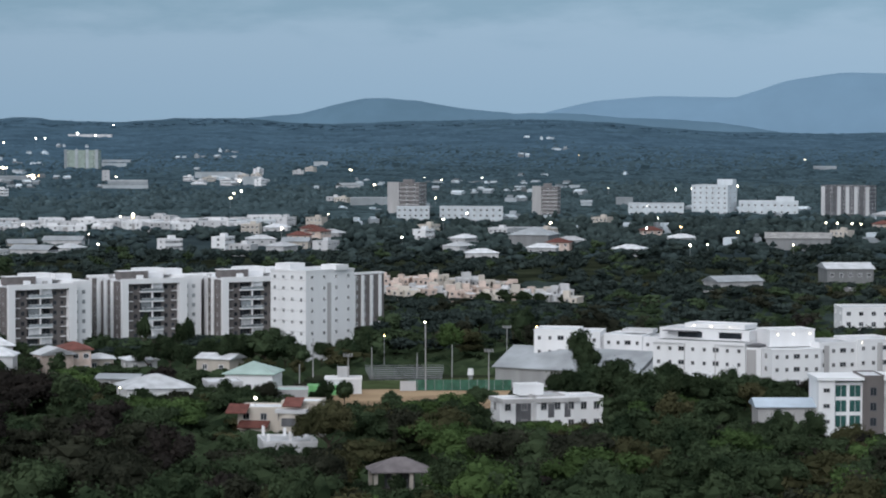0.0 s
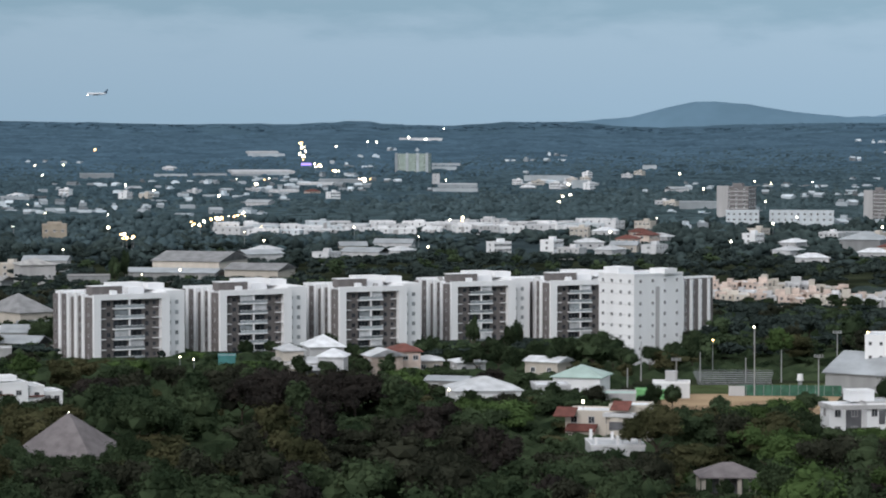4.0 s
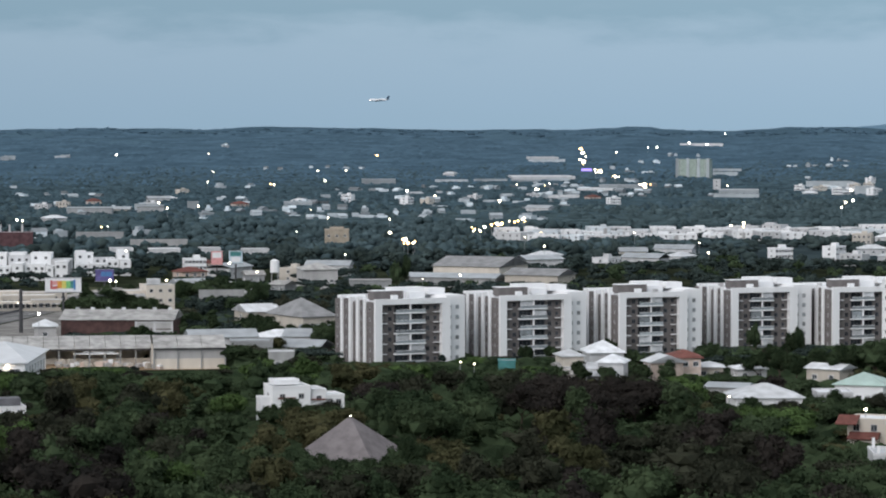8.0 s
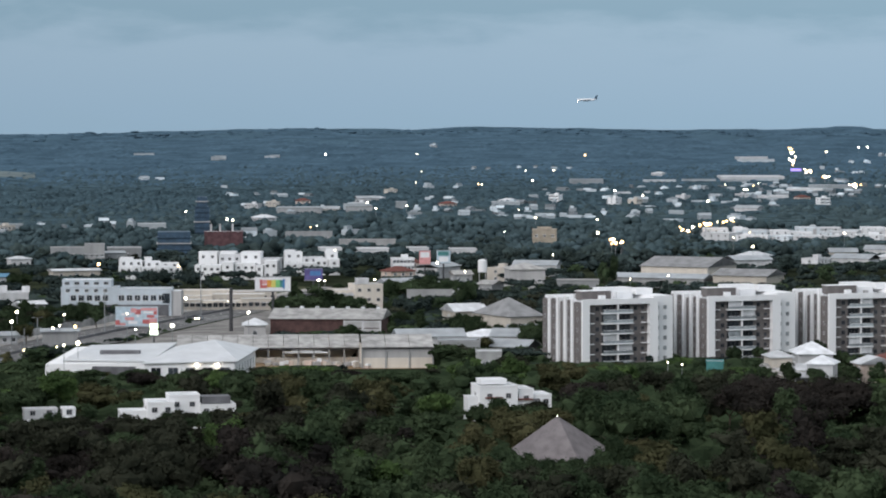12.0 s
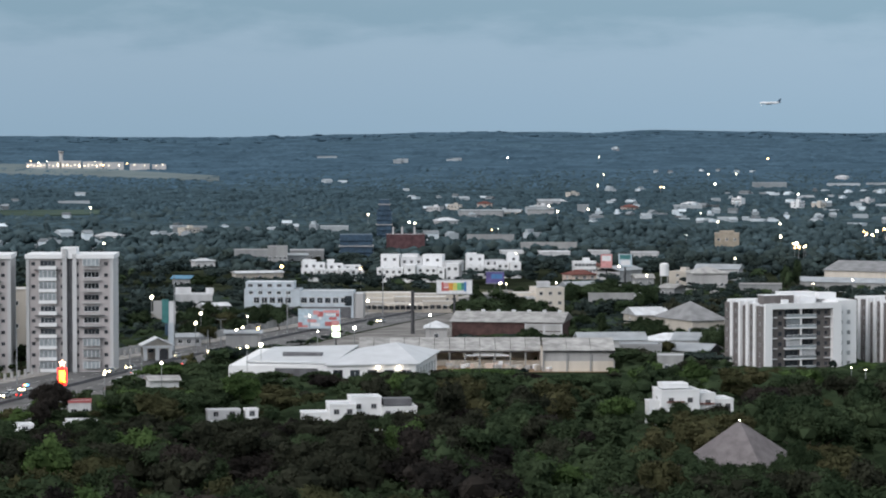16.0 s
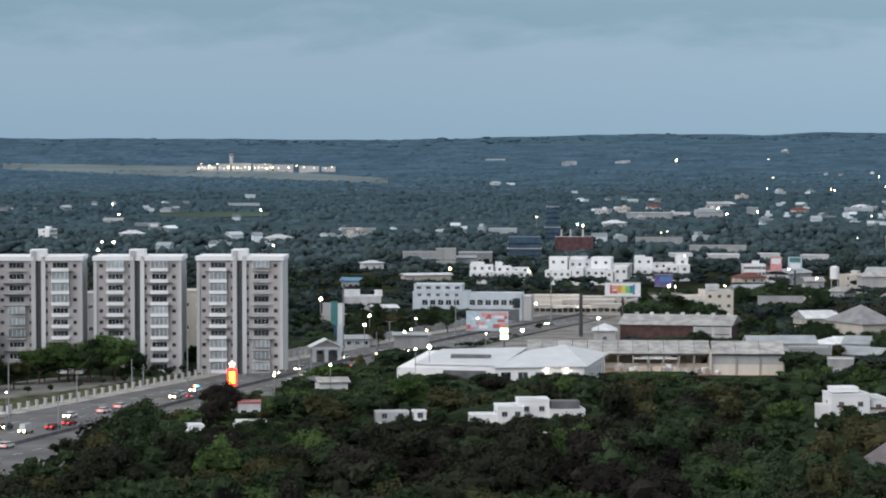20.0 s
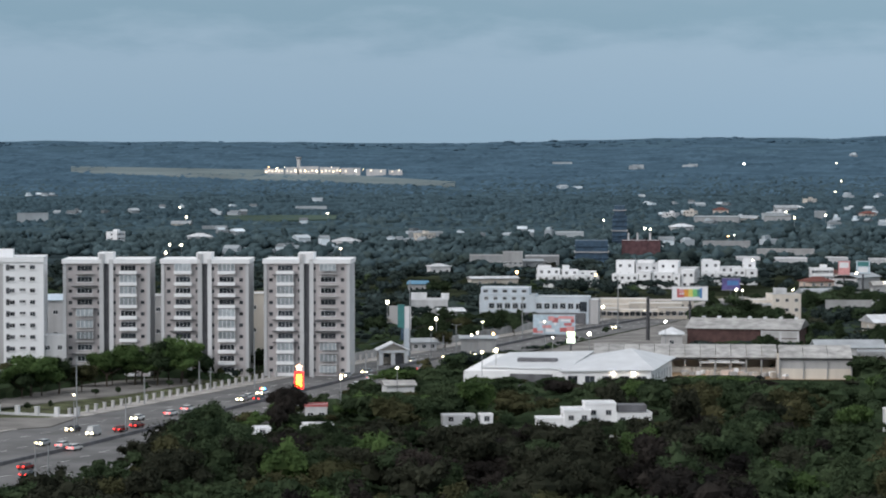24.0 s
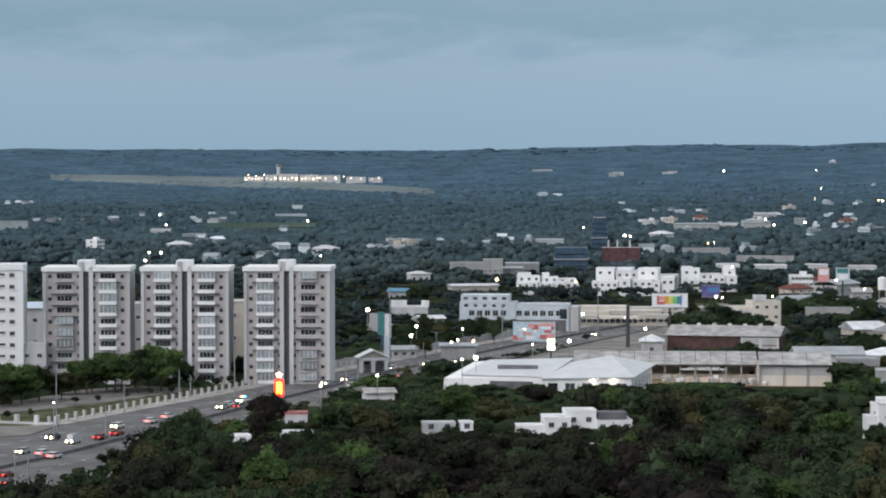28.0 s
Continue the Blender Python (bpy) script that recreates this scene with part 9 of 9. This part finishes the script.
tree_at(6, -384.97, 813.51, 6.6, 1.00)
tree_at(0, -406.70, 869.60, 7.0, 1.30)
tree_at(8, -406.94, 880.51, 8.2, 1.40)
tree_at(0, -402.15, 882.71, 8.5, 1.40)
tree_at(4, -397.34, 884.89, 8.5, 1.30)
tree_at(6, -393.32, 886.68, 7.5, 1.20)
tree_at(0, -425.80, 838.03, 8.4, 1.10)
tree_at(8, -422.00, 839.95, 9.5, 1.00)
tree_at(0, -509.56, 1064.31, 8.5, 1.30)
tree_at(4, -508.03, 1076.11, 8.4, 1.30)
tree_at(0, -529.73, 1054.41, 6.0, 1.40)
tree_at(0, -256.62, 537.20, 8.6, 0.90)
tree_at(4, -248.30, 541.10, 7.9, 0.90)
tree_at(7, -234.46, 547.24, 7.7, 0.90)
tree_at(0, -228.49, 549.75, 6.9, 0.90)
tree_at(6, -218.50, 553.80, 8.7, 0.90)
tree_at(0, -214.00, 555.57, 8.0, 0.90)
count = 0
for _ in range(9000):
    az, d = radians(random.uniform(-37, 10)), 1 / random.uniform(1 / 760, 1 / 420)
    want = random.uniform(9.0, 17.0)
    x, y = d * math.sin(az), d * math.cos(az)
    dull = noise.noise((x * 0.011, y * 0.011, 5.0)) + (0.7 if d < 600 and az < -0.34 else 0.3 if d < 560 and az < -0.2 else 0.0) > random.uniform(-0.1, 0.5)
    k = random.choice((2, 5, 2, 7, 0) if dull else (0, 1, 4, 6, 7, 8) if d < 600 and az < -0.2 else (0, 1, 3, 4, 6, 7, 8))
    h = headroom(x, y, 6.0, want)
    if h > 0.62 * want:
        tree_at(k, x, y, h, random.uniform(0.85, 1.2))
        count += 1
        if count == 15:
            break


def wood(name, label, n, az0, az1, d0, d1, leaves, lobes, sub, size, mats, rr, hh, weights, flat=0.0):
    """A stretch of woodland as one sheet of foliage."""
    T, Q, TK, QK = [], [], [], []
    for _ in range(n):
        az, d = radians(random.uniform(az0, az1)), 1 / random.uniform(1 / d1, 1 / d0)
        x, y = d * math.sin(az), d * math.cos(az)
        r, h = random.uniform(*rr), random.uniform(*hh)
        h = headroom(x, y, r, h)
        if h < 1.6:
            r = 1.8
            h = headroom(x, y, r, 3.0)
        if h < 1.0:
            continue
        tris, four = crown(leaves, r, h * (0.88 + flat), h * 0.12 - h * flat, lobes, sub, size, flat)
        base = np.array([x, y, land_at(x, y)])
        patch = noise.noise((x * 0.011, y * 0.011, 5.0)) + (0.7 if d < 600 and az < -0.34 else 0.35 if d < 560 and az < -0.2 else 0.45 if d < 620 and -0.2 < az < -0.1 else 0.0)
        # LEAF_Q, tinted for haze, is picked more often far off and leftwards
        shift = [wt_ * (math.exp(3.2 * patch) if m in (LEAF_D, LEAF_K) else 0.15 if m is LEAF_B and d < 620 and az < -0.2 else float(np.interp(az, (-0.5, -0.2, -0.04, 0.1), (14.0, 5.0, 0.6, 0.1))) * max(0.1, (d - 1000) / 200) if m is LEAF_Q else 1.0) for wt_, m in zip(weights, mats)]
        kind = random.choices(range(len(mats)), shift)[0]
        T.append(tris + base), Q.append(four + base)
        TK.append(np.full(len(tris), kind)), QK.append(np.full(len(four), kind))
    me = foliage(name, np.concatenate(T), np.concatenate(Q), mats, np.concatenate(TK), np.concatenate(QK))
    tagged(new(name, me), label, "woods", kind="stuff")


wood("near_wood", "dense dark green woodland below the viewpoint", 800, -37, 11, 415, 800, 1150, 20, 1, (0.2, 0.46), [LEAF, LEAF_D, LEAF_B, LEAF_O, LEAF_K], (5.2, 10.2), (8, 17), (6, 1.1, 1.3, 1.3, 0.4))
wood("thicket", "young dark green trees filling the wood", 520, -37, 11, 440, 800, 240, 10, 1, (0.18, 0.4), [LEAF, LEAF_O, LEAF_B], (2.8, 4.6), (3.5, 8), (6, 1, 0.8))
wood("roadside_wood", "bushy trees between the highway and the wood", 170, -34.5, -26, 560, 700, 480, 15, 1, (0.15, 0.33), [LEAF, LEAF_D, LEAF_B, LEAF_O], (3.4, 6.0), (5, 10), (6, 3, 1, 1.6))
wood("undergrowth", "low shrubs and saplings between the houses", 1300, -37, 11, 480, 900, 70, 5, 1, (0.22, 0.45), [LEAF, LEAF_D], (1.8, 3.6), (1.8, 4.2), (4, 2))
wood("roadside_shrubs", "low bushes on the slope beside the highway", 420, -34, -19, 560, 860, 90, 6, 1, (0.2, 0.42), [LEAF, LEAF_B, LEAF_O], (1.6, 3.2), (1.6, 3.6), (5, 1, 1))
wood("street_wood", "dark trees among the near streets", 1450, -37, 11, 780, 1080, 150, 12, 1, (0.25, 0.5), [LEAF, LEAF_M, LEAF_O, LEAF_D], (5.0, 9.4), (6, 12), (2, 5, 0.2, 1.4))
wood("middle_wood", "dark trees between the streets and houses", 1900, -37, 11, 1020, 1380, 70, 9, 1, (0.32, 0.66), [LEAF_M, LEAF, LEAF_Q], (4.5, 9), (6, 12), (6, 0.9, 0.6))


# haze is put in by material choice: hazier leaf colours towards the left
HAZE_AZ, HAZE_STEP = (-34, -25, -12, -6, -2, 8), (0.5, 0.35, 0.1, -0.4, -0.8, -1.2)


def canopy(name, label, d0, d1, step, az_step, low, high, mats, seed):
    """Closed canopy of far woods: one uneven sheet of crowns, lower where a house or a clearing stands behind."""
    rng = np.random.RandomState(seed)
    azs = np.radians(np.arange(-37, 11.01, az_step))
    ds = [d0]
    while ds[-1] < d1:
        ds.append(ds[-1] + step * ds[-1] / d0)
    nr, na = len(ds), len(azs)
    big = rng.uniform(0, 1, (nr, na))
    verts = np.zeros((nr, na, 3))
    for q, d in enumerate(ds):
        aa = azs + rng.uniform(-0.4, 0.4, na) * radians(az_step)
        dd = d + rng.uniform(-0.4, 0.4, na) * step
        hh = (low + (high - low) * big[q] ** 1.6) * (0.45 if d > 4350 else 1.0)
        for k in range(na):
            x, y = dd[k] * math.sin(aa[k]), dd[k] * math.cos(aa[k])
            patch = 0.5 + 0.9 * noise.noise((x * 0.006, y * 0.006, 7.0))
            h = headroom(x, y, 5.0, hh[k] * max(0.25, patch + 0.4))
            verts[q, k] = x, y, land_at(x, y) + (h if h > 0.35 and 0 < q < nr - 1 else -1.2)
    idx = np.arange(nr * na).reshape(nr, na)
    faces = np.stack([idx[:-1, :-1], idx[1:, :-1], idx[1:, 1:], idx[:-1, 1:]], -1).reshape(-1, 4)
    tri = np.concatenate([faces[:, [0, 1, 2]], faces[:, [0, 2, 3]]])
    me = bpy.data.meshes.new(name)
    me.from_pydata(verts.reshape(-1, 3).tolist(), [], tri.tolist())
    for m in mats:
        me.materials.append(m)
    # farther rows take the later materials, which carry more painted haze
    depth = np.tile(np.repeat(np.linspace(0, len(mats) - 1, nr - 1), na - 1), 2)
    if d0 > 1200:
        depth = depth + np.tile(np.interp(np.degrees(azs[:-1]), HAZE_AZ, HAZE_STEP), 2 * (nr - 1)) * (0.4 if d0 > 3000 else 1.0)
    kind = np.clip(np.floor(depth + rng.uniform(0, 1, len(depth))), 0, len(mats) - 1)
    me.polygons.foreach_set("material_index", kind.astype(np.int32))
    if d0 > 1200:
        me.polygons.foreach_set("use_smooth", np.ones(len(me.polygons), dtype=bool))
    tagged(new(name, me), label, "woods", kind="stuff")


def far_crowns(name, label, n, d0, d1, lumps, rr, hh, mats, seed, patchy=0.0, sunk=0.45):
    """Closed woods far off: every tree is a group of uneven lumps, lower before houses and clearings."""
    rng = np.random.RandomState(seed)
    az = np.radians(rng.uniform(-37, 11, n))
    d = np.sqrt(rng.uniform(d0 ** 2, d1 ** 2, n)) * 0.45 + 0.55 / rng.uniform(1 / d1, 1 / d0, n)
    x, y = d * np.sin(az), d * np.cos(az)
    r, want = rng.uniform(*rr, n), rng.uniform(*hh, n) * rng.choice((0.7, 1.0, 1.0, 1.25), n)
    for a_, d_, w_ in FAR_SITES:
        near = (np.abs(az - a_) * d_ < w_ / 2 + r * 0.6) & (d < d_ + 4) & (d > d_ - 70)
        want[near] = np.minimum(want[near], np.where(d[near] > d_ - 30, 0.9, 2.4))
    keep_ = np.array([1.0 if not patchy else noise.noise((x_ * 0.004, y_ * 0.004, 3.0)) + 0.5 > patchy * q for x_, y_, q in zip(x, y, rng.uniform(0, 1, n))], dtype=bool)
    deg_ = np.degrees(az)
    f_ = (deg_ + 32.96) / 7.85
    keep_ &= ~((f_ > 0) & (f_ < 1) & (d > np.interp(f_, (0, 0.5, 1), (3795, 3585, 3395)) - 60) & (d < np.interp(f_, (0, 0.5, 1), (3935, 3845, 3515)) + 20))
    keep_ &= ~((deg_ > -29.86) & (deg_ < -27.55) & (d > 2160) & (d < 2360))
    top = np.array([headroom(x[k], y[k], r[k], want[k]) if keep_[k] else 0.0 for k in range(n)])
    ok = top > 0.8
    x, y, d, az, r, top = x[ok], y[ok], d[ok], az[ok], r[ok], top[ok]
    z = land(az, d)
    top = top * np.where(d > 4420, 1.4, 1.0)
    m = len(x)
    iv, fi = ICO[1]
    nv = len(iv)
    off = rng.normal(size=(m, lumps, 3)) * (0.42, 0.42, 0.22) * (0.0 if lumps == 1 else 1.0)
    size = rng.uniform(0.45, 0.8, (m, lumps, 1)) if lumps > 1 else np.ones((m, 1, 1))
    jit = rng.uniform(0.45, 1.2, (m, lumps, nv, 1))
    turn = rng.uniform(0, 6.28, (m, lumps, 1))
    ix = iv[None, None, :, 0] * np.cos(turn) - iv[None, None, :, 1] * np.sin(turn)
    iy = iv[None, None, :, 0] * np.sin(turn) + iv[None, None, :, 1] * np.cos(turn)
    pts = np.stack([ix, iy, np.broadcast_to(iv[None, None, :, 2], ix.shape)], -1) * jit * size[..., None, :] + off[:, :, None, :]
    squash = np.stack([r, r, top * (0.95 - sunk)], -1)[:, None, None, :]
    pts = pts * squash + np.stack([x, y, z + top * sunk], -1)[:, None, None, :]
    co = pts.reshape(-1, 3)
    tri = (fi[None] + (np.arange(m * lumps) * nv)[:, None, None]).reshape(-1, 3)
    me = bpy.data.meshes.new(name)
    me.vertices.add(len(co))
    me.vertices.foreach_set("co", co.reshape(-1).astype(np.float32))
    me.loops.add(3 * len(tri))
    me.loops.foreach_set("vertex_index", tri.reshape(-1).astype(np.int32))
    me.polygons.add(len(tri))
    me.polygons.foreach_set("loop_start", (np.arange(len(tri)) * 3).astype(np.int32))
    for mt in mats:
        me.materials.append(mt)
    # farther crowns take leaf colours with more haze mixed in
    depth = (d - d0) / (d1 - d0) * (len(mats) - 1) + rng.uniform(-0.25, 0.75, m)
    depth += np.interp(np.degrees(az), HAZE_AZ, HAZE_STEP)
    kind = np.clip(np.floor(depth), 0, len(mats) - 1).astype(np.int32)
    me.polygons.foreach_set("material_index", np.repeat(kind, lumps * len(fi)))
    if lumps == 1:
        me.polygons.foreach_set("use_smooth", np.ones(len(tri), dtype=bool))
    me.update(calc_edges=True)
    tagged(new(name, me), label, "woods", kind="stuff")


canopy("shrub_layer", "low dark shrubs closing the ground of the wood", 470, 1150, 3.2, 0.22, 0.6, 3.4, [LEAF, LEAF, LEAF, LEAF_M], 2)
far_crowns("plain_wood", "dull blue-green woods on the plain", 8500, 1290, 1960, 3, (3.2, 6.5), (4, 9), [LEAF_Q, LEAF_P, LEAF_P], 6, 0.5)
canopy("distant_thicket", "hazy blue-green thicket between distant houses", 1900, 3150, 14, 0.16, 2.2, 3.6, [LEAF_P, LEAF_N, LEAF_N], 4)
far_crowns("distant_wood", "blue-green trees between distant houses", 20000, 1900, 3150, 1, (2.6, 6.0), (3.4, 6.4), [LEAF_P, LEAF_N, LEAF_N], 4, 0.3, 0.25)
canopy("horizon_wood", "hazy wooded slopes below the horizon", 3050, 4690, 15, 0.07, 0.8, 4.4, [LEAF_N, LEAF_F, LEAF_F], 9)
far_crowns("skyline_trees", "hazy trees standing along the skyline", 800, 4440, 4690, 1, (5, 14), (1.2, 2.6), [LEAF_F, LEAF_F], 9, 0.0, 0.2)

# ---------------------------------------------------------------- the airliner on approach
def airliner(x, y, z, yaw):
    """Nose towards -x."""
    t = thing("airliner", x, y, z, yaw, "white twin-engine airliner descending with its gear out", "airliner")
    bm = bmesh.new()
    prof = [(-16.5, 0.15, -0.2), (-15.8, 0.9, -0.1), (-14.2, 1.6, 0), (-11, 1.9, 0), (8, 1.9, 0), (12, 1.4, 0.35), (16, 0.5, 0.8), (16.8, 0.1, 0.9)]
    rings = [[bm.verts.new((px, pr * math.cos(2 * math.pi * k / 14), pz + pr * math.sin(2 * math.pi * k / 14))) for k in range(14)] for px, pr, pz in prof]
    for r0, r1 in zip(rings, rings[1:]):
        for k in range(14):
            bm.faces.new((r0[k], r0[(k + 1) % 14], r1[(k + 1) % 14], r1[k]))
    bm.faces.new(rings[0])
    bm.faces.new(rings[-1][::-1])
    part("fuselage", bm, WHITE, t)
    for s in (-1, 1):
        bm = bmesh.new()
        prism(bm, [(-4.5, s * 1.5, -0.9), (2.5, s * 1.5, -0.9), (2.5, s * 1.5, -0.4), (-4.5, s * 1.5, -0.4)], [(4.0, s * 15.5, 0.4), (5.6, s * 15.5, 0.4), (5.6, s * 15.5, 0.55), (4.0, s * 15.5, 0.55)])
        part("wing", bm, STEEL, t)
        bm = bmesh.new()
        prism(bm, [(12, s * 0.6, 0.9), (15.5, s * 0.6, 0.9), (15.5, s * 0.6, 1.2), (12, s * 0.6, 1.2)], [(15.4, s * 6, 1.5), (16.8, s * 6, 1.5), (16.8, s * 6, 1.6), (15.4, s * 6, 1.6)])
        part("tailplane", bm, STEEL, t)
        bm = bmesh.new()
        rod(bm, (-5.5, s * 5, -1.8), (-2.0, s * 5, -1.7), 1.0, 0.7, 12)
        part("engine", bm, POLE_D, t)
        bm = bmesh.new()
        rod(bm, (0.5, s * 2.5, -0.8), (0.5, s * 2.5, -2.6), 0.15)
        rod(bm, (0.5, s * 2.2, -2.8), (0.5, s * 2.8, -2.8), 0.55, n=10)
        part("main_gear", bm, POLE_D, t)
    bm = bmesh.new()
    prism(bm, [(10.5, -0.15, 1.3), (15.8, -0.15, 1.2), (17.8, -0.1, 7.2), (15.6, -0.1, 7.2)], [(10.5, 0.15, 1.3), (15.8, 0.15, 1.2), (17.8, 0.1, 7.2), (15.6, 0.1, 7.2)])
    part("tail_fin", bm, BLUE, t, "dark blue tail fin")
    bm = bmesh.new()
    ball(bm, -15, 0, -1.6, 0.7, sub=1)
    part("landing_light", bm, LAMP_C, t, "lit landing light")
    bm = bmesh.new()
    rod(bm, (-12.5, 0, -1.5), (-12.5, 0, -2.9), 0.2)
    part("nose_gear", bm, POLE_D, t)


airliner(-1075.69, 4369.54, 114.5, 19.83)
